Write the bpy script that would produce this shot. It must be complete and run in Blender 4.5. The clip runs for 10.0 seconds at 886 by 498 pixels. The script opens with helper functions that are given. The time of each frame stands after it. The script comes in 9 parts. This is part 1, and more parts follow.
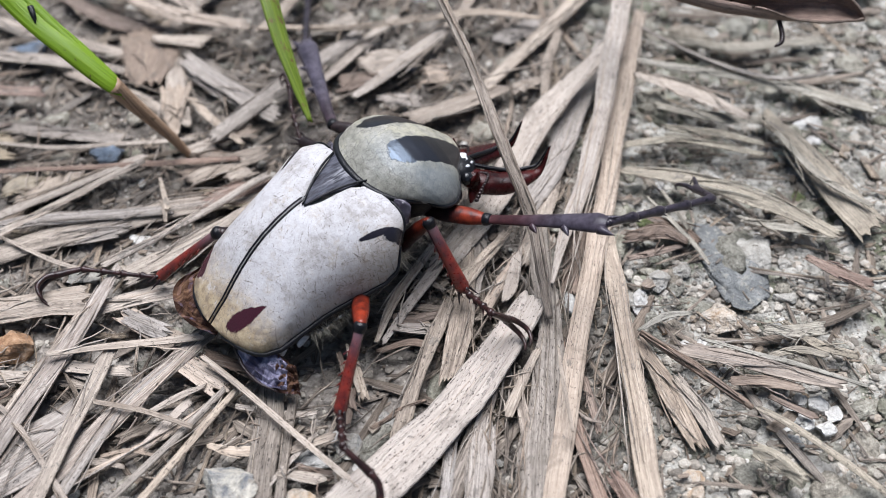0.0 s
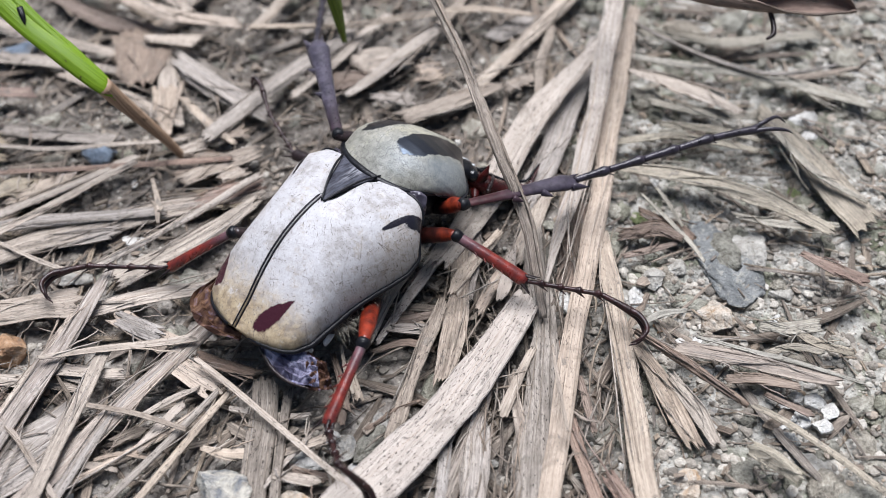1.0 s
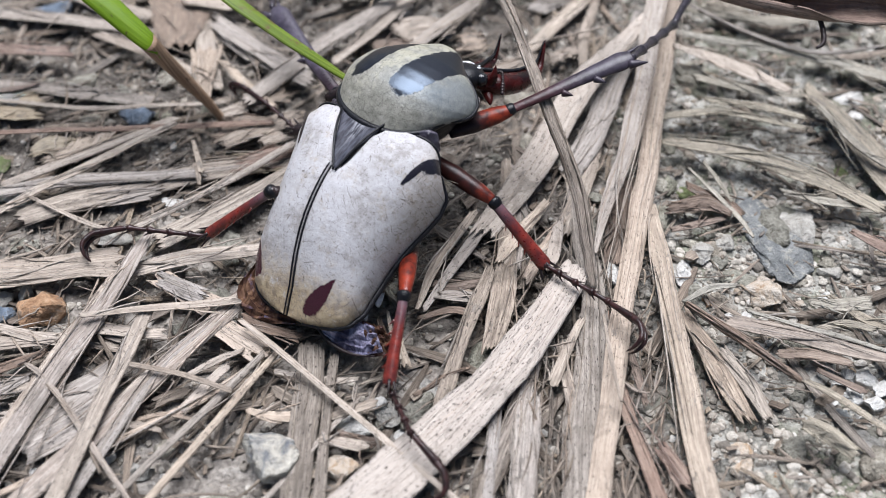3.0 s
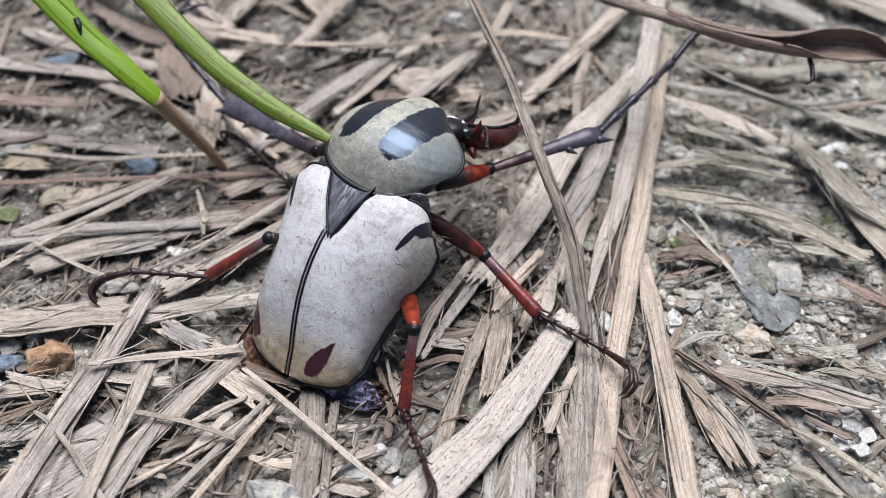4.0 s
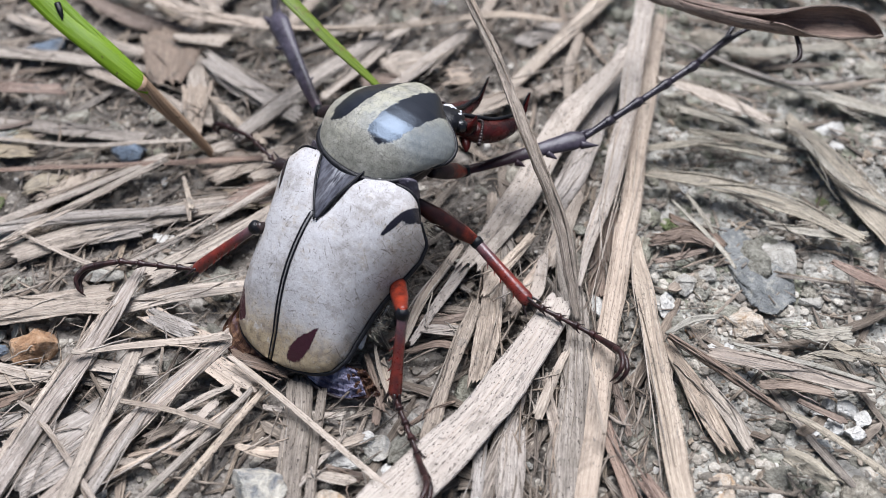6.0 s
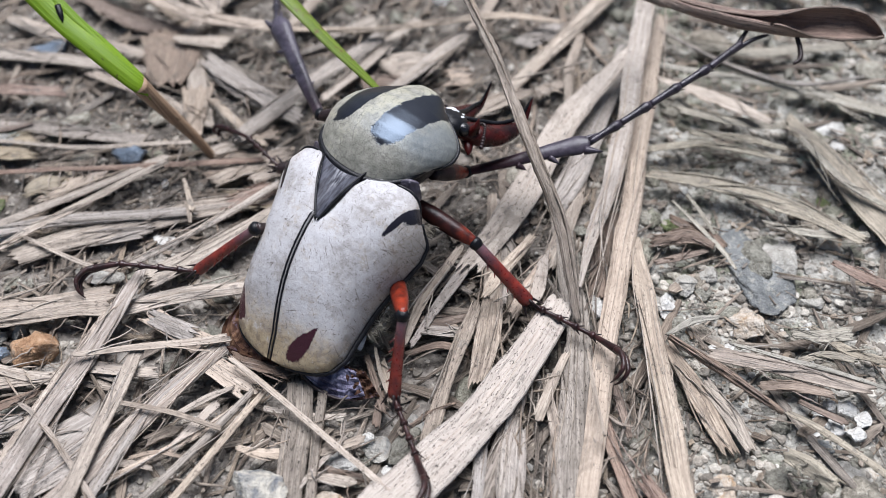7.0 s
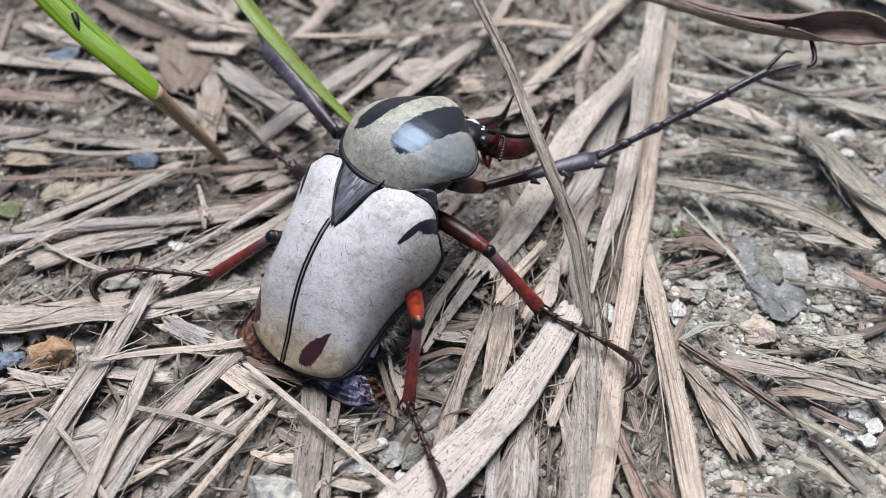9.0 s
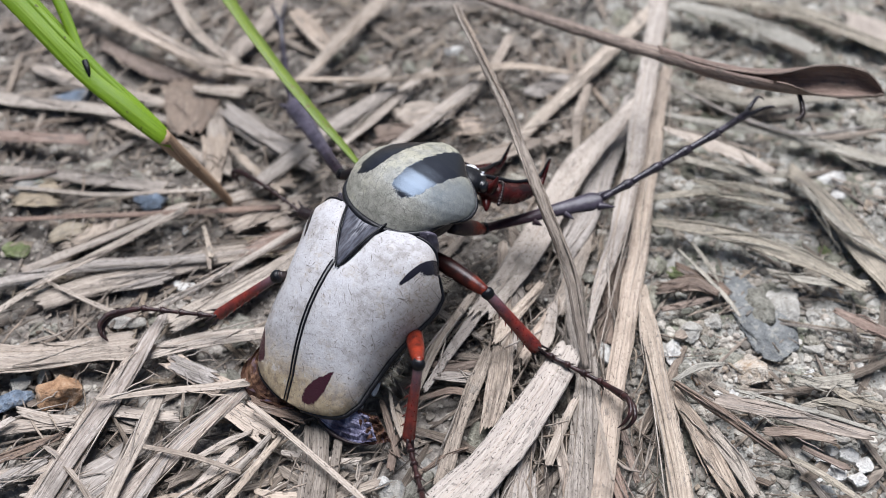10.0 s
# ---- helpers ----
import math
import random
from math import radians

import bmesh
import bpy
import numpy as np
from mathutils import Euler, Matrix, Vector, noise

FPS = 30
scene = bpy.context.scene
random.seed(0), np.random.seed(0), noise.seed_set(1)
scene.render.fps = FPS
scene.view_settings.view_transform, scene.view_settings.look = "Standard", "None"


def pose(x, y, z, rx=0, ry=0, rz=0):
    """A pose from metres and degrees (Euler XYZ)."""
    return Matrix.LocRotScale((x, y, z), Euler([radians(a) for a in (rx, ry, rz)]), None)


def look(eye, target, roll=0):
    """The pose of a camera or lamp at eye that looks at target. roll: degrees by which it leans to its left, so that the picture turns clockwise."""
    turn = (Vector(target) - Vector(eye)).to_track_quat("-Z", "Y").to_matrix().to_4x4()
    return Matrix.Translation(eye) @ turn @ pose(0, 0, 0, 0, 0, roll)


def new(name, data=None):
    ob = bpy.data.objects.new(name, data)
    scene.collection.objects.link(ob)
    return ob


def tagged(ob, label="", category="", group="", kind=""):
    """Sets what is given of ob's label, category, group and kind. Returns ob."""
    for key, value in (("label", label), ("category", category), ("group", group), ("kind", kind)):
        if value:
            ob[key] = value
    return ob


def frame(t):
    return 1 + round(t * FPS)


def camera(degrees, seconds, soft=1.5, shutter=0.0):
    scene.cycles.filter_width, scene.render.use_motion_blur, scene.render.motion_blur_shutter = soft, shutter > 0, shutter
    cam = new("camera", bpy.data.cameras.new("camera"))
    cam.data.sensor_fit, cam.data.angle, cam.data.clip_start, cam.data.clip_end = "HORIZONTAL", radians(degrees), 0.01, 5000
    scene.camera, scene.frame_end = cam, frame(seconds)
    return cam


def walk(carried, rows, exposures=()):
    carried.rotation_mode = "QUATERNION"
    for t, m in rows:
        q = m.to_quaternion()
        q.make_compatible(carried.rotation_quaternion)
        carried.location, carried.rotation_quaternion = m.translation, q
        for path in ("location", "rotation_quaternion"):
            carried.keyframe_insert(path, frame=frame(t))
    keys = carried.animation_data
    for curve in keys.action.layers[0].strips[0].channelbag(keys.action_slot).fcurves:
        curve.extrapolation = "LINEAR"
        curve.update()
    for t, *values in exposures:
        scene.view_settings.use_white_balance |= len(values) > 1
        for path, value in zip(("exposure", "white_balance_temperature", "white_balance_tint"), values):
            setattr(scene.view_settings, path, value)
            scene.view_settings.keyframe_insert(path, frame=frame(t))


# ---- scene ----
cam = camera(46.00, 10.0, 0.8)
cam.data.dof.use_dof, cam.data.dof.focus_distance, cam.data.dof.aperture_fstop = True, 0.0700, 34.0
PATH = [
    (0.0, look((0.003144, -0.049616, 0.059570), (0.002305, -0.002229, 0.001443), -1.524)),
    (0.5, look((0.003086, -0.049219, 0.059968), (0.001546, -0.002324, 0.001458), -2.456)),
    (1.0, look((0.003551, -0.049144, 0.059503), (0.002739, -0.002056, 0.001133), -1.950)),
    (1.5, look((0.004851, -0.049192, 0.058463), (0.003743, -0.001831, 0.000319), -2.262)),
    (2.0, look((0.004524, -0.049073, 0.057742), (0.004099, -0.002100, -0.000724), -1.547)),
    (2.2, look((0.001864, -0.049572, 0.057220), (0.001590, -0.003005, -0.001571), -0.673)),
    (3.3, look((-0.000556, -0.049980, 0.058183), (-0.000536, -0.003014, -0.000290), 0.309)),
    (3.5, look((-0.000132, -0.049766, 0.059442), (-0.000006, -0.002569, 0.001154), 0.352)),
    (4.0, look((-0.000551, -0.050170, 0.060158), (-0.000387, -0.001808, 0.002834), 0.398)),
    (4.5, look((-0.000000, -0.049972, 0.059555), (-0.000000, -0.001763, 0.002101), -0.000)),
    (5.0, look((-0.000750, -0.050075, 0.058730), (-0.001201, -0.002587, 0.000681), -0.160)),
    (5.5, look((0.000196, -0.049832, 0.059114), (0.000073, -0.002171, 0.001205), -0.213)),
    (7.0, look((0.000635, -0.049616, 0.059324), (0.000388, -0.001934, 0.001433), -0.571)),
    (7.5, look((-0.000432, -0.050065, 0.058880), (-0.001029, -0.002469, 0.000921), -0.497)),
    (8.0, look((-0.001550, -0.050304, 0.058578), (-0.002446, -0.002967, 0.000410), -0.556)),
    (8.5, look((-0.001284, -0.050280, 0.058898), (-0.001886, -0.002633, 0.000981), -0.420)),
    (9.0, look((0.000239, -0.049656, 0.059952), (-0.000504, -0.001915, 0.002114), -0.964)),
    (9.5, look((0.000620, -0.049728, 0.062064), (-0.000040, -0.001065, 0.004999), -0.961)),
    (10.0, look((0.000106, -0.050032, 0.061970), (-0.000482, -0.000788, 0.005405), -0.716)),
]
walk(cam, PATH, [(0.0, 0.63), (9.0, 0.62), (10.0, 0.59)])

MM = 0.001

# ---- world, light ----
world = bpy.data.worlds.new("sky")
scene.world = world
world.use_nodes = True
wt = world.node_tree
sky = wt.nodes.new("ShaderNodeTexSky")
sky.sky_type, sky.sun_disc = "NISHITA", False
sky.sun_elevation, sky.sun_rotation = radians(58), radians(20)
sky.dust_density, sky.ozone_density = 1.5, 1.0
wt.links.new(sky.outputs[0], wt.nodes["Background"].inputs[0])
wt.nodes["Background"].inputs[1].default_value = 0.050

sun = new("sun", bpy.data.lights.new("sun", "SUN"))
sun.data.energy, sun.data.angle, sun.data.color = 4.9, radians(42), (0.912, 0.932, 1.0)
sun.matrix_world = look((0.0, 0.31, 0.92), (0, 0, 0))


# ---- materials ----
class Mat:
    """A small writer of node materials."""

    def __init__(self, name, rough=0.6, metal=0.0, spec=0.5):
        self.m = bpy.data.materials.new(name)
        self.m.use_nodes = True
        self.t = self.m.node_tree
        self.b = self.t.nodes["Principled BSDF"]
        self.b.inputs["Roughness"].default_value = rough
        self.b.inputs["Metallic"].default_value = metal
        self.b.inputs["Specular IOR Level"].default_value = spec

    def put(self, socket, value):
        if isinstance(value, bpy.types.NodeSocket):
            self.t.links.new(value, socket)
        elif isinstance(value, tuple) and len(value) == 3 and socket.type == "RGBA":
            socket.default_value = (*value, 1.0)
        else:
            socket.default_value = value

    def coord(self, kind="Object", scale=(1, 1, 1), shift=(0, 0, 0), turn=(0, 0, 0)):
        c = self.t.nodes.new("ShaderNodeTexCoord")
        m = self.t.nodes.new("ShaderNodeMapping")
        self.t.links.new(c.outputs[kind], m.inputs[0])
        m.inputs["Scale"].default_value, m.inputs["Location"].default_value = scale, shift
        m.inputs["Rotation"].default_value = turn
        return m.outputs[0]

    def streaks(self, turn, sx, sy, low, width):
        """Thin short lines in one direction, in object space (per mm)."""
        v = self.coord("Object", (1000, 1000, 1000), (turn * 7, turn * 3, 0))
        r = self.t.nodes.new("ShaderNodeMapping")
        self.t.links.new(v, r.inputs[0])
        r.inputs["Rotation"].default_value = (0, 0, turn)
        q = self.t.nodes.new("ShaderNodeMapping")
        self.t.links.new(r.outputs[0], q.inputs[0])
        q.inputs["Scale"].default_value = (sx, sy, 0.6)
        return self.step(self.noise(q.outputs[0], 1.0, 3, 0.55, 1.1), low, low + width)

    def noise(self, vec, scale, detail=4, rough=0.55, warp=0.0):
        n = self.t.nodes.new("ShaderNodeTexNoise")
        self.put(n.inputs["Vector"], vec)
        n.inputs["Scale"].default_value, n.inputs["Detail"].default_value = scale, detail
        n.inputs["Roughness"].default_value, n.inputs["Distortion"].default_value = rough, warp
        return n.outputs["Fac"]

    def cells(self, vec, scale, feature="F1"):
        n = self.t.nodes.new("ShaderNodeTexVoronoi")
        n.feature = feature
        self.put(n.inputs["Vector"], vec)
        n.inputs["Scale"].default_value = scale
        return n.outputs["Distance"]

    def op(self, kind, a, b=0.0, clamp=False):
        n = self.t.nodes.new("ShaderNodeMath")
        n.operation, n.use_clamp = kind, clamp
        self.put(n.inputs[0], a)
        self.put(n.inputs[1], b)
        return n.outputs[0]

    def axes(self, vec):
        n = self.t.nodes.new("ShaderNodeSeparateXYZ")
        self.put(n.inputs[0], vec)
        return n.outputs[0], n.outputs[1], n.outputs[2]

    def step(self, value, low, high):
        n = self.t.nodes.new("ShaderNodeMapRange")
        n.interpolation_type = "SMOOTHSTEP"
        self.put(n.inputs["Value"], value)
        n.inputs["From Min"].default_value, n.inputs["From Max"].default_value = low, high
        return n.outputs[0]

    def ramp(self, fac, *stops):
        n = self.t.nodes.new("ShaderNodeValToRGB")
        self.put(n.inputs[0], fac)
        el = n.color_ramp.elements
        while len(el) < len(stops):
            el.new(0.5)
        for e, (pos, col) in zip(el, stops):
            e.position, e.color = pos, (*col, 1.0)
        return n.outputs[0]

    def mix(self, fac, a, b, kind="MIX"):
        n = self.t.nodes.new("ShaderNodeMix")
        n.data_type, n.blend_type = "RGBA", kind
        self.put(n.inputs[0], fac)
        self.put(n.inputs[6], a)
        self.put(n.inputs[7], b)
        return n.outputs[2]

    def rand(self, island=False):
        if island:
            return self.t.nodes.new("ShaderNodeNewGeometry").outputs["Random Per Island"]
        return self.t.nodes.new("ShaderNodeObjectInfo").outputs["Random"]

    def bump(self, height, strength=0.5, dist=0.1):
        n = self.t.nodes.new("ShaderNodeBump")
        self.put(n.inputs["Height"], height)
        n.inputs["Strength"].default_value, n.inputs["Distance"].default_value = strength, dist * MM
        self.t.links.new(n.outputs[0], self.b.inputs["Normal"])

    def base(self, value):
        self.put(self.b.inputs["Base Color"], value)
        return self

    def set(self, name, value):
        self.put(self.b.inputs[name], value)
        return self


def straw_mat(name, dark, mid, pale, island=False, specks=0.7, cracks=0.8):
    """Dry plant fibre: lengthwise grain (u along, v across, in mm), weathered stains and black mould specks."""
    m = Mat(name, 0.62, spec=0.35)
    r = m.rand(island)
    uv = m.coord("UV")
    far = m.t.nodes.new("ShaderNodeVectorMath")
    far.operation = "ADD"
    shift = m.t.nodes.new("ShaderNodeCombineXYZ")
    m.put(shift.inputs[0], m.op("MULTIPLY", r, 57.0))
    m.put(shift.inputs[1], m.op("MULTIPLY", r, 31.0))
    m.t.links.new(uv, far.inputs[0])
    m.t.links.new(shift.outputs[0], far.inputs[1])
    vec = far.outputs[0]

    def scaled(sx, sy):
        n = m.t.nodes.new("ShaderNodeMapping")
        m.t.links.new(vec, n.inputs[0])
        n.inputs["Scale"].default_value = (sx, sy, 1)
        return n.outputs[0]

    grain = m.noise(scaled(0.14, 4.6), 1.0, 6, 0.72, 0.25)
    fine = m.noise(scaled(0.45, 13.0), 1.0, 4, 0.65)
    blot = m.noise(scaled(0.30, 0.9), 1.0, 5, 0.65)
    mott = m.noise(scaled(1.6, 4.0), 1.0, 5, 0.7)
    tone = m.op("ADD", m.op("ADD", m.op("MULTIPLY", grain, 0.50), m.op("MULTIPLY", fine, 0.27)), m.op("MULTIPLY", mott, 0.31))
    col = m.ramp(tone, (0.40, dark), (0.53, mid), (0.66, pale))
    # fine parallel veins, paler than the blade between them
    veins = m.step(m.noise(scaled(0.022, 6.5), 1.0, 2, 0.4), 0.56, 0.62)
    col = m.mix(m.op("MULTIPLY", veins, 0.45), col, pale)
    col = m.mix(m.op("MULTIPLY", m.step(blot, 0.48, 0.66), 0.7), col, m.mix(0.45, dark, mid))
    mud = m.step(m.noise(m.coord("Object", (1000, 1000, 1000)), 0.34, 5, 0.7, 0.5), 0.55, 0.66)
    col = m.mix(m.op("MULTIPLY", mud, 0.5), col, (0.17, 0.148, 0.125))
    split = m.step(m.noise(scaled(0.07, 3.8), 1.0, 4, 0.55), 0.655, 0.68)
    col = m.mix(m.op("MULTIPLY", split, cracks), col, m.mix(0.15, (0.022, 0.016, 0.012), dark))
    if island:
        tint = m.ramp(r, (0.0, (0.50, 0.45, 0.40)), (0.2, (0.95, 0.90, 0.84)), (0.38, (0.80, 0.70, 0.61)), (0.5, (1.08, 1.02, 0.94)), (0.64, (0.55, 0.50, 0.46)), (0.78, (1.05, 0.95, 0.80)), (0.9, (0.80, 0.79, 0.78)), (1.0, (0.42, 0.36, 0.31)))
    else:
        tint = m.ramp(r, (0.0, (0.76, 0.71, 0.66)), (0.2, (1.0, 0.96, 0.92)), (0.4, (0.88, 0.87, 0.87)), (0.6, (1.06, 0.99, 0.90)), (0.8, (0.93, 0.84, 0.76)), (1.0, (0.98, 0.97, 0.96)))
    col = m.mix(1.0, col, tint, "MULTIPLY")
    hair = m.step(m.noise(scaled(0.30, 17.0), 1.0, 3, 0.6, 0.3), 0.55, 0.66)
    col = m.mix(m.op("MULTIPLY", hair, 0.5 if cracks > 0.5 else 0.2), col, m.mix(0.5, (0.05, 0.04, 0.032), dark))
    # crusts of dried dirt with crisp edges, then mould specks and pits
    crust = m.step(m.noise(scaled(0.42, 0.95), 1.0, 6, 0.72, 0.6), 0.60, 0.63)
    col = m.mix(m.op("MULTIPLY", crust, 0.15 if island else 0.62), col, m.mix(m.step(mott, 0.4, 0.62), (0.075, 0.064, 0.056), (0.19, 0.170, 0.148)))
    dots = m.step(m.noise(scaled(2.2, 5.0), 1.0, 4, 0.65, 0.1), 0.615, 0.645)
    pits = m.step(m.noise(scaled(3.6, 7.0), 1.0, 2, 0.5, 0.0), 0.63, 0.66)
    where = m.step(m.noise(scaled(0.12, 0.4), 1.0, 2), 0.40, 0.58)
    if specks < 0.8:
        dots = m.op("MULTIPLY", dots, where)
    dots = m.op("MAXIMUM", dots, m.op("MULTIPLY", pits, m.op("ADD", 0.35, m.op("MULTIPLY", where, 0.6))))
    col = m.mix(m.op("MULTIPLY", dots, specks), col, (0.035, 0.025, 0.02))
    m.base(col)
    m.bump(m.op("SUBTRACT", m.op("ADD", m.op("ADD", grain, m.op("MULTIPLY", veins, 0.5)), m.op("MULTIPLY", fine, 0.6)), m.op("ADD", m.op("MULTIPLY", split, 0.8), m.op("MULTIPLY", dots, 0.5))), 0.8, 0.14)
    return m.m


STRAW = {
    "pale": straw_mat("straw_pale", (0.29, 0.245, 0.205), (0.45, 0.394, 0.342), (0.59, 0.533, 0.477)),
    "white": straw_mat("straw_bleached", (0.36, 0.312, 0.274), (0.46, 0.41, 0.366), (0.55, 0.50, 0.455), specks=0.85, cracks=0.3),
    "tan": straw_mat("straw_tan", (0.215, 0.178, 0.148), (0.375, 0.326, 0.28), (0.545, 0.487, 0.425)),
    "grey": straw_mat("straw_grey", (0.185, 0.163, 0.146), (0.325, 0.294, 0.267), (0.50, 0.459, 0.42)),
    "brown": straw_mat("straw_brown", (0.075, 0.055, 0.044), (0.18, 0.137, 0.112), (0.34, 0.27, 0.224)),
    "rust": straw_mat("straw_rust", (0.13, 0.085, 0.069), (0.255, 0.185, 0.155), (0.40, 0.33, 0.284)),
    "clay": straw_mat("straw_clay_smeared", (0.145, 0.137, 0.114), (0.31, 0.292, 0.248), (0.49, 0.465, 0.405)),
    "buff": straw_mat("dead_leaf_buff", (0.19, 0.158, 0.115), (0.33, 0.285, 0.218), (0.47, 0.42, 0.34), specks=0.2, cracks=0.3),
    "stalk": straw_mat("straw_stalk_fibrous", (0.10, 0.079, 0.065), (0.29, 0.244, 0.204), (0.53, 0.465, 0.402), cracks=1.0),
    "veined": straw_mat("straw_brown_veined", (0.16, 0.132, 0.112), (0.35, 0.30, 0.262), (0.58, 0.53, 0.48), specks=0.6),
    "matted": straw_mat("straw_grey_pitted", (0.085, 0.072, 0.061), (0.255, 0.226, 0.197), (0.44, 0.402, 0.36), specks=0.9, cracks=1.0),
    "faded": straw_mat("dead_leaf_faded", (0.125, 0.097, 0.080), (0.245, 0.20, 0.168), (0.40, 0.345, 0.295), specks=0.6, cracks=0.5),
    "litter": straw_mat("straw_litter_fibre", (0.085, 0.069, 0.057), (0.25, 0.217, 0.188), (0.50, 0.445, 0.39), island=True),
}


def soil_mat():
    m = Mat("damp_soil", 0.85, spec=0.3)
    v = m.coord("Object", (1000, 1000, 1000))
    big = m.noise(v, 0.07, 4, 0.6)
    mid = m.noise(v, 0.55, 5, 0.65)
    fine = m.noise(v, 3.2, 5, 0.7)
    grit = m.cells(v, 2.6)
    col = m.ramp(mid, (0.36, (0.036, 0.030, 0.025)), (0.5, (0.13, 0.112, 0.095)), (0.66, (0.29, 0.256, 0.222)))
    x, y, z = m.axes(v)
    # a paler soil ramp is mixed in around one spot, with an uneven edge
    dx, dy = m.op("ADD", x, 16.0), m.op("ADD", y, 14.0)
    dry = m.op("SQRT", m.op("ADD", m.op("MULTIPLY", dx, dx), m.op("MULTIPLY", dy, dy)))
    dry = m.op("SUBTRACT", 1.0, m.step(m.op("ADD", dry, m.op("MULTIPLY", big, 16.0)), 16.0, 30.0))
    col = m.mix(dry, col, m.ramp(mid, (0.34, (0.075, 0.064, 0.054)), (0.48, (0.24, 0.212, 0.184)), (0.64, (0.44, 0.40, 0.355))))
    east = m.step(m.op("ADD", x, m.op("MULTIPLY", big, 18.0)), 17.0, 27.0)
    # the pale clay is a patch about a hand wide
    away = m.op("ADD", m.op("MULTIPLY", m.op("SUBTRACT", x, 40.0), m.op("SUBTRACT", x, 40.0)), m.op("MULTIPLY", y, y))
    east = m.op("MULTIPLY", east, m.op("SUBTRACT", 1.0, m.op("MULTIPLY", m.step(m.op("ADD", m.op("SQRT", away), m.op("MULTIPLY", big, 60.0)), 90.0, 150.0), 1.0)))
    col = m.mix(east, col, m.ramp(mid, (0.32, (0.075, 0.070, 0.060)), (0.46, (0.26, 0.247, 0.215)), (0.62, (0.50, 0.478, 0.43))))
    col = m.mix(m.op("MULTIPLY", m.step(fine, 0.55, 0.72), m.op("ADD", 0.6, m.op("MULTIPLY", east, 0.4))), col, (0.44, 0.41, 0.37))
    col = m.mix(m.op("MULTIPLY", m.step(m.noise(v, 1.3, 3), 0.60, 0.68), m.op("SUBTRACT", 1.0, m.op("MULTIPLY", m.op("MAXIMUM", dry, east), 0.6))), col, (0.055, 0.045, 0.036))
    moss = m.op("MULTIPLY", m.step(m.noise(v, 0.16, 3), 0.54, 0.66), east)
    col = m.mix(m.op("MULTIPLY", moss, 0.5), col, (0.12, 0.14, 0.06))
    m.base(col)
    m.bump(m.op("ADD", m.op("MULTIPLY", fine, 0.6), m.op("ADD", mid, m.op("MULTIPLY", grit, 0.5))), 1.0, 0.45)
    return m.m


def grit_mat():
    m = Mat("mineral_grit", 0.75, spec=0.4)
    r = m.rand(True)
    v = m.coord("Object", (1000, 1000, 1000))
    col = m.ramp(r, (0.0, (0.15, 0.132, 0.112)), (0.3, (0.31, 0.277, 0.235)), (0.62, (0.40, 0.365, 0.315)), (0.82, (0.52, 0.485, 0.43)),
                 (0.89, (0.30, 0.23, 0.165)), (1.0, (0.58, 0.56, 0.52)))
    n = m.noise(v, 4.0, 4, 0.65)
    col = m.mix(1.0, col, m.ramp(n, (0.3, (0.6, 0.58, 0.55)), (0.7, (1.15, 1.15, 1.15))), "MULTIPLY")
    m.base(col)
    m.bump(n, 0.8, 0.2)
    return m.m


def stone_mat(name, a, b, c, rough=0.7, soiled=0.55, dust=(0.17, 0.14, 0.11)):
    m = Mat(name, rough, spec=0.4)
    v = m.coord("Object", (1000, 1000, 1000))
    n = m.noise(v, 0.6, 5, 0.65, 0.5)
    f = m.noise(v, 3.5, 4, 0.7)
    col = m.ramp(m.op("ADD", m.op("MULTIPLY", n, 0.75), m.op("MULTIPLY", f, 0.25)), (0.36, a), (0.52, b), (0.66, c))
    dirt = m.step(m.noise(v, 1.7, 5, 0.7), 0.52, 0.66)
    col = m.mix(m.op("MULTIPLY", dirt, soiled), col, dust)
    m.base(col)
    m.bump(m.op("ADD", n, m.op("MULTIPLY", f, 0.8)), 1.0, 0.45)
    return m.m


def clod_mat():
    """Clay crumbs: grey, buff and a mossy green, one tone to a clod."""
    m = Mat("clay_clod", 0.85, spec=0.25)
    v = m.coord("Object", (1000, 1000, 1000))
    n, f = m.noise(v, 1.1, 5, 0.7, 0.4), m.noise(v, 4.5, 4, 0.7)
    tone = m.ramp(m.rand(True), (0.0, (0.20, 0.19, 0.16)), (0.35, (0.36, 0.345, 0.30)), (0.6, (0.27, 0.262, 0.205)), (0.8, (0.43, 0.405, 0.345)), (1.0, (0.33, 0.285, 0.235)))
    col = m.mix(1.0, tone, m.ramp(m.op("ADD", m.op("MULTIPLY", n, 0.6), m.op("MULTIPLY", f, 0.4)), (0.36, (0.35, 0.33, 0.30)), (0.62, (1.35, 1.35, 1.33))), "MULTIPLY")
    m.base(col)
    m.bump(m.op("ADD", n, m.op("MULTIPLY", f, 0.7)), 1.0, 0.5)
    return m.m


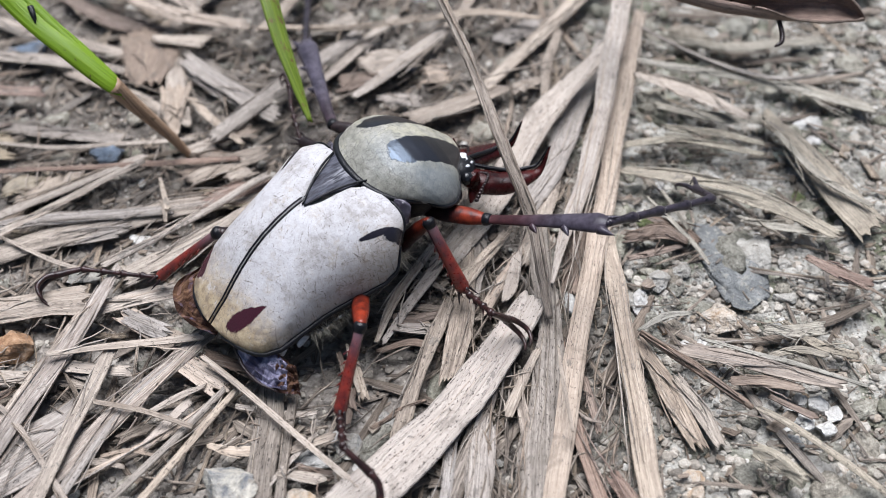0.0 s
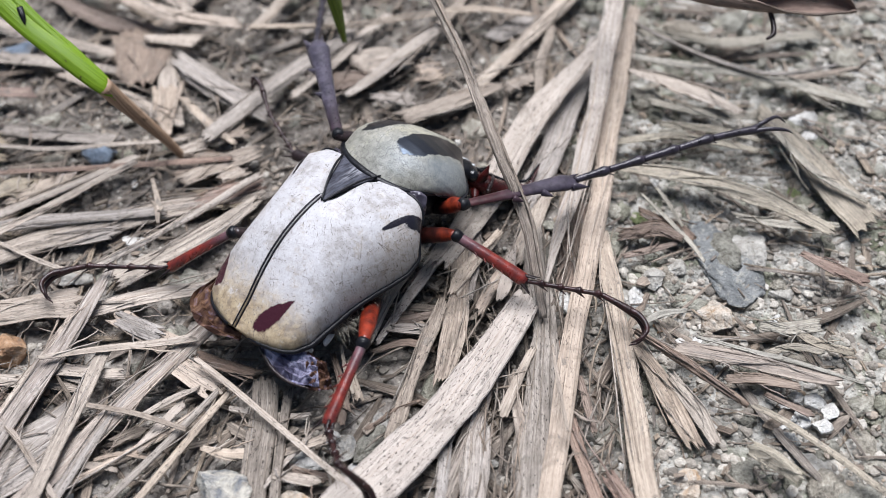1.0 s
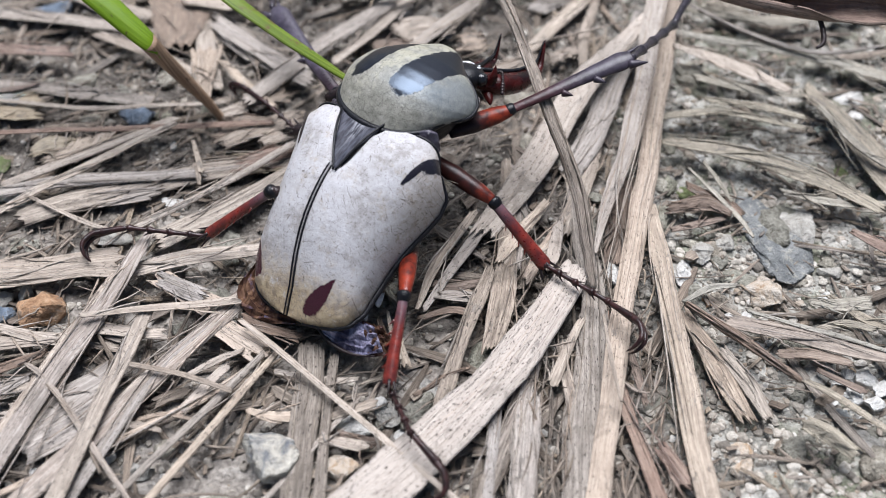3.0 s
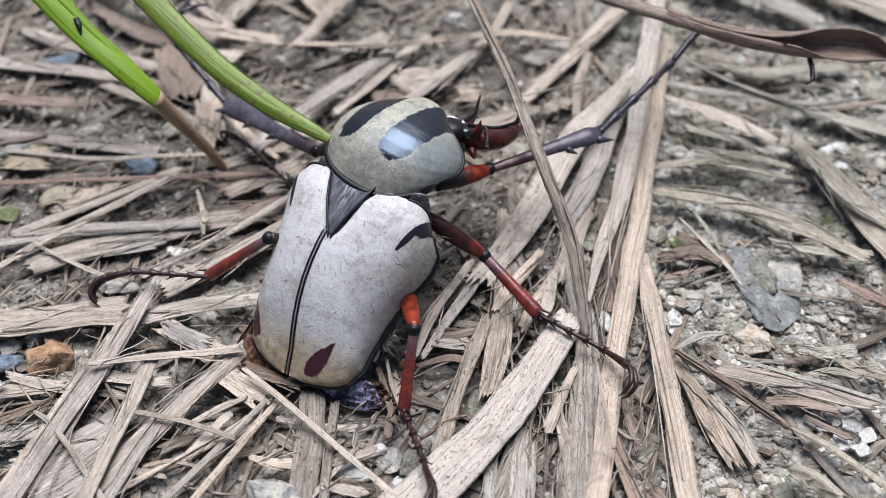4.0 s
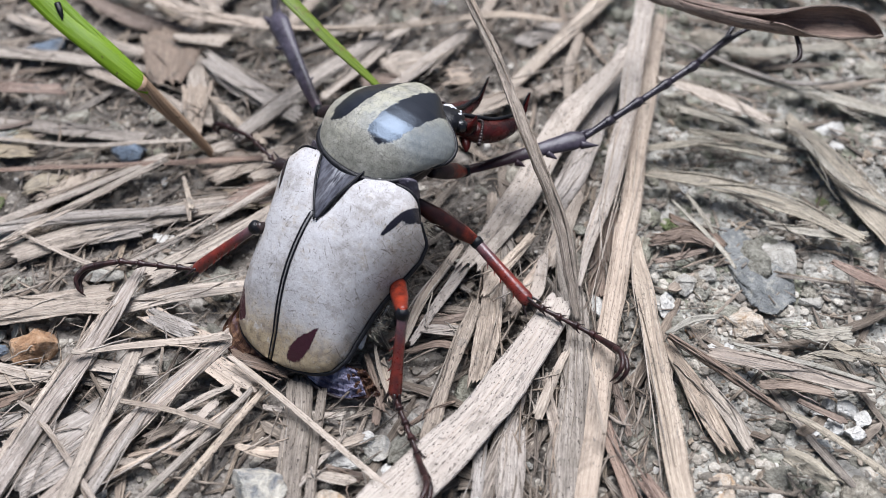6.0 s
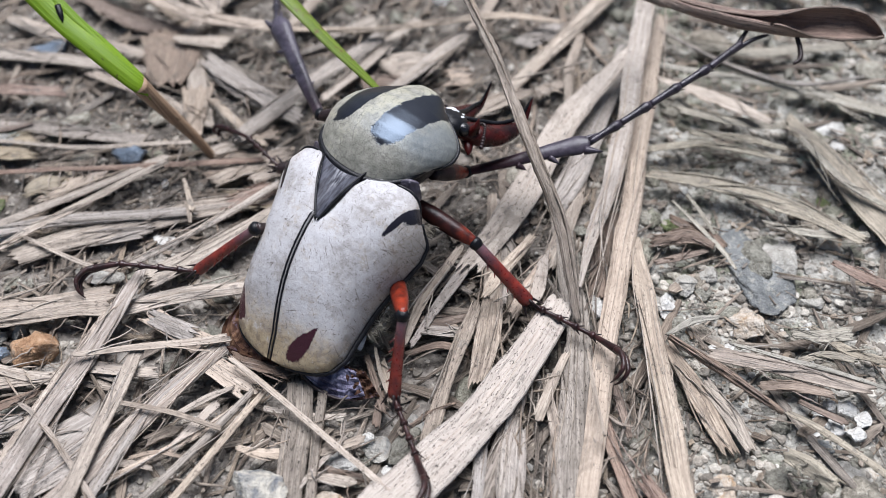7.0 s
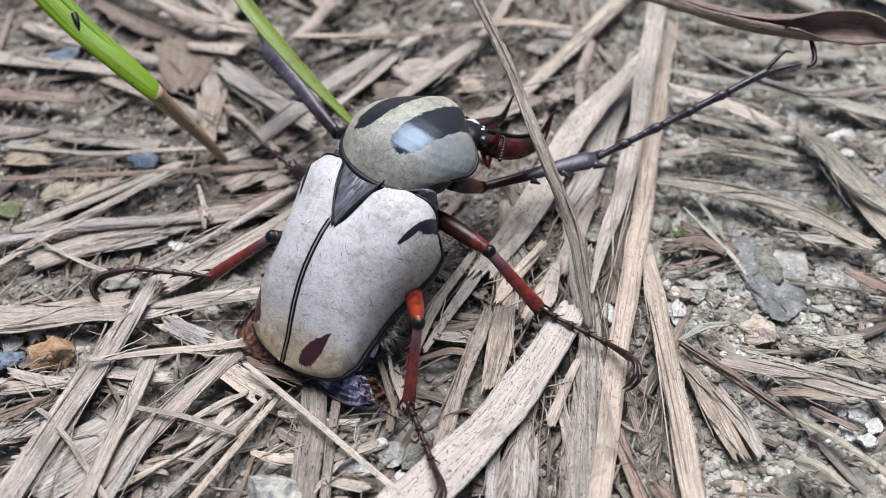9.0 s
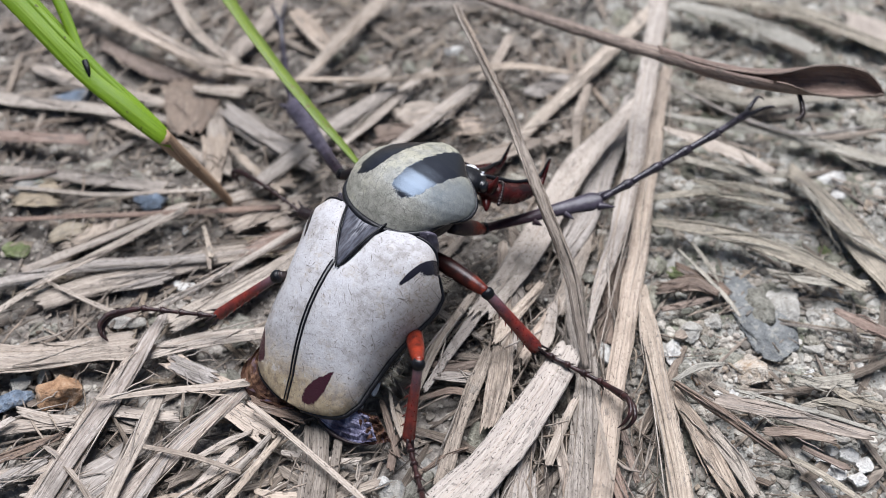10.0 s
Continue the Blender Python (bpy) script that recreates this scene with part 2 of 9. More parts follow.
SOIL, GRIT, CLOD = soil_mat(), grit_mat(), clod_mat()
STONE = {
    "white": stone_mat("quartz_white", (0.46, 0.43, 0.39), (0.68, 0.66, 0.62), (0.80, 0.79, 0.76), 0.5, 0.25),
    "clay": stone_mat("pale_clay_stone", (0.27, 0.25, 0.215), (0.45, 0.425, 0.38), (0.60, 0.575, 0.53), 0.8, 0.3),
    "blue": stone_mat("slate_blue", (0.09, 0.115, 0.15), (0.18, 0.225, 0.285), (0.36, 0.41, 0.47), 0.45),
    "orange": stone_mat("ochre_stone", (0.20, 0.10, 0.05), (0.42, 0.25, 0.14), (0.58, 0.45, 0.34), 0.65),
    "grey": stone_mat("granite_grey", (0.12, 0.125, 0.13), (0.42, 0.395, 0.35), (0.58, 0.55, 0.50), 0.7),
    "cream": stone_mat("cream_stone_slate_patch", (0.10, 0.115, 0.14), (0.49, 0.455, 0.39), (0.66, 0.62, 0.535), 0.65),
    "moss": stone_mat("mossy_clay", (0.07, 0.085, 0.03), (0.17, 0.20, 0.085), (0.36, 0.36, 0.26), 0.85),
    "pale_green": stone_mat("pale_green_quartz", (0.24, 0.27, 0.22), (0.42, 0.46, 0.40), (0.62, 0.66, 0.62), 0.5),
    "buff": stone_mat("quartzite_buff", (0.38, 0.24, 0.13), (0.56, 0.49, 0.41), (0.66, 0.62, 0.56), 0.6),
    "slate": stone_mat("dark_slate", (0.12, 0.125, 0.125), (0.21, 0.215, 0.21), (0.34, 0.34, 0.325), 0.7, 0.85, (0.37, 0.355, 0.31)),
}


def chitin(name, a, b, rough=0.28, scale=3.0, spec=0.5, coat=0.0):
    m = Mat(name, rough, spec=spec)
    v = m.coord("Object", (1000, 1000, 1000))
    n = m.noise(v, scale, 4, 0.6)
    m.base(m.ramp(n, (0.35, a), (0.65, b)))
    m.set("Roughness", m.op("ADD", rough - 0.08, m.op("MULTIPLY", n, 0.2)))
    m.set("Coat Weight", coat)
    m.bump(m.noise(v, 9.0, 3), 0.35, 0.08)
    return m.m


BLACK = chitin("black_cuticle", (0.003, 0.003, 0.004), (0.009, 0.009, 0.012), 0.36, spec=0.25)
DARK = chitin("brown_black_cuticle", (0.010, 0.006, 0.006), (0.03, 0.018, 0.018), 0.3, spec=0.35)
HORN = chitin("dark_red_horn", (0.015, 0.003, 0.003), (0.055, 0.007, 0.006), 0.25, 1.0, spec=0.25)
SHOULDER = chitin("shoulder_cuticle", (0.02, 0.016, 0.024), (0.085, 0.075, 0.10), 0.32, 1.2)
EYE = chitin("eye_black", (0.004, 0.004, 0.005), (0.012, 0.012, 0.014), 0.08, 6.0)
CHALK = chitin("chalky_scale", (0.45, 0.46, 0.48), (0.72, 0.73, 0.75), 0.8, 4.0)


def tibia_mat(name, base_a, base_b, tip_a, tip_b, low, high, rough=0.3, spec=0.4):
    """Cuticle whose colour runs along the segment (its own y, in mm)."""
    m = Mat(name, rough, spec=spec)
    v = m.coord("Object", (1000, 1000, 1000))
    x, y, z = m.axes(v)
    n = m.noise(v, 1.6, 4, 0.6)
    run = m.step(m.op("ADD", y, m.op("MULTIPLY", n, 1.6)), low, high)
    m.base(m.mix(run, m.ramp(n, (0.35, base_a), (0.65, base_b)), m.ramp(n, (0.35, tip_a), (0.65, tip_b))))
    m.set("Roughness", m.op("ADD", rough - 0.1, m.op("MULTIPLY", m.noise(v, 5.0, 3), 0.25)))
    m.bump(m.op("ADD", m.noise(v, 5.0, 3), m.op("MULTIPLY", m.noise(v, 1.4, 2), 0.6)), 0.22, 0.07)
    return m.m


def scutellum_mat():
    """Black cuticle, dusted grey along the middle of its root by fine lengthwise hairs."""
    m = Mat("scutellum_cuticle", 0.5, spec=0.12)
    v = m.coord("Object", (1000, 1000, 1000))
    x, y, z = m.axes(v)
    n = m.noise(m.coord("Object", (5200, 900, 900)), 1.0, 4, 0.65)
    col = m.ramp(n, (0.35, (0.018, 0.018, 0.025)), (0.68, (0.085, 0.087, 0.108)))
    off = m.op("ADD", m.op("ABSOLUTE", m.op("ADD", x, 0.55)), m.op("MULTIPLY", m.op("ADD", y, 1.2), -0.35))
    dust = m.op("MULTIPLY", m.op("SUBTRACT", 1.0, m.step(m.op("ADD", off, m.noise(v, 1.6, 5, 0.7)), 0.55, 1.25)), m.step(n, 0.40, 0.62))
    m.base(m.mix(m.op("MULTIPLY", dust, 0.75), col, (0.26, 0.26, 0.28)))
    m.bump(n, 0.5, 0.1)
    return m.m


SCUT = scutellum_mat()
RED_A, RED_B = (0.070, 0.009, 0.007), (0.185, 0.021, 0.012)
DK_A, DK_B = (0.008, 0.005, 0.006), (0.028, 0.015, 0.017)
FRONT_FEMUR = tibia_mat("front_femur_cuticle", DK_A, DK_B, (0.055, 0.008, 0.006), (0.20, 0.028, 0.012), 2.5, 3.8, 0.36, 0.2)
FRONT_TIBIA = tibia_mat("front_tibia_cuticle", (0.024, 0.008, 0.009), (0.058, 0.020, 0.022), (0.024, 0.019, 0.027), (0.060, 0.050, 0.066), 2.5, 7.0, 0.31, 0.3)
# copy of the front tibia with violet-grey sky reflection put into its colour
LEFT_TIBIA_SHEEN = tibia_mat("left_front_tibia_cuticle_sheen", (0.014, 0.008, 0.011), (0.042, 0.025, 0.032), (0.030, 0.025, 0.035), (0.078, 0.066, 0.088), 1.5, 6.0, 0.28, 0.45)
FEMUR = tibia_mat("femur_cuticle", (0.016, 0.005, 0.005), (0.052, 0.011, 0.008), (0.07, 0.009, 0.005), (0.23, 0.027, 0.010), 3.9, 6.0)
MIDDLE_FEMUR = tibia_mat("middle_femur_cuticle", (0.014, 0.005, 0.005), (0.040, 0.010, 0.008), (0.055, 0.008, 0.005), (0.20, 0.027, 0.011), 4.2, 6.0, 0.32, 0.3)
# the violet-grey near the knee paints a sheen into the colour
TIBIA = tibia_mat("tibia_cuticle", (0.050, 0.030, 0.038), (0.12, 0.075, 0.088), RED_A, RED_B, 1.0, 3.4, 0.28, 0.6)
FRONT_TARSUS = chitin("front_tarsus_cuticle", (0.008, 0.006, 0.009), (0.034, 0.027, 0.038), 0.28, 2.0, spec=0.4)
TARSUS = chitin("tarsus_cuticle", (0.010, 0.005, 0.005), (0.038, 0.014, 0.013), 0.3, 2.0, spec=0.35)


def elytron_mat():
    """Chalky grey-white bloom, scuffed by fine dark scratches, with a black shoulder streak and a maroon spot near the tip."""
    m = Mat("chalky_elytron", 0.62, spec=0.35)
    v = m.coord("Object", (1000, 1000, 1000))
    x, y, z = m.axes(v)
    ax = m.op("ABSOLUTE", x)
    big = m.noise(v, 0.35, 4, 0.6)
    fine = m.noise(v, 2.4, 5, 0.7)
    col = m.ramp(m.op("ADD", m.op("MULTIPLY", big, 0.6), m.op("MULTIPLY", fine, 0.4)), (0.36, (0.232, 0.214, 0.204)), (0.5, (0.383, 0.371, 0.376)), (0.64, (0.455, 0.447, 0.464)))
    # straw-yellow wear towards the tip and the rims
    edge = m.op("MULTIPLY", m.step(m.op("ADD", m.op("MULTIPLY", y, -1.0), m.op("MULTIPLY", fine, 4.0)), 11.6, 15.0), 0.85)
    col = m.mix(edge, col, m.ramp(m.noise(v, 1.3, 5, 0.7), (0.38, (0.17, 0.115, 0.06)), (0.52, (0.33, 0.24, 0.125)), (0.66, (0.42, 0.33, 0.20))))
    flank = m.op("MULTIPLY", m.step(m.op("ADD", ax, m.op("MULTIPLY", big, 2.0)), 4.9, 6.5), 0.4)
    col = m.mix(flank, col, (0.30, 0.235, 0.165))
    # brown speckle where the bloom is rubbed off near the margins
    near = m.op("MAXIMUM", m.step(ax, 3.2, 4.9), m.step(m.op("MULTIPLY", y, -1.0), 9.6, 12.8))
    rubbed = m.op("MULTIPLY", near, m.step(m.noise(v, 2.1, 6, 0.75, 0.5), 0.53, 0.61))
    col = m.mix(m.op("MULTIPLY", rubbed, 0.55), col, (0.19, 0.14, 0.09))
    # short scratches in several directions
    for turn in (0.35, -0.55, 1.2, 1.75, 2.35, 2.7):
        s = m.streaks(turn, 13.0, 1.2, 0.664, 0.03)
        col = m.mix(m.op("MULTIPLY", s, 0.9), col, (0.11, 0.09, 0.075))
    stain = m.step(m.noise(v, 0.8, 6, 0.75), 0.52, 0.72)
    col = m.mix(m.op("MULTIPLY", stain, 0.6), col, (0.30, 0.25, 0.19))
    pale = m.step(m.noise(v, 1.6, 6, 0.75, 0.6), 0.56, 0.64)
    col = m.mix(m.op("MULTIPLY", pale, 0.4), col, (0.56, 0.55, 0.56))
    dirt = m.step(m.noise(v, 6.0, 3, 0.6), 0.66, 0.72)
    col = m.mix(m.op("MULTIPLY", dirt, 0.6), col, (0.10, 0.08, 0.06))

    def blot(cx, cy, ang, rx, ry, taper=0.0):
        dx, dy = m.op("SUBTRACT", ax, cx), m.op("SUBTRACT", y, cy)
        c, s = math.cos(ang), math.sin(ang)
        p = m.op("ADD", m.op("MULTIPLY", dx, c), m.op("MULTIPLY", dy, s))
        q = m.op("SUBTRACT", m.op("MULTIPLY", dy, c), m.op("MULTIPLY", dx, s))
        p = m.op("DIVIDE", p, rx)
        q = m.op("DIVIDE", m.op("DIVIDE", q, ry), m.op("MAXIMUM", m.op("SUBTRACT", 1.0, m.op("MULTIPLY", p, taper)), 0.15))
        d = m.op("ADD", m.op("MULTIPLY", p, p), m.op("MULTIPLY", q, q))
        d = m.op("ADD", d, m.op("MULTIPLY", m.op("SUBTRACT", fine, 0.5), 1.3))
        return m.op("SUBTRACT", 1.0, m.step(d, 0.75, 1.05))

    right = m.op("GREATER_THAN", x, 0.0)
    tipspot = m.op("ADD", m.op("MULTIPLY", right, blot(1.95, -11.95, radians(62), 1.6, 0.52, 0.6)), m.op("MULTIPLY", m.op("SUBTRACT", 1.0, right), blot(3.7, -11.2, radians(68), 1.3, 0.45, 0.5)))
    shoulder = m.op("MAXIMUM", blot(4.62, -2.3, radians(70), 1.5, 0.20), blot(5.3, -1.2, radians(72), 1.2, 0.42))
    col = m.mix(tipspot, col, (0.040, 0.010, 0.016))
    col = m.mix(shoulder, col, (0.012, 0.011, 0.016))
    m.base(col)
    spots = m.op("MAXIMUM", tipspot, shoulder)
    m.set("Roughness", m.op("SUBTRACT", 0.62, m.op("MULTIPLY", spots, 0.38)))
    m.bump(m.op("ADD", fine, m.op("MULTIPLY", m.noise(v, 7.0, 3), 0.5)), 0.28, 0.14)
    return m.m


def pronotum_mat():
    """Olive-grey bloom worn off two long bands, where the bare black cuticle shines."""
    m = Mat("olive_pronotum", 0.55, spec=0.5)
    v = m.coord("Object", (1000, 1000, 1000))
    x, y, z = m.axes(v)
    fine = m.noise(v, 2.2, 5, 0.7)
    big = m.noise(v, 0.5, 3, 0.6)
    col = m.ramp(m.op("ADD", m.op("MULTIPLY", big, 0.5), m.op("MULTIPLY", fine, 0.5)), (0.34, (0.125, 0.122, 0.095)), (0.5, (0.240, 0.228, 0.192)), (0.66, (0.340, 0.326, 0.286)))
    cream = m.step(m.op("ADD", m.noise(v, 0.45, 5, 0.7), m.op("MULTIPLY", y, 0.02)), 0.52, 0.66)
    col = m.mix(m.op("MULTIPLY", cream, 0.6), col, (0.36, 0.338, 0.25))
    worn = m.step(m.noise(v, 3.4, 5, 0.75, 1.4), 0.575, 0.63)
    col = m.mix(m.op("MULTIPLY", worn, 0.6), col, (0.085, 0.08, 0.06))
    for turn in (0.4, -0.7, 1.4, 2.4):
        s = m.streaks(turn, 11.0, 1.8, 0.65, 0.05)
        col = m.mix(m.op("MULTIPLY", s, 0.5), col, (0.07, 0.06, 0.045))
    # fine cracks in the bloom
    bent = m.t.nodes.new("ShaderNodeVectorMath")
    bent.operation = "ADD"
    m.t.links.new(v, bent.inputs[0])
    swirl = m.t.nodes.new("ShaderNodeTexNoise")
    m.put(swirl.inputs["Vector"], v)
    swirl.inputs["Scale"].default_value, swirl.inputs["Detail"].default_value = 1.6, 5.0
    m.t.links.new(swirl.outputs["Color"], bent.inputs[1])
    crack = m.op("SUBTRACT", 1.0, m.step(m.cells(bent.outputs[0], 1.15, "DISTANCE_TO_EDGE"), 0.01, 0.07))
    crack = m.op("MULTIPLY", crack, m.step(m.noise(v, 1.0, 3), 0.44, 0.52))
    col = m.mix(m.op("MULTIPLY", crack, 0.38), col, (0.06, 0.055, 0.04))
    # two long worn patches
    wob = m.op("MULTIPLY", m.op("SUBTRACT", m.noise(v, 1.1, 6, 0.75), 0.5), 1.5)

    def patch(cx, cy, lean, rx, ry):
        dx = m.op("SUBTRACT", m.op("SUBTRACT", x, cx), m.op("MULTIPLY", m.op("SUBTRACT", y, cy), lean))
        p, q = m.op("DIVIDE", dx, rx), m.op("DIVIDE", m.op("SUBTRACT", y, cy), ry)
        d = m.op("ADD", m.op("POWER", m.op("ABSOLUTE", p), 3.0), m.op("POWER", m.op("ABSOLUTE", q), 3.0))
        return m.op("SUBTRACT", 1.0, m.step(m.op("ADD", d, wob), 0.75, 0.95))

    # towards one flank the colour is mixed to a dark blue-grey
    thin = m.op("MULTIPLY", m.step(m.op("ADD", x, m.op("MULTIPLY", m.noise(v, 0.9, 5, 0.7), 2.2)), 3.0, 4.6), m.step(y, 0.8, 3.2))
    col = m.mix(m.op("MULTIPLY", thin, 0.62), col, (0.13, 0.15, 0.165))
    band = m.op("MAXIMUM", patch(1.45, 4.6, 0.06, 1.25, 3.1), patch(-2.25, 4.4, 0.05, 0.85, 3.1))
    col = m.mix(band, col, (0.007, 0.005, 0.005))
    m.base(col)
    m.set("Roughness", m.op("SUBTRACT", 0.46, m.op("MULTIPLY", band, 0.16)))
    m.set("Specular IOR Level", m.op("ADD", 0.45, m.op("MULTIPLY", band, 0.3)))
    # blue tint puts the sky's colour into every reflection here
    m.set("Specular Tint", (0.62, 0.78, 1.0, 1.0))
    m.bump(m.op("MULTIPLY", m.op("ADD", fine, m.op("MULTIPLY", m.noise(v, 8.0, 3), 0.5)), m.op("SUBTRACT", 1.0, m.op("MULTIPLY", band, 0.6))), 0.3, 0.12)
    return m.m


ELYTRON, PRONOTUM = elytron_mat(), pronotum_mat()


def wing_mat(name, a, b, c, rough):
    m = Mat(name, rough)
    v = m.coord("Object", (1000, 1000, 1000))
    n = m.noise(m.coord("Object", (1300, 500, 600)), 1.0, 4, 0.6, 1.0)
    m.base(m.ramp(n, (0.34, a), (0.5, b), (0.66, c)))
    m.bump(n, 1.0, 0.3)
    m.set("Thin Film Thickness", 120.0)
    return m.m


# the palest stop also paints highlights on the crumpled violet membrane
WING_BLUE = wing_mat("folded_wing_violet", (0.012, 0.010, 0.018), (0.085, 0.080, 0.125), (0.42, 0.40, 0.52), 0.3)
WING_BROWN = wing_mat("folded_wing_brown", (0.016, 0.009, 0.006), (0.055, 0.028, 0.018), (0.15, 0.085, 0.052), 0.38)


def hair_mat():
    m = Mat("pale_hair", 0.5)
    m.base(m.ramp(m.rand(True), (0, (0.14, 0.12, 0.09)), (1, (0.45, 0.41, 0.34))))
    return m.m


HAIR = hair_mat()


def grass_mat(name="grass_green", brown=None):
    m = Mat(name, 0.42, spec=0.28)
    uv = m.coord("UV")
    g = m.t.nodes.new("ShaderNodeMapping")
    m.t.links.new(uv, g.inputs[0])
    g.inputs["Scale"].default_value = (0.10, 5.0, 1)
    n = m.noise(g.outputs[0], 1.0, 4, 0.6)
    v = m.coord("Object", (1000, 1000, 1000))
    col = m.ramp(n, (0.3, (0.085, 0.16, 0.005)), (0.5, (0.12, 0.205, 0.008)), (0.7, (0.155, 0.245, 0.014)))
    x, y, z = m.axes(uv)
    if brown is not None:
        husk = m.ramp(n, (0.3, (0.15, 0.090, 0.055)), (0.55, (0.31, 0.205, 0.132)), (0.75, (0.46, 0.335, 0.235)))
        col = m.mix(m.step(m.op("ADD", x, m.op("MULTIPLY", m.noise(v, 0.9, 4), 1.4)), brown, brown + 0.7), husk, col)
    specks = m.step(m.noise(v, 2.2, 3, 0.6), 0.65, 0.70)
    col = m.mix(m.op("MULTIPLY", specks, 0.8), col, (0.05, 0.03, 0.015))
    m.base(col)
    m.set("Subsurface Weight", 0.0)
    m.bump(n, 0.6, 0.15)
    return m.m


GRASS, GRASS_STEM = grass_mat(), grass_mat("grass_stem", 11.6)


def old_grass_mat():
    m = Mat("olive_grass", 0.45, spec=0.4)
    v = m.coord("Object", (1000, 1000, 1000))
    g = m.noise(m.coord("UV", (0.1, 8.0, 1)), 1.0, 4, 0.6)
    col = m.ramp(g, (0.32, (0.052, 0.088, 0.005)), (0.5, (0.104, 0.155, 0.010)), (0.68, (0.18, 0.23, 0.028)))
    col = m.mix(m.step(m.noise(v, 1.6, 4, 0.65), 0.58, 0.68), col, (0.10, 0.06, 0.02))
    m.base(col)
    m.bump(g, 0.6, 0.15)
    return m.m


OLIVE = old_grass_mat()


# ---- geometry helpers: all shapes are written in millimetres ----
def part(name, bm, material, parent=None, label="", smooth=True):
    """Links a bmesh in millimetres as one mesh object."""
    bmesh.ops.scale(bm, vec=(MM, MM, MM), verts=bm.verts)
    me = bpy.data.meshes.new(name)
    bm.normal_update()
    bm.to_mesh(me)
    bm.free()
    for p in me.polygons:
        p.use_smooth = smooth
    me.materials.append(material)
    ob = new(name, me)
    if parent is not None:
        ob.parent = parent
    if label:
        tagged(ob, label)
    return ob


def raw(name, verts, faces, material, smooth=False):
    """One mesh object out of arrays in millimetres."""
    me = bpy.data.meshes.new(name)
    me.from_pydata((np.asarray(verts) * MM).tolist(), [], faces)
    me.update()
    me.polygons.foreach_set("use_smooth", [smooth] * len(me.polygons))
    me.materials.append(material)
    return new(name, me)


def spline(pts, n):
    """n points on a smooth curve through pts."""
    P = [Vector(p) for p in pts]
    if len(P) == 2:
        return [P[0].lerp(P[1], i / (n - 1)) for i in range(n)]
    P = [P[0] * 2 - P[1]] + P + [P[-1] * 2 - P[-2]]
    out = []
    m = len(P) - 3
    for i in range(n):
        s = i / (n - 1) * m
        k = min(int(s), m - 1)
        u = s - k
        a, b, c, d = P[k:k + 4]
        out.append(0.5 * (2 * b + (c - a) * u + (2 * a - 5 * b + 4 * c - d) * u * u + (3 * b - a - 3 * c + d) * u ** 3))
    return out


def at(values, s):
    """A value read between evenly spaced ones, s from 0 to 1."""
    if not isinstance(values, (list, tuple)):
        return values
    f = s * (len(values) - 1)
    k = min(int(f), len(values) - 2)
    return values[k] + (values[k + 1] - values[k]) * (f - k)


def tube(bm, pts, radii, seg=10, n=None, flat=1.0, up=(0, 0, 1), close=True):
    """A round or flattened tube along a curve, with a UV of (along, around) in mm."""
    line = spline(pts, n or max(6, len(pts) * 4))
    uv = bm.loops.layers.uv.verify()
    rings, run = [], 0.0
    runs = []
    for i, p in enumerate(line):
        a, b = line[max(i - 1, 0)], line[min(i + 1, len(line) - 1)]
        d = (b - a).normalized()
        side = d.cross(Vector(up))
        side = side.normalized() if side.length > 1e-4 else Vector((1, 0, 0))
        top = side.cross(d)
        r = at(radii, i / (len(line) - 1))
        run += (p - line[i - 1]).length if i else 0
        runs.append(run)
        rings.append([bm.verts.new(p + side * (math.cos(k * math.tau / seg) * r) + top * (math.sin(k * math.tau / seg) * r * flat)) for k in range(seg)])
    for i in range(len(rings) - 1):
        for k in range(seg):
            k2 = (k + 1) % seg
            f = bm.faces.new((rings[i][k], rings[i][k2], rings[i + 1][k2], rings[i + 1][k]))
            r = at(radii, i / (len(rings) - 1))
            for l, (u, w) in zip(f.loops, ((runs[i], k), (runs[i], k + 1), (runs[i + 1], k + 1), (runs[i + 1], k))):
                l[uv].uv = (u, w / seg * math.tau * max(r, 0.05))
    if close:
        bm.faces.new(list(reversed(rings[0])))
        bm.faces.new(rings[-1])
    return line


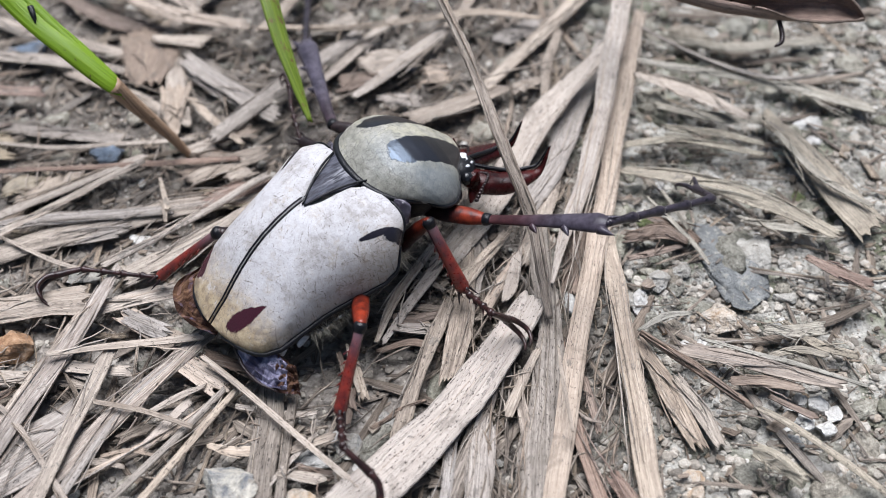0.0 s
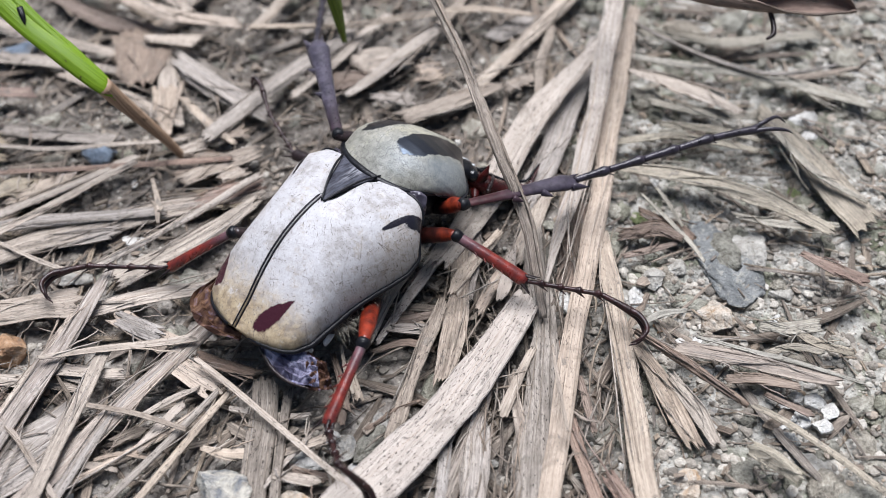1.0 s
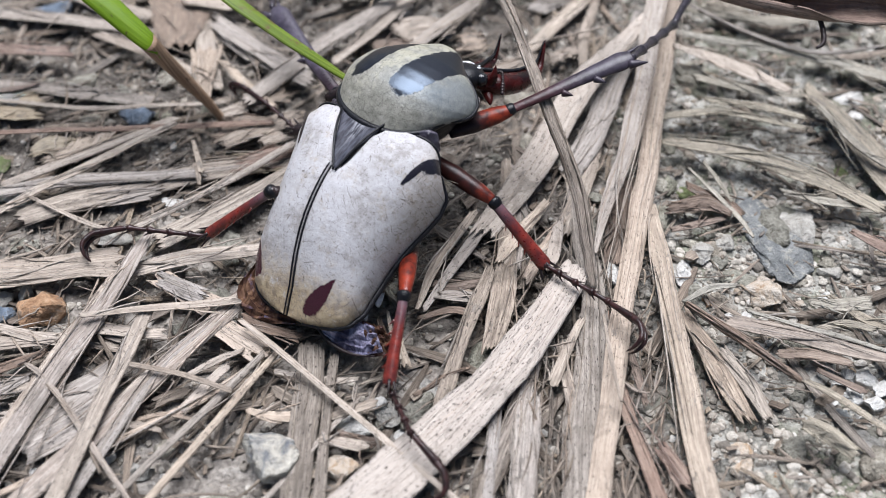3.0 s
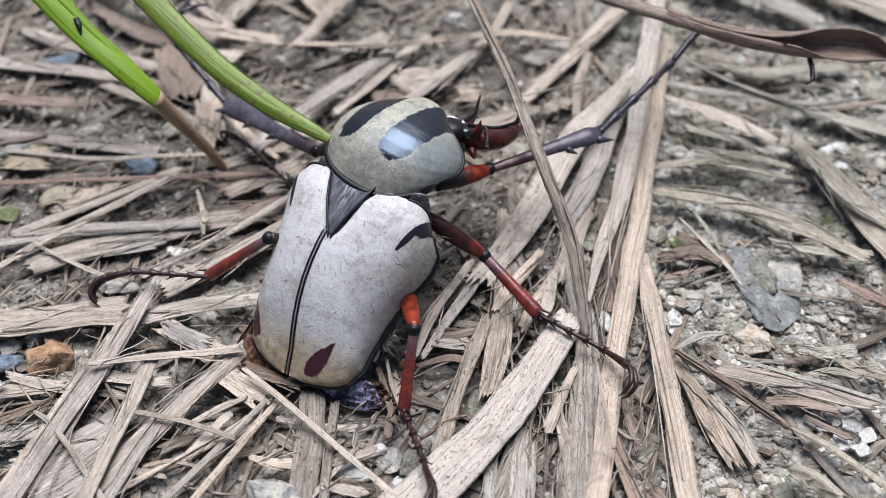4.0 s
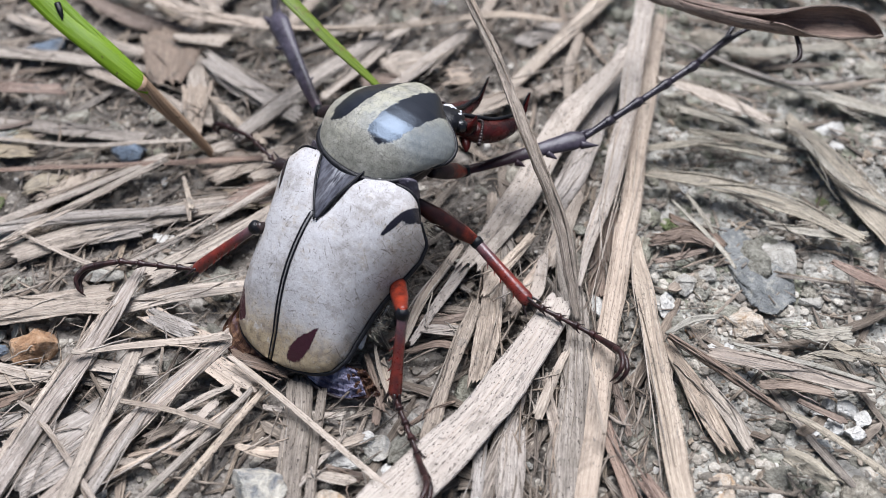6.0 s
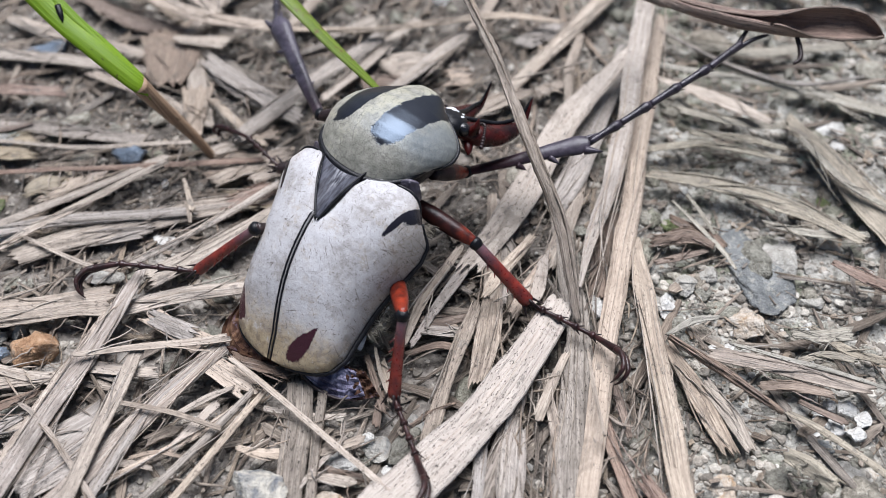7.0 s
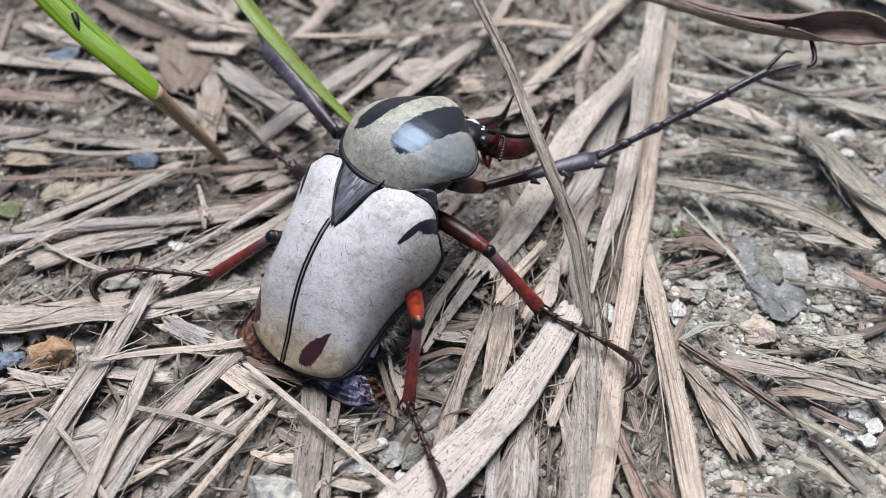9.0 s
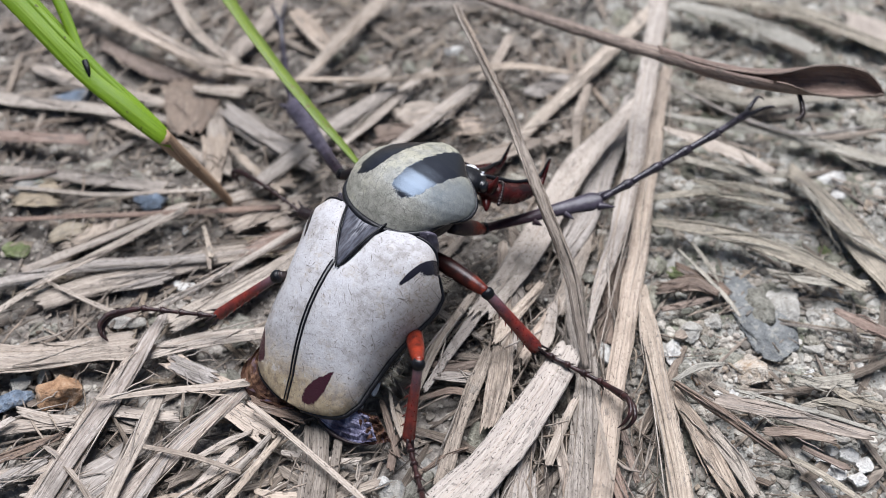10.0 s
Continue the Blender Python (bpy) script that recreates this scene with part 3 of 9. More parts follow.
def blade(bm, pts, widths, thick=0.16, arch=0.12, seed=0, across=9, ragged=0.06, roll=0.0, n=None, ribs=1.0):
    """A flat dry blade: ribbed across, arched, with thickness, uneven edges and torn ends."""
    rnd = random.Random(seed)
    length = sum((Vector(b) - Vector(a)).length for a, b in zip(pts, pts[1:]))
    n = n or max(8, min(40, int(length / 0.7)))
    line = spline(pts, n)
    uv = bm.loops.layers.uv.verify()
    rib = [rnd.uniform(-1, 1) * 0.055 * ribs for k in range(across)]
    wide = rnd.uniform(0, 50)
    sway = rnd.uniform(0, 50)
    lean0, lean1 = rnd.uniform(-0.8, 0.8), rnd.uniform(-0.8, 0.8)
    tear0 = [rnd.uniform(-0.7, 0.7) + lean0 * (k / across - 0.5) * 2 for k in range(across)]
    tear1 = [rnd.uniform(-0.7, 0.7) + lean1 * (k / across - 0.5) * 2 for k in range(across)]
    ph = rnd.uniform(0, 9)
    tops, bots, runs, run = [], [], [], 0.0
    for i, p in enumerate(line):
        s = i / (n - 1)
        a, b = line[max(i - 1, 0)], line[min(i + 1, n - 1)]
        d = (b - a).normalized()
        side = d.cross(Vector((0, 0, 1)))
        side = side.normalized() if side.length > 1e-4 else Vector((1, 0, 0))
        top = side.cross(d)
        tw = radians(roll) + 0.10 * math.sin(ph + s * 3)
        side, top = side * math.cos(tw) + top * math.sin(tw), top * math.cos(tw) - side * math.sin(tw)
        w = at(widths, s)
        if ragged:
            w *= 1 + 0.16 * noise.noise(Vector((run * 0.22, wide, 0))) + 0.07 * noise.noise(Vector((run * 0.9, wide, 3)))
            p = p + side * (0.22 * noise.noise(Vector((run * 0.16, sway, 1))) * min(w, 1.5)) + top * (0.16 * noise.noise(Vector((run * 0.2, sway, 5))))
        run += (line[i] - line[i - 1]).length if i else 0
        runs.append(run)
        tr, br = [], []
        for k in range(across):
            c = k / (across - 1) * 2 - 1
            e = 1 + (ragged * noise.noise(Vector((run * 0.6, c * 2, seed * 1.7))) if abs(c) > 0.8 else 0)
            q = p + side * (c * w / 2 * e)
            h = arch * w * (1 - c * c) + rib[k] * min(w, 1.6) * (0.7 + 0.5 * noise.noise(Vector((run * 0.25, k, seed)))) + 0.05 * noise.noise(Vector((run * 0.35, c, seed * 3.1)))
            q = q + top * h
            if i == 0:
                q = q + d * (tear0[k] * min(w, 1.5) * 0.5)
            if i == n - 1:
                q = q + d * (tear1[k] * min(w, 1.5) * 0.5)
            tr.append(bm.verts.new(q))
            br.append(bm.verts.new(q - top * (thick * (1 - 0.6 * abs(c)))))
        tops.append(tr)
        bots.append(br)

    def quad(v, uvs):
        f = bm.faces.new(v)
        for l, u in zip(f.loops, uvs):
            l[uv].uv = u

    for i in range(n - 1):
        for k in range(across - 1):
            w = at(widths, i / (n - 1))
            y0, y1 = k / (across - 1) * w, (k + 1) / (across - 1) * w
            u = ((runs[i], y0), (runs[i], y1), (runs[i + 1], y1), (runs[i + 1], y0))
            quad((tops[i][k], tops[i][k + 1], tops[i + 1][k + 1], tops[i + 1][k]), u)
            quad((bots[i][k + 1], bots[i][k], bots[i + 1][k], bots[i + 1][k + 1]), (u[1], u[0], u[3], u[2]))
        for k in (0, across - 1):
            quad((tops[i][k], tops[i + 1][k], bots[i + 1][k], bots[i][k]), ((runs[i], 0), (runs[i + 1], 0), (runs[i + 1], 0.1), (runs[i], 0.1)))
    surface = [[v.co.copy() for v in row] for row in tops]
    for i in (0, n - 1):
        for k in range(across - 1):
            quad((tops[i][k], bots[i][k], bots[i][k + 1], tops[i][k + 1]), ((runs[i], k * 0.1), (runs[i] + 0.1, k * 0.1), (runs[i] + 0.1, k * 0.1 + 0.1), (runs[i], k * 0.1 + 0.1)))
    return surface


def lump(bm, rx, ry, rz, seed=0, sub=4, rough=0.24, flat=0.0):
    """An uneven stone, faceted by a few cuts."""
    rnd = random.Random(seed)
    g = bmesh.ops.create_icosphere(bm, subdivisions=sub, radius=1.0)
    cuts = [(Vector((rnd.gauss(0, 1), rnd.gauss(0, 1), rnd.gauss(0, 1))).normalized(), rnd.uniform(0.45, 0.85)) for _ in range(12)]
    for v in g["verts"]:
        p = v.co.copy()
        for nrm, d in cuts:
            over = p.dot(nrm) - d
            if over > 0:
                p -= nrm * over * 0.95
        p *= 1 + rough * noise.noise(v.co * 1.4 + Vector((seed * 3.3, 0, 0))) + rough * 0.4 * noise.noise(v.co * 4 + Vector((0, seed, 0))) + rough * 0.2 * noise.noise(v.co * 9 + Vector((seed, 0, 3)))
        v.co = Vector((p.x * rx, p.y * ry, p.z * rz))


# ---- ground ----
def ground_height(x, y):
    v = Vector((x, y, 0))
    h = 0.9 * noise.noise(v * 0.055) + 0.55 * noise.noise(v * 0.19 + Vector((7, 3, 0))) + 0.32 * noise.noise(v * 0.55) + 0.26 * noise.noise(v * 1.5) - 0.22 * abs(noise.noise(v * 0.9 + Vector((0, 9, 4))))
    return h - 0.75


def build_ground():
    near = np.arange(-46, 46.01, 0.3)
    far = 46 * np.power(1.17, np.arange(1, 64))
    line = np.concatenate([-far[::-1], near, far])
    n = len(line)
    verts = []
    for y in line:
        for x in line:
            d = max(abs(x), abs(y))
            verts.append((x, y + 6, ground_height(x, y + 6) if d < 90 else -0.75))
    faces = [(j * n + i, j * n + i + 1, (j + 1) * n + i + 1, (j + 1) * n + i) for j in range(n - 1) for i in range(n - 1)]
    ob = raw("ground", verts, faces, SOIL, True)
    return tagged(ob, "damp grey-brown soil with grit and crumbs", "ground", kind="structure")


build_ground()


def ico(sub):
    bm = bmesh.new()
    bmesh.ops.create_icosphere(bm, subdivisions=sub, radius=1.0)
    v = np.array([q.co[:] for q in bm.verts])
    bm.verts.index_update()
    f = np.array([[q.index for q in p.verts] for p in bm.faces])
    bm.free()
    return v, f


def build_grit():
    """Loose mineral crumbs, joined; denser on the bare soil to the east."""
    rnd = np.random.default_rng(4)
    bv, bf = ico(2)
    shapes = []
    for s in range(14):
        p = bv.copy()
        for _ in range(7):
            d = rnd.normal(size=3)
            d /= np.linalg.norm(d)
            over = np.maximum(p @ d - rnd.uniform(0.55, 0.9), 0)
            p -= over[:, None] * d * 0.9
        shapes.append(p * (1 + rnd.normal(0, 0.04, size=(len(p), 1))))
    V, F, base = [], [], 0
    for i in range(22000):
        east = rnd.random() < 0.35
        x = rnd.uniform(12, 44) if east else rnd.uniform(-44, 44)
        y = rnd.uniform(-26, 46)
        r = min(0.08 * (1 / max(rnd.random(), 0.03)) ** 0.6, 0.36)
        if i % 14 == 0:
            # the most stony stretch of the clay
            x, y, r = rnd.uniform(12, 32), rnd.uniform(-26, -4), min(r * 1.2, 0.45)
        a = rnd.uniform(0, 6.283)
        p = shapes[rnd.integers(14)] * (r * rnd.uniform(0.75, 1.3), r * rnd.uniform(0.75, 1.2), r * rnd.uniform(0.5, 0.9))
        c, s = math.cos(a), math.sin(a)
        p = np.stack([p[:, 0] * c - p[:, 1] * s, p[:, 0] * s + p[:, 1] * c, p[:, 2]], 1)
        V.append(p + (x, y, ground_height(x, y) + r * 0.1))
        F.append(bf + base)
        base += len(bv)
    ob = raw("gravel", np.concatenate(V), np.concatenate(F).tolist(), GRIT)
    tagged(ob, "loose grey and white mineral crumbs on the soil", "gravel", kind="stuff")


build_grit()


def build_clods():
    """Crumbled clay clods on the bare soil, and a few under the straw; joined."""
    rnd = np.random.default_rng(15)
    bv, bf = ico(3)
    V, F, base = [], [], 0
    for i in range(420):
        east = rnd.random() < 0.72
        x = rnd.uniform(14, 42) if east else rnd.uniform(-40, 14)
        y = rnd.uniform(-24, 40)
        r = rnd.uniform(0.35, 0.75) * (1.7 if rnd.random() < 0.18 else 1.0)
        a, q = rnd.uniform(0, 6.283), rnd.uniform(0, 90)
        p = np.array([v * (1 + 0.42 * noise.noise(Vector(v) * 1.5 + Vector((q, 0, 0))) + 0.20 * noise.noise(Vector(v) * 4.0 + Vector((0, q, 0)))) for v in bv])
        p = p * (r * rnd.uniform(0.9, 1.7), r * rnd.uniform(0.7, 1.1), r * rnd.uniform(0.35, 0.65))
        c, s = math.cos(a), math.sin(a)
        p = np.stack([p[:, 0] * c - p[:, 1] * s, p[:, 0] * s + p[:, 1] * c, p[:, 2]], 1)
        V.append(p + (x, y, ground_height(x, y) + r * 0.12))
        F.append(bf + base)
        base += len(bv)
    ob = raw("soil_clods", np.concatenate(V), np.concatenate(F).tolist(), CLOD, True)
    tagged(ob, "crumbled grey-green clay clods on the soil", "soil", kind="stuff")


build_clods()


def bare(x, y):
    """How bare of litter the soil is, 0 to 1."""
    hollow = math.exp(-((x + 0.6) / 3.2) ** 2 - ((y + 12.0) / 4.0) ** 2)
    return min(1.0, max(hollow, 0.5 + 1.1 * noise.noise(Vector((x * 0.16, y * 0.16, 4.0)))))


def build_litter():
    """Short broken straw fibres strewn over the soil, joined."""
    rnd = random.Random(11)
    V, F, UV = [], [], []
    count = 5600
    for i in range(count):
        x, y = rnd.uniform(-44, 44), rnd.uniform(-26, 46)
        if rnd.random() < (0.6 if x > 15 else 0.85 * bare(x, y)):
            continue
        big = rnd.random() < (0.13 if x < 15 else 0.05)
        ln = rnd.uniform(4, 13) if big else rnd.uniform(0.8, 5.0)
        w = rnd.uniform(0.3, 0.8) if big else rnd.uniform(0.06, 0.34)
        ang = rnd.gauss(0.75, 0.8) if x < 5 else (rnd.gauss(1.35, 0.6) if x < 16 else rnd.gauss(-0.3, 0.7))
        dx, dy = math.cos(ang), math.sin(ang)
        tilt = rnd.gauss(0, 0.09)
        bow = rnd.gauss(0, 0.10) * ln
        seg = 6 if ln > 3 else 4
        z0 = ground_height(x, y) + rnd.uniform(0.05, 0.55)
        b = len(V)
        for k in range(seg):
            s = k / (seg - 1) - 0.5
            px = x + dx * ln * s - dy * bow * (0.25 - s * s)
            py = y + dy * ln * s + dx * bow * (0.25 - s * s)
            pz = max(z0 + tilt * ln * s, ground_height(px, py) + 0.04)
            ww = w * (1 - 0.5 * abs(s * 2) ** 3) * 0.5
            for c, h in ((-1, 0.0), (-0.45, 0.30), (0.25, 0.22), (1, 0.0), (0, -0.25)):
                V.append((px - dy * ww * c, py + dx * ww * c, pz + h * w * 0.6))
                UV.append((ln * (s + 0.5), c * w))
        for k in range(seg - 1):
            for q in range(5):
                q2 = (q + 1) % 5
                F.append((b + k * 5 + q, b + k * 5 + q2, b + k * 5 + 5 + q2, b + k * 5 + 5 + q))
        F.append(tuple(b + q for q in range(5)))
        F.append(tuple(b + (seg - 1) * 5 + 4 - q for q in range(5)))
    # broken chips and crumbs between the blades
    for i in range(3000):
        x, y = rnd.uniform(-44, 44), rnd.uniform(-26, 46)
        if rnd.random() < (0.7 if x > 15 else 0.85 * bare(x, y)):
            continue
        w = rnd.uniform(0.12, 0.4) if rnd.random() < 0.85 else rnd.uniform(0.4, 0.8)
        ln = w * rnd.uniform(1.1, 3.5)
        ang = rnd.uniform(0, math.pi) if rnd.random() < 0.5 else rnd.gauss(0.8, 0.5)
        d = Vector((math.cos(ang), math.sin(ang), rnd.gauss(0, 0.22))).normalized()
        s = Vector((-d.y, d.x, rnd.gauss(0, 0.25))).normalized()
        up = Vector((0, 0, rnd.uniform(0.05, 0.14)))
        p = Vector((x, y, ground_height(x, y) + rnd.uniform(0.1, 0.6)))
        b = len(V)
        ring = [(-0.5, -0.5), (-0.1, -0.5), (0.35, -0.5), (0.5, rnd.uniform(-0.3, 0.3)), (0.4, 0.5), (0, 0.5), (-0.4, 0.5), (-0.5, rnd.uniform(-0.2, 0.2))]
        ring = [(u + rnd.uniform(-0.14, 0.14), q + rnd.uniform(-0.12, 0.12)) for u, q in ring]
        for lift in (1, -1):
            for u, q in ring:
                V.append((p + d * (u * ln) + s * (q * w) + up * lift * (0.5 if abs(q) > 0.4 else 1.0))[:])
                UV.append((u * ln, q * w))
        F.append(tuple(range(b, b + 8)))
        F.append(tuple(range(b + 15, b + 7, -1)))
        F += [(b + k, b + 8 + k, b + 8 + (k + 1) % 8, b + (k + 1) % 8) for k in range(8)]
    ob = raw("straw_litter", V, F, STRAW["litter"], False)
    layer = ob.data.uv_layers.new(name="UVMap")
    idx = np.zeros(len(ob.data.loops), dtype=np.int32)
    ob.data.loops.foreach_get("vertex_index", idx)
    layer.data.foreach_set("uv", np.asarray(UV, dtype=np.float32)[idx].ravel())
    tagged(ob, "short broken straw fibres strewn over the soil", "straw litter", kind="stuff")


build_litter()


def build_fibres():
    """Long thin strands of rotted straw, matted where the blades cross; joined."""
    rnd = random.Random(31)
    bm = bmesh.new()
    for i in range(420):
        if i < 200:
            x, y, ang = rnd.uniform(3, 15), rnd.uniform(-24, 4), rnd.gauss(1.45, 0.4)
        else:
            x, y, ang = rnd.uniform(-34, 6), rnd.uniform(-24, 30), rnd.gauss(0.7, 0.7)
        ln = rnd.uniform(2, 6.5)
        z = rnd.uniform(0.1, 0.7)
        bow = rnd.gauss(0, 0.3)
        pts = []
        for k in range(5):
            f = k / 4 - 0.5
            pts.append((x + math.cos(ang) * ln * f - math.sin(ang) * bow * (1 - 4 * f * f), y + math.sin(ang) * ln * f + math.cos(ang) * bow * (1 - 4 * f * f), z + rnd.uniform(-0.2, 0.2)))
        tube(bm, pts, [0.02, rnd.uniform(0.04, 0.11), rnd.uniform(0.04, 0.1), 0.02], 5, 12, 0.6)
    ob = part("straw_fibres", bm, STRAW["litter"])
    tagged(ob, "matted thin strands of rotted straw", "straw litter", kind="stuff")


build_fibres()


# ---- stones ----
def stone(x, y, rx, ry, rz, kind, label, seed, sink=0.35, turn=0.0):
    bm = bmesh.new()
    lump(bm, rx, ry, rz, seed)
    ob = part("pebble", bm, STONE[kind], smooth=True)
    ob.matrix_world = pose(x * MM, y * MM, (ground_height(x, y) + rz * (1 - sink * 1.3)) * MM, 0, 0, turn)
    return tagged(ob, label, "pebble")


# ---- straws ----
SEED = [100]


def straw(kind, label, pts, widths, arch=0.08, thick=0.18, roll=0.0):
    """One flat piece of dry straw or leaf."""
    SEED[0] += 1
    bm = bmesh.new()
    rows = blade(bm, pts, widths, thick, arch, SEED[0], across=11 if max(widths) > 1.0 else 7, roll=roll, ribs=0.45 if kind == "white" else 1.0)
    ob = part("straw", bm, STRAW[kind], smooth=True)
    rnd = random.Random(SEED[0] + 500)
    wide = max(widths)
    if wide > 0.8:
        # raised veins along the blade
        cols = len(rows[0])
        for q in range(2 if wide < 1.2 else (3 if wide < 2.0 else 5)):
            a = rnd.randrange(0, max(1, len(rows) // 3))
            b = rnd.randrange(len(rows) * 2 // 3, len(rows))
            c = rnd.uniform(0.8, cols - 1.8)
            k, f = int(c), c - int(c)
            line = [row[k].lerp(row[k + 1], f) + Vector((0, 0, -0.01)) for row in rows[a:b]]
            r = rnd.uniform(0.028, 0.05) * (0.7 if kind == "white" else 1.0)
            bm = bmesh.new()
            tube(bm, [p[:] for p in line[::2]] if len(line) > 8 else [p[:] for p in line], [0.015, r, r, r, 0.015], 6, max(12, len(line)))
            part("vein", bm, STRAW[kind], ob)
    if wide > 0.55 and kind != "white":
        # fibres that have come loose along the edges
        line = spline(pts, 24)
        for q in range(3 if wide < 1.2 else 5):
            a = rnd.uniform(0.0, 0.65)
            b = min(1.0, a + rnd.uniform(0.2, 0.5))
            side = rnd.choice((-1, 1)) * rnd.uniform(0.30, 0.56)
            fan = rnd.gauss(0, 0.14)
            strand = []
            for k in range(7):
                f = a + (b - a) * k / 6
                i = min(int(f * 23), 22)
                d = (line[i + 1] - line[i]).normalized()
                n = Vector((d.y, -d.x, 0))
                w = at(widths, f)
                strand.append(line[i] + n * (w * side + fan * k) + Vector((0, 0, arch * w * 0.6 + 0.08 + 0.03 * k * abs(fan) * 4 + rnd.uniform(-0.04, 0.06))))
            bm = bmesh.new()
            tube(bm, [p[:] for p in strand], [0.03, 0.06, 0.055, 0.02], 5, 18)
            part("loose_fibre", bm, STRAW[kind], ob)
    return tagged(ob, label, "straw", "dry straw litter")


def stalk(kind, label, pts, radii):
    """One round dry stalk with knots and fibres."""
    SEED[0] += 1
    rnd = random.Random(SEED[0])
    bm = bmesh.new()
    n = max(14, int(sum((Vector(b) - Vector(a)).length for a, b in zip(pts, pts[1:])) / 0.5))
    rnd_ridge = [rnd.uniform(-1, 1) for _ in range(10)]
    line = tube(bm, pts, radii, 10, n, 0.85)
    bm.verts.index_update()
    bm.verts.ensure_lookup_table()
    for v in bm.verts:
        k = noise.noise(v.co * 1.6 + Vector((SEED[0], 0, 0))) * 0.16 + noise.noise(v.co * 5) * 0.06
        r = rnd_ridge[v.index % 10] + 0.5 * noise.noise(Vector((v.index // 10 * 0.25, v.index % 10, SEED[0])))
        v.co += Vector((k, k * 0.5, k)) * max(radii) + (v.co - line[min(v.index // 10, n - 1)]) * (0.3 * r)
    ob = part("straw_stalk", bm, STRAW[kind], smooth=True)
    for q in range(16):
        a = rnd.uniform(-0.2, 0.75)
        b = min(1.0, a + rnd.uniform(0.25, 0.6))
        a = max(a, 0.0)
        turn = rnd.uniform(-0.3, math.pi + 0.3)
        thin = rnd.uniform(0.18, 0.36) * max(radii)
        i0, i1 = int(a * (n - 1)), max(int(a * (n - 1)) + 4, int(b * (n - 1)))
        strand = []
        for i in range(i0, min(i1, n - 1)):
            d = (line[i + 1] - line[i]).normalized()
            side = d.cross(Vector((0, 0, 1))).normalized()
            up = side.cross(d)
            r = at(radii, i / (n - 1)) * (0.98 + 0.10 * math.sin(i * 0.23 + q) + 0.05 * math.sin(i * 0.7 + q))
            ang = turn + 0.014 * i * (1 if q % 2 else -0.6)
            strand.append(line[i] + side * (math.cos(ang) * r) + up * (math.sin(ang) * r))
        if len(strand) > 2:
            bm = bmesh.new()
            tube(bm, [p[:] for p in strand[::3]] if len(strand) > 8 else [p[:] for p in strand], [0.02, thin, thin * 0.8, 0.02], 6, len(strand))
            part("peeling_fibre", bm, STRAW[kind], ob)
    return tagged(ob, label, "straw", "dry straw litter")


straw("veined", "flat grey weathered straw lying on soil", [(-20.82, -3.51, 1.6), (-23.51, -11.1, 1.2), (-28.54, -23.95, 0.8)], [0.62, 1.55, 1.40])
straw("veined", "flat grey weathered straw lying on soil", [(-22.15, -5.39, 0.9), (-24.49, -12.42, 0.8), (-28.78, -24.22, 0.6)], [0.54, 1.92, 2.31])
straw("pale", "thin pale straw sliver on the litter", [(-24.02, -11.14, 1.9), (-19.26, -10.38, 1.7), (-14.03, -9.57, 1.5)], [0.39, 0.58, 0.62], arch=0.2)
straw("white", "bleached wide straw leaf with fine ribs", [(8.54, -6.58, 1.5), (7.11, -9.27, 1.6), (4.15, -13.80, 1.7), (0.74, -17.79, 1.5), (-2.83, -21.50, 1.3), (-5.90, -24.60, 1.2)], [2.0, 2.31, 2.79, 3.15, 3.33, 3.35], arch=0.05)
straw("pale", "pale dry straw blade lying on the litter", [(-23.13, -6.84, 0.7), (-18.27, -5.51, 0.7), (-13.05, -4.51, 0.7)], [0.98, 1.31, 1.06])
straw("grey", "flat grey weathered straw lying on soil", [(-20.03, -10.25, 1.5), (-21, -14.59, 1.5), (-23.03, -24.6, 1.5)], [0.90, 1.12, 1.12])
straw("veined", "flat grey weathered straw lying on soil", [(-13.27, -7.91, 0.8), (-17.75, -13.54, 0.8), (-25.91, -24.48, 0.8)], [1.29, 1.45, 1.52])
straw("grey", "flat grey weathered straw lying on soil", [(-14.41, -9.78, 0.9), (-18.68, -14.67, 0.9), (-22.54, -24, 0.9)], [0.75, 0.90, 0.90])
straw("pale", "thin pale straw sliver on the litter", [(-13.69, -11.37, 1.8), (-9.57, -14.83, 1.5), (0.89, -24.23, 1.4)], [0.34, 0.41, 0.37], arch=0.25)
straw("white", "short broken chip of dry straw", [(-20.09, -6.92, 0.6), (-15.99, -9.58, 0.6)], [1.50, 1.74])
straw("white", "short broken chip of dry straw", [(-15.68, -10.8, 0.7), (-12.09, -13.19, 0.7)], [1.53, 1.68])
straw("matted", "flat grey weathered straw lying on soil", [(-9.04, -12.5, 0.5), (-9.03, -15.31, 0.5), (-9.08, -24.19, 0.5)], [1.57, 1.72, 1.72])
straw("matted", "flat grey weathered straw lying on soil", [(-7.52, -13.22, 0.6), (-7.87, -24.24, 0.6)], [0.62, 0.75])
straw("white", "short broken chip of dry straw", [(-23.73, -11.36, 0.9), (-18.71, -11.83, 0.9)], [1.00, 0.93])
straw("tan", "thin pale straw sliver on the litter", [(-20.64, -14.51, 1.5), (-16.95, -15.36, 1.5), (-13.64, -16.49, 1.5)], [0.30, 0.41, 0.30], arch=0.25)
straw("matted", "thin pale straw sliver on the litter", [(-12.04, -13.39, 0.9), (-13.99, -15.95, 0.9), (-20.14, -24, 0.9)], [0.37, 0.52, 0.45], arch=0.2)
straw("tan", "thin pale straw sliver on the litter", [(-11.13, -13.12, 0.8), (-12.9, -15.89, 0.8), (-17.93, -23.96, 0.8)], [0.37, 0.52, 0.52], arch=0.2)
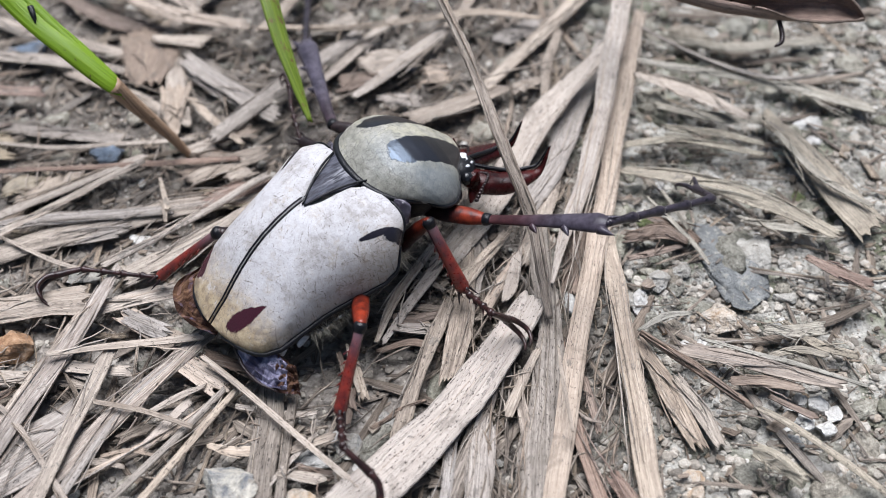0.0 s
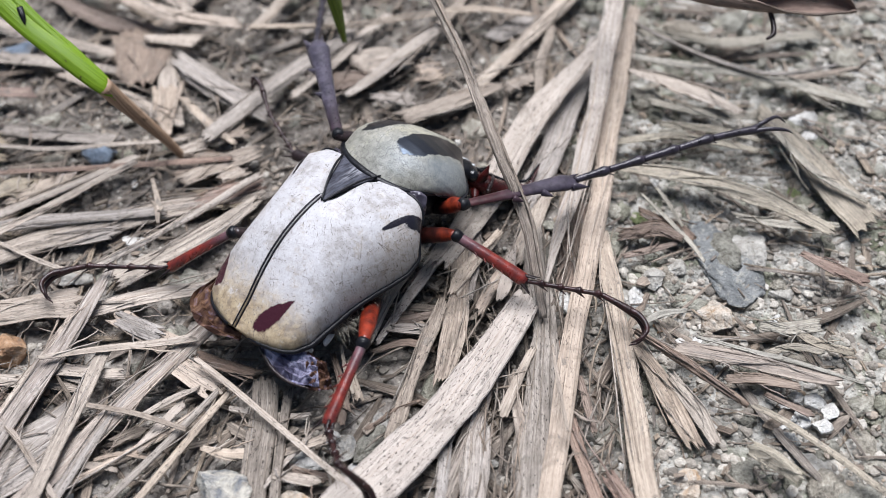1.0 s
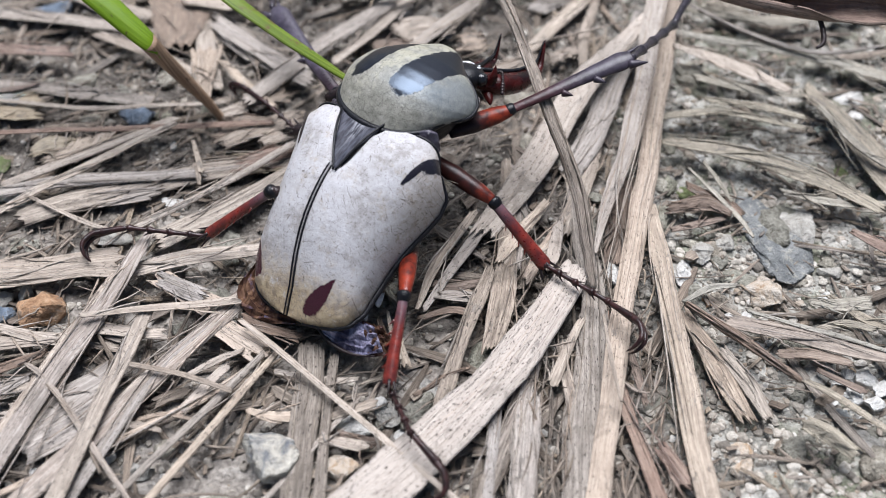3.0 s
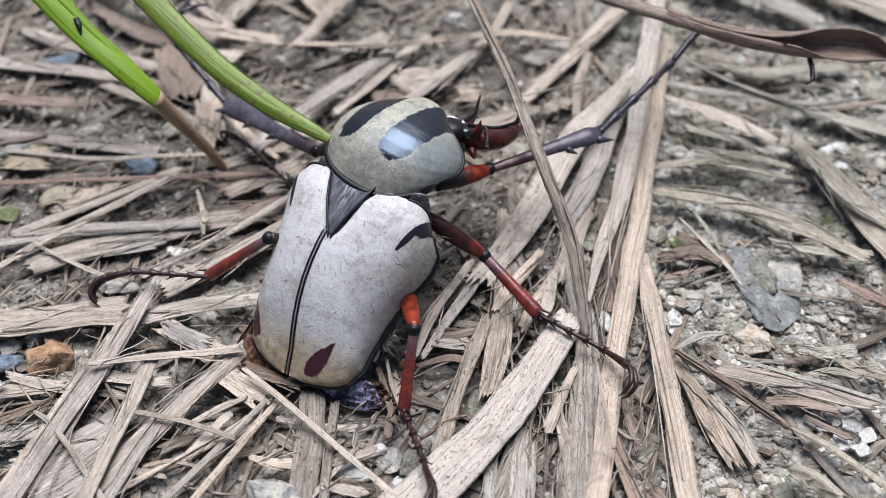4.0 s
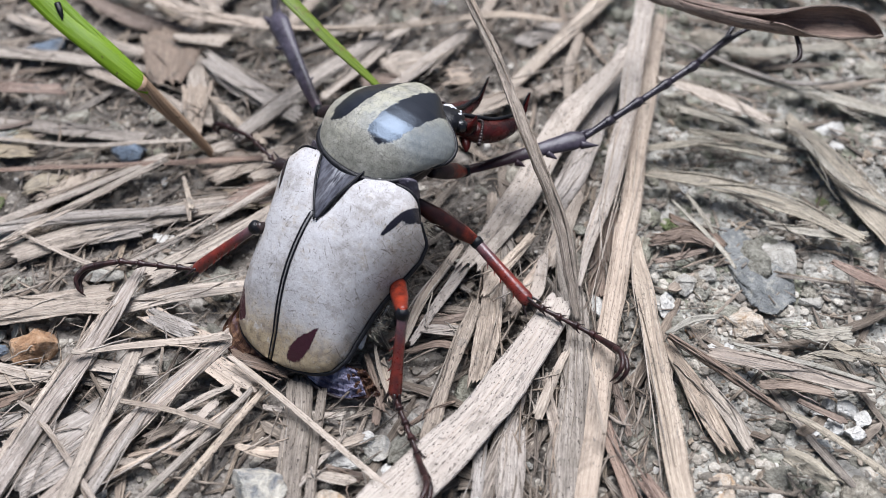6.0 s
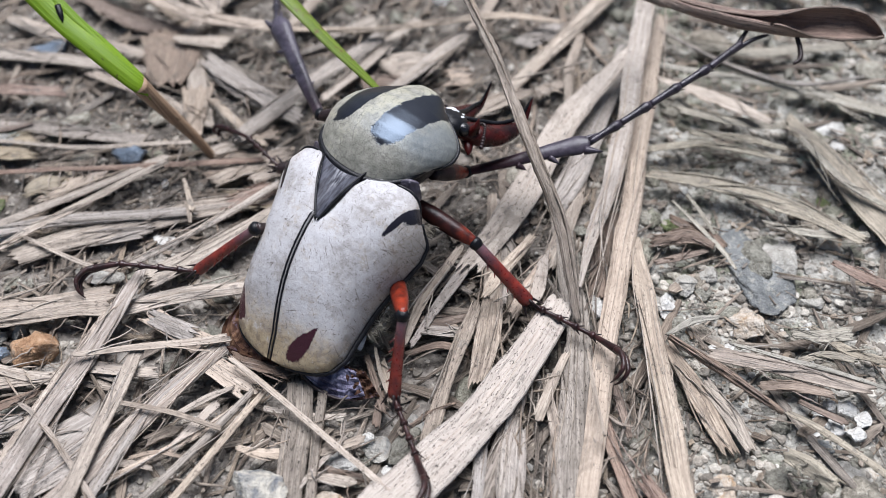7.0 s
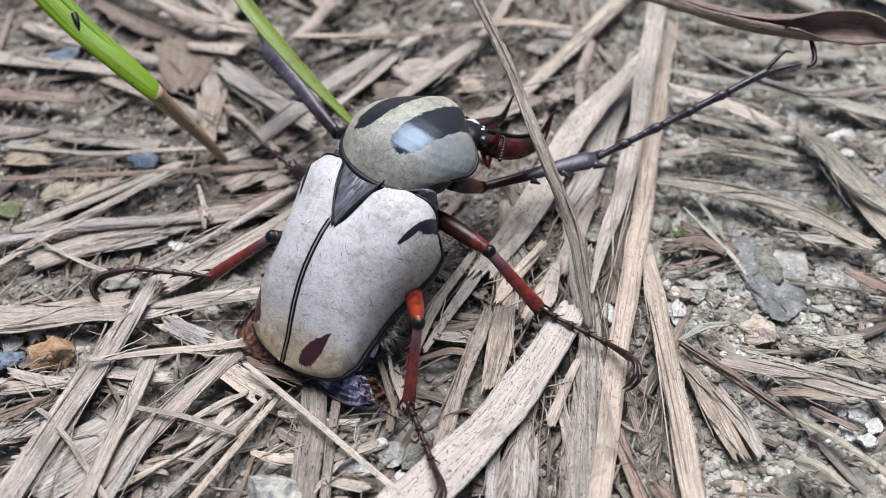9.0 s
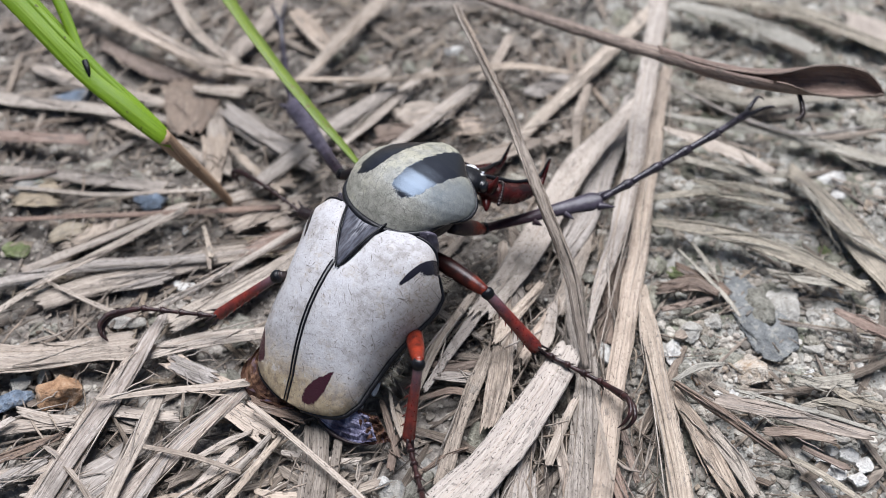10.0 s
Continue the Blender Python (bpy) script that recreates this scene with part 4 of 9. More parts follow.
straw("pale", "thin pale straw sliver on the litter", [(-11.74, -13, 0.6), (-15.46, -16.4, 0.6), (-27.25, -23.51, 0.6)], [0.30, 0.59, 0.44], arch=0.2)
straw("tan", "thin pale straw sliver on the litter", [(-13.16, -7.54, 0.4), (-15.53, -10.84, 0.4)], [0.55, 0.63])
straw("grey", "thin pale straw sliver on the litter", [(-26.95, -14.4, 1.2), (-25.04, -16.09, 1.2), (-18.33, -24.13, 1.2)], [0.30, 0.37, 0.30], arch=0.2)
straw("grey", "flat grey weathered straw lying on soil", [(-31.62, -12.48, 0.2), (-26.34, -11.82, 0.2), (-21.52, -12.51, 0.2)], [1.17, 1.01, 0.70])
straw("brown", "brown fibrous rotting straw on soil", [(-30.71, -15.27, 0.5), (-28.03, -13.99, 0.5), (-26.33, -13.12, 0.5)], [0.68, 0.76, 0.53])
straw("pale", "short broken chip of dry straw", [(-27.61, -17.24, 0.3), (-23.25, -16.84, 0.3)], [1.48, 1.63])
straw("pale", "thin pale straw sliver on the litter", [(-11.22, -14.46, 0.5), (-7.4, -15.1, 0.5), (-5.9, -14.98, 0.5)], [0.38, 0.53, 0.30])
straw("white", "short broken chip of dry straw", [(-16.79, -17.42, 0.6), (-14.29, -14.08, 0.6)], [0.61, 0.68])
straw("tan", "thin pale straw sliver on the litter", [(-5.81, -16.57, 0.5), (-11.79, -24.37, 0.5)], [0.34, 0.41])
straw("pale", "thin pale straw sliver on the litter", [(-11.17, 5.37, 1.3), (-17, 0.76, 1.3), (-22.05, -3.22, 1.3)], [0.69, 0.60, 0.51], arch=0.2)
straw("grey", "flat grey weathered straw lying on soil", [(-11.32, 3.59, 0.5), (-16.08, -0.64, 0.5), (-20.61, -4.08, 0.5)], [1.28, 1.97, 1.71])
straw("grey", "flat grey weathered straw lying on soil", [(-11.2, 4.57, 0.4), (-21.69, 1.99, 0.4), (-31.29, -1.58, 0.4)], [1.31, 2.10, 1.92])
straw("grey", "flat grey weathered straw lying on soil", [(-18.2, 2.49, 0.8), (-26.79, 1.67, 0.8), (-35.03, 0.02, 0.8)], [0.78, 1.13, 1.13])
straw("tan", "thin pale straw sliver on the litter", [(-33.98, -3.37, 1), (-29.61, 0.95, 1), (-21.16, 7.42, 1)], [0.52, 0.78, 0.60], arch=0.2)
straw("tan", "thin pale straw sliver on the litter", [(-21.33, 8.23, 0.8), (-27.35, 4.29, 0.8), (-32.75, 1.13, 0.8)], [0.62, 0.98, 0.71])
straw("grey", "flat grey weathered straw lying on soil", [(-29.83, -0.7, 0.3), (-21.53, 0.94, 0.3)], [1.13, 1.30])
straw("grey", "thin pale straw sliver on the litter", [(-30.41, -0.16, 1), (-26.28, -2.34, 1), (-23.13, -3.41, 1)], [0.25, 0.38, 0.25])
straw("tan", "thin pale straw sliver on the litter", [(-19.38, 5.2, 1.4), (-18.23, 1.98, 1.4)], [0.26, 0.52])
straw("pale", "short broken chip of dry straw", [(-29.96, 3.68, 0.5), (-27.59, 6.06, 0.5)], [1.63, 1.99])
straw("tan", "short broken chip of dry straw", [(-27.28, 5.54, 0.4), (-25.38, 7.38, 0.4)], [1.28, 1.64])
straw("rust", "short broken chip of dry straw", [(-39.22, 16.29, 0.9), (-31.28, 15.74, 0.9)], [1.36, 1.45])
straw("grey", "flat grey weathered straw lying on soil", [(-41.68, 22.3, 0.2), (-33.11, 20.7, 0.2), (-24.74, 19.15, 0.2)], [1.31, 1.52, 1.01])
straw("grey", "flat grey weathered straw lying on soil", [(-38.95, 12.85, 0.2), (-31.6, 12.13, 0.2), (-23.27, 10.76, 0.2)], [1.23, 1.42, 0.95])
straw("tan", "thin pale straw sliver on the litter", [(-36.18, 10.34, 0.7), (-27.55, 9.32, 0.7), (-17.48, 10.23, 0.7)], [0.32, 0.46, 0.32])
straw("tan", "flat grey weathered straw lying on soil", [(-29.62, 18.7, 0.3), (-23.09, 15.41, 0.3), (-19.77, 12.63, 0.3)], [0.87, 1.26, 0.87])
straw("grey", "flat grey weathered straw lying on soil", [(-38.49, 26.02, 0.4), (-30.46, 22.77, 0.4), (-23.41, 20.41, 0.4)], [1.13, 1.33, 0.92])
straw("brown", "brown fibrous rotting straw on soil", [(-32.96, 29.45, 0.3), (-26.31, 25.24, 0.3), (-20.86, 23.6, 0.3)], [1.35, 1.87, 1.25])
straw("white", "short broken chip of dry straw", [(-22.74, 21.92, 1.2), (-18.12, 21.35, 1.2)], [1.01, 1.31])
straw("grey", "flat grey weathered straw lying on soil", [(-19.75, 19.93, 0.8), (-15.87, 16.6, 0.8), (-11.16, 12.75, 0.8)], [1.66, 1.85, 1.66])
straw("grey", "flat grey weathered straw lying on soil", [(-4.82, 22.26, 1.2), (-10.89, 15.78, 1.2), (-15.95, 9.73, 1.2)], [1.35, 1.64, 1.25])
straw("tan", "thin pale straw sliver on the litter", [(-18.5, 14.64, 1), (-16.24, 11.9, 1), (-13.62, 9.27, 1)], [0.56, 0.66, 0.47])
straw("tan", "flat grey weathered straw lying on soil", [(-20.85, 20.28, 0.5), (-19.96, 15.89, 0.5), (-18.66, 11.76, 0.5)], [1.46, 1.75, 1.17])
straw("pale", "pale dry straw blade lying on the litter", [(-37.75, 35.67, 2), (-26.29, 27.37, 2.2), (-20.57, 23.83, 2.2), (-14.62, 22.54, 2)], [1.32, 1.62, 1.62, 1.22])
straw("tan", "thin pale straw sliver on the litter", [(-13.54, 22.05, 2.2), (-6.75, 21.73, 2.3), (0.24, 22.88, 2.2), (5.32, 24.04, 2), (10.9, 23.54, 1.6)], [0.50, 0.75, 0.81, 0.91, 0.50], arch=0.2)
straw("tan", "pale dry straw blade lying on the litter", [(-5.82, 36.23, 1.4), (-9.77, 28.86, 1.6), (-13.56, 21.76, 1.8)], [1.16, 1.48, 1.16])
straw("tan", "pale dry straw blade lying on the litter", [(-15.1, 33.93, 0.8), (-12.61, 30.36, 0.8), (-10.78, 27.37, 0.8)], [1.39, 1.82, 1.39])
straw("grey", "flat grey weathered straw lying on soil", [(-16.47, 36.2, 0.5), (-19.89, 28.24, 0.5), (-22.21, 22.59, 0.5)], [1.38, 1.59, 1.06])
straw("tan", "flat grey weathered straw lying on soil", [(-27.87, 37.76, 0.8), (-23.9, 30.45, 0.8), (-19.58, 26.2, 0.8)], [0.86, 0.97, 0.64])
straw("grey", "short broken chip of dry straw", [(-9.48, 23.16, 0.6), (-5.47, 25.53, 0.6)], [1.14, 1.56])
straw("tan", "thin pale straw sliver on the litter", [(-1.82, 25.13, 0.9), (-5.75, 19.72, 0.9), (-9.39, 14.69, 0.9)], [0.80, 1.09, 0.80])
straw("tan", "thin pale straw sliver on the litter", [(2.52, 22.6, 1), (-1.75, 18.1, 1), (-5.06, 14.56, 1)], [1.18, 1.47, 0.79])
straw("pale", "short broken chip of dry straw", [(-4.75, 19.31, 0.6), (-1.77, 20.03, 0.6)], [1.30, 1.80])
straw("grey", "thin pale straw sliver on the litter", [(-4.12, 34.47, 1), (3.58, 34.86, 1), (9.96, 31.65, 1)], [0.55, 0.88, 0.66])
straw("tan", "thin pale straw sliver on the litter", [(5.87, 30.21, 0.8), (3.33, 24.41, 0.8), (0.22, 19.79, 0.8)], [0.82, 1.03, 0.82])
straw("pale", "pale dry straw blade lying on the litter", [(19.92, 33.98, 1.2), (13.74, 26.1, 1), (5.76, 15.4, 0.8)], [1.14, 1.56, 1.14])
straw("tan", "thin pale straw sliver on the litter", [(14.49, 19.15, 1.6), (8.94, 17, 1.6), (5.26, 15.81, 1.6)], [0.15, 0.19, 0.15], arch=0.3)
straw("white", "bleached wide straw leaf with fine ribs", [(16.3, 18.07, 3.6), (11.28, 11.76, 2.6), (6.28, 3.42, 1.6), (2.22, -3.5, 1)], [0.70, 2.18, 2.53, 1.75])
straw("white", "pale dry straw blade lying on the litter", [(3.58, -0.14, 0.8), (0.55, -5.39, 0.8), (-1.83, -9.75, 0.8)], [1.06, 0.82, 0.41])
straw("grey", "pale dry straw blade lying on the litter", [(16.04, 20.49, 1.4), (12.18, 9.77, 1), (8.93, 2.83, 0.6)], [1.20, 2.03, 1.84])
straw("tan", "thin pale straw sliver on the litter", [(12.43, 22.76, 0.8), (11.14, 18.24, 0.8), (10.73, 14.33, 0.8)], [0.69, 0.89, 0.69])
straw("pale", "pale dry straw blade lying on the litter", [(19.34, 31.32, 5), (17.49, 21.69, 4.2), (14.19, 8.19, 2.6), (11.74, 0.66, 1.8), (9.92, -5.22, 1.2)], [1.71, 1.62, 1.53, 1.17, 0.27], arch=0.2)
straw("pale", "pale dry straw blade lying on the litter", [(19.82, 24.97, 0.9), (18.23, 18.81, 0.9), (14.82, 4.2, 1), (11.96, -7.55, 1), (8.33, -24.38, 0.9)], [1.15, 1.50, 1.59, 1.41, 1.41], arch=0.2)
straw("tan", "pale dry straw blade lying on the litter", [(14.54, -0.46, 0.8), (14.4, -5.73, 1.2), (14.69, -11.88, 1.2), (14.9, -24.43, 1)], [0.54, 1.46, 1.38, 1.46])
straw("tan", "pale dry straw blade lying on the litter", [(7.87, -3.14, 0.5), (10.31, 3.49, 0.5), (11.19, 5.87, 0.5)], [1.15, 1.50, 0.88])
straw("pale", "pale dry straw blade lying on the litter", [(6.95, -0.48, 1.2), (4.25, -4.43, 1.2), (3.37, -6.19, 1.2)], [0.66, 1.07, 0.74])
straw("pale", "thin pale straw sliver on the litter", [(8.14, -1.86, 0.9), (6.29, -4.98, 0.9), (5.14, -7.46, 0.9)], [0.41, 0.90, 0.74])
straw("stalk", "upright fibrous brown straw frayed at its ends", [(4.12, 3.70, 1.0), (3.97, -0.79, 1.0), (3.91, -3.94, 1.0), (3.55, -8.00, 1.0), (3.10, -11.15, 1.0), (2.64, -13.02, 0.8)], [0.7, 1.1, 1.21, 1.7, 1.64, 1.23])
straw("grey", "thin pale straw sliver on the litter", [(4.78, 3.26, 0.8), (5.02, -1.24, 0.8), (4.39, -6.41, 0.8)], [0.59, 0.93, 0.76])
straw("matted", "split pale straw sliver on the litter", [(2.71, -6.67, 1.3), (1.92, -9.06, 1.3), (1.13, -11.35, 1.3), (0.42, -13.55, 1.3), (-0.23, -15.65, 1.3), (-0.80, -17.48, 1.3)], [0.75, 0.95, 1.0, 0.88, 1.1, 0.8])
straw("pale", "thin pale straw sliver on the litter", [(1.63, -1.62, 1.3), (-1.07, -6.6, 1.1), (-2.22, -9.81, 0.9)], [0.56, 0.73, 0.32])
straw("stalk", "grey fibrous straw strands under a bleached leaf", [(7.1, -12.2, 0.5), (7.3, -15.0, 0.5), (7.6, -18.0, 0.5), (7.7, -21.5, 0.5)], [0.45, 0.7, 0.75, 0.7])
straw("matted", "matted grey fibrous straw under a bleached leaf", [(9.10, 1.86, 0.5), (9.55, -3.55, 0.5), (9.54, -8.50, 0.5), (9.19, -13.05, 0.5), (8.65, -17.24, 0.5), (7.80, -24.40, 0.5)], [1.5, 1.6, 1.6, 2.23, 2.84, 2.92])
straw("matted", "brown fibrous rotting straw on soil", [(7.51, -7.95, 0.4), (5.88, -12.11, 0.4), (1.68, -23.66, 0.4)], [0.77, 1.15, 1.15])
straw("rust", "brown fibrous rotting straw on soil", [(10.37, -9.65, 0.6), (10.46, -14.56, 0.6), (12.47, -24.26, 0.6)], [0.38, 0.83, 0.90])
straw("tan", "thin tan straw sliver under a bleached leaf", [(8.63, -10.56, 0.8), (7.36, -13.23, 0.8), (6.40, -15.57, 0.8)], [0.52, 0.68, 0.67])
straw("white", "short curved pale leaf sliver", [(7.66, -2.12, 1.0), (7.36, -3.94, 1.0), (7.02, -5.46, 1.0), (6.62, -6.55, 1.0)], [0.73, 0.91, 1.03, 0.44])
straw("brown", "dark brown rotted leaf pressed into the soil", [(12.88, 2.49, 0.1), (12.22, -0.58, 0.1), (11.64, -3.24, 0.1), (11.17, -5.53, 0.1)], [1.85, 1.96, 1.72, 1.38])
straw("grey", "grey fibrous straw strands under a bleached leaf", [(5.05, -15.60, 0.5), (4.58, -18.04, 0.5), (3.90, -24.0, 0.5)], [1.25, 1.58, 1.54])
straw("grey", "thin pale straw sliver on the litter", [(5.68, -12.76, 0.5), (4.77, -15.76, 0.5), (1.68, -24.2, 0.5)], [0.60, 0.97, 0.82])
straw("grey", "thin pale straw sliver on the litter", [(3.13, -14.49, 0.5), (1.97, -24.2, 0.5)], [0.62, 0.75])
straw("tan", "thin pale straw sliver on the litter", [(9.83, -11.29, 2.4), (10.06, -14.77, 2.4), (10.31, -17.63, 2.4)], [0.18, 0.29, 0.18], arch=0.3)
straw("brown", "brown fibrous rotting straw on soil", [(1.7, -10.03, 0.5), (0.12, -14.05, 0.5), (-0.83, -23.49, 0.5)], [0.30, 0.45, 0.38])
straw("brown", "brown fibrous rotting straw on soil", [(-3.71, -13.11, 0.4), (-4, -15.69, 0.4)], [0.52, 0.60])
straw("tan", "thin pale straw sliver on the litter", [(-3.77, -10.93, 0.5), (-2.92, -14.05, 0.5)], [0.53, 0.68])
straw("brown", "brown fibrous rotting straw on soil", [(2.56, -7.17, 0.5), (0.14, -7.65, 0.5), (-1.47, -7.16, 0.5)], [0.48, 0.80, 0.56])
straw("tan", "short broken chip of dry straw", [(-1.06, -8.13, 0.5), (1.33, -8.38, 0.5)], [0.88, 1.04])
straw("brown", "thin pale straw sliver on the litter", [(-2.28, -16.44, 1), (-1, -15.61, 1), (0.12, -14.56, 1)], [0.30, 0.37, 0.22])
stalk("brown", "brown fibrous rotting straw on soil", [(15.6, -9.51, 1.2), (18.81, -12.33, 1.2), (22.03, -15.44, 1.2)], [0.19, 0.31, 0.19])
straw("grey", "grey clay-smeared straw lying on soil", [(18.22, -10.64, 0.8), (23.19, -11.87, 0.8), (28.39, -13.21, 0.8)], [1.00, 1.31, 1.15])
straw("clay", "thin pale straw sliver on the litter", [(19.66, -9.94, 1), (25.08, -11.78, 1), (29.87, -13.77, 1)], [0.23, 0.38, 0.23])
straw("stalk", "grey clay-smeared straw broken off on soil", [(15.53, -9.54, 0.4), (17.16, -14.03, 0.3), (18.6, -17.6, 0.1)], [0.76, 1.51, 1.2])
straw("grey", "grey clay-smeared straw broken off on soil", [(17.61, -12.6, 0.4), (18.9, -15.2, 0.3), (19.8, -17.4, 0.1)], [0.8, 1.15, 0.8])
straw("clay", "thin pale straw sliver on the litter", [(22.52, -15.07, 0.7), (24.73, -16.74, 0.7), (32.41, -24.32, 0.7)], [0.37, 0.51, 0.44])
straw("rust", "thin pale straw sliver on the litter", [(28.42, -2.9, 0.9), (30.17, -4.15, 0.9), (32.25, -5.48, 0.9)], [0.66, 1.07, 1.07])
straw("pale", "pale dry straw blade lying on the litter", [(18.35, 16.45, 1.2), (21.48, 14.88, 1.2), (23.85, 13.48, 1.2), (26.76, 11.12, 1.2)], [0.57, 1.23, 1.32, 0.57])
straw("clay", "grey clay-smeared straw lying on soil", [(16.3, 5.97, 0.9), (21.86, 4.56, 0.9), (27.07, 2.2, 0.9), (31.02, -0.88, 0.9)], [0.87, 1.48, 1.56, 1.04])
straw("clay", "grey clay-smeared straw lying on soil", [(28.45, 12.15, 0.5), (30.95, 7, 0.5), (33.92, -0.02, 0.5)], [1.36, 2.26, 2.53])
straw("clay", "grey clay-smeared straw lying on soil", [(28.57, 9.39, 1.3), (30.98, 4.45, 1.3), (34.11, 1.54, 1.3)], [0.53, 0.62, 0.44])
straw("clay", "grey clay-smeared straw lying on soil", [(16.29, 8.96, 0.5), (21.44, 9.57, 0.5), (27.48, 7.64, 0.5)], [0.65, 0.83, 0.55])
straw("clay", "thin pale straw sliver on the litter", [(17.73, 3.28, 0.7), (20.45, -1.22, 0.7), (21.33, -3.34, 0.7)], [0.21, 0.38, 0.25])
straw("clay", "grey clay-smeared straw lying on soil", [(24.35, 1.13, 0.5), (27.96, 0.01, 0.5), (31.79, -0.01, 0.5)], [0.60, 0.77, 0.51])
straw("clay", "grey clay-smeared straw lying on soil", [(21.62, 34.42, 1.2), (28.66, 31.23, 1.2), (34.07, 26.93, 1.2)], [1.39, 2.14, 1.29])
straw("clay", "grey clay-smeared straw lying on soil", [(22.51, 36.36, 0.8), (32.99, 33.51, 0.8), (41.58, 27.38, 0.8)], [1.09, 1.64, 1.31])
straw("white", "bleached wide straw leaf with fine ribs", [(37.92, 32.57, 0.8), (42.3, 29.91, 0.8)], [2.66, 3.19])
stalk("grey", "thin pale straw sliver on the litter", [(19.06, 23.26, 1), (24.76, 18.29, 1), (30.1, 15.88, 1), (35.61, 16.77, 1)], [0.12, 0.19, 0.17, 0.10])
straw("clay", "thin pale straw sliver on the litter", [(18.56, 19.15, 0.6), (26.05, 16.91, 0.6), (32.81, 14.75, 0.6)], [0.49, 0.78, 0.49])
straw("clay", "grey clay-smeared straw lying on soil", [(20.08, 22.52, 0.3), (27.89, 20.93, 0.3), (35.59, 21.64, 0.3)], [0.91, 1.31, 0.91])
straw("clay", "grey clay-smeared straw lying on soil", [(30.36, 16.39, 0.4), (33.7, 14.26, 0.4), (37.6, 12.87, 0.4)], [0.96, 1.44, 1.24])
straw("clay", "brown fibrous rotting straw on soil", [(19.79, 13.76, 0.3), (23.83, 12.38, 0.3), (29.34, 11.68, 0.3)], [0.66, 0.95, 0.66])
straw("clay", "brown fibrous rotting straw on soil", [(20.3, 10.97, 0.4), (24.37, 10.3, 0.4), (27.79, 8.99, 0.4)], [0.56, 0.84, 0.56])
straw("brown", "brown fibrous rotting straw on soil", [(17.59, 1.9, 0.3), (19.92, 0.2, 0.3), (21.01, -0.9, 0.3)], [0.77, 1.12, 0.60])
straw("clay", "brown fibrous rotting straw on soil", [(21.19, -10.87, 0.3), (24, -12.24, 0.3)], [0.39, 0.54])
straw("brown", "brown fibrous rotting straw on soil", [(23.61, -13.99, 0.3), (26.21, -15.69, 0.3)], [0.37, 0.52])
straw("clay", "brown fibrous rotting straw on soil", [(25.73, -8.08, 0.3), (27.64, -9.97, 0.3), (30.05, -10.9, 0.3)], [0.55, 0.79, 0.55])
stalk("stalk", "fibrous grey-brown dry stalk leaning over the litter", [(0.46, 17.8, 13), (2.76, 11.57, 12), (4.54, 7.14, 10.5), (6.69, 1.13, 8), (8.5, -2.55, 5), (9.15, -5.6, 3.0), (9.55, -8.3, 1.2)], [0.24, 0.33, 0.36, 0.36, 0.40, 0.38, 0.22])
stone(-19.04, -5.26, 0.58, 0.58, 0.55, "white", "small white quartz pebble", 1, -0.3, 0)
stone(-24.37, 9.17, 1.65, 1.25, 0.95, "blue", "smooth blue-grey pebble half buried in litter", 2, 0.35, 0)
stone(-27.38, -9.25, 1.75, 1.75, 1.05, "orange", "ochre and orange pebble on soil", 3, 0.15, 30)
stone(-4.60, -16.38, 0.55, 0.55, 0.50, "white", "small white quartz pebble", 4, -0.2, 0)
stone(11.38, -6.17, 0.81, 0.98, 0.65, "white", "small white quartz pebble", 5, 0.35, 0)
stone(21.88, -7.34, 1.85, 1.64, 1.03, "buff", "buff and white quartzite pebble", 6, 0.35, 0)
stone(25.98, -7.50, 0.68, 0.87, 0.48, "white", "small white quartz pebble", 7, 0.35, 0)
stone(-10.94, -20.30, 1.95, 2.15, 1.30, "cream", "rounded cream stone with a slate-blue side", 8, 0.15, 0)
stone(22.98, -2.40, 3.00, 4.80, 0.60, "slate", "flat dark slate stone sunk in soil", 12, 0.50, 25)
stone(25.52, -0.65, 1.53, 2.15, 0.77, "clay", "pale clay crumb on slate", 10, 0.35, 0)
stone(17.56, -4.07, 1.24, 1.09, 0.55, "clay", "pale clay crumb on soil", 11, 0.35, 0)
stone(16.27, -5.84, 0.98, 1.27, 0.49, "white", "pale quartz crumb on soil", 12, 0.35, 0)
stone(26.82, -5.12, 1.07, 0.69, 0.29, "clay", "pale clay crumb on soil", 16, 0.35, 0)
stone(21.24, 12.40, 0.76, 0.57, 0.33, "white", "small white quartz pebble", 17, 0.35, 0)
stone(-20.29, 0.26, 1.12, 0.88, 0.44, "white", "pale quartz pebble in litter", 18, 0.35, 0)
stone(-31.92, 0.70, 1.30, 0.83, 0.42, "white", "pale quartz pebble in litter", 19, 0.35, 0)
stone(-34.53, 10.72, 1.88, 1.24, 0.62, "grey", "greenish grey pebble in litter", 20, 0.35, 0)
stone(-24.24, -2.87, 1.43, 0.91, 0.45, "clay", "pale clay crumb on soil", 21, 0.35, 0)
stone(-1.39, -15.43, 1.12, 0.90, 0.37, "grey", "grey stone flake on soil", 22, 0.35, 0)
stone(20.25, -11.78, 0.77, 0.70, 0.41, "white", "small white quartz pebble", 23, 0.35, 0)
stone(18.90, -9.48, 0.71, 0.85, 0.43, "white", "small white quartz pebble", 24, 0.35, 0)
stone(19.89, -15.68, 0.97, 0.90, 0.37, "clay", "pale clay crumb on soil", 25, 0.35, 0)
stone(23.52, -14.42, 1.13, 1.00, 0.42, "clay", "pale clay crumb on soil", 26, 0.35, 0)
stone(-34.44, 22.13, 2.04, 1.35, 0.67, "blue", "smooth blue-grey pebble half buried in litter", 27, 0.35, 0)
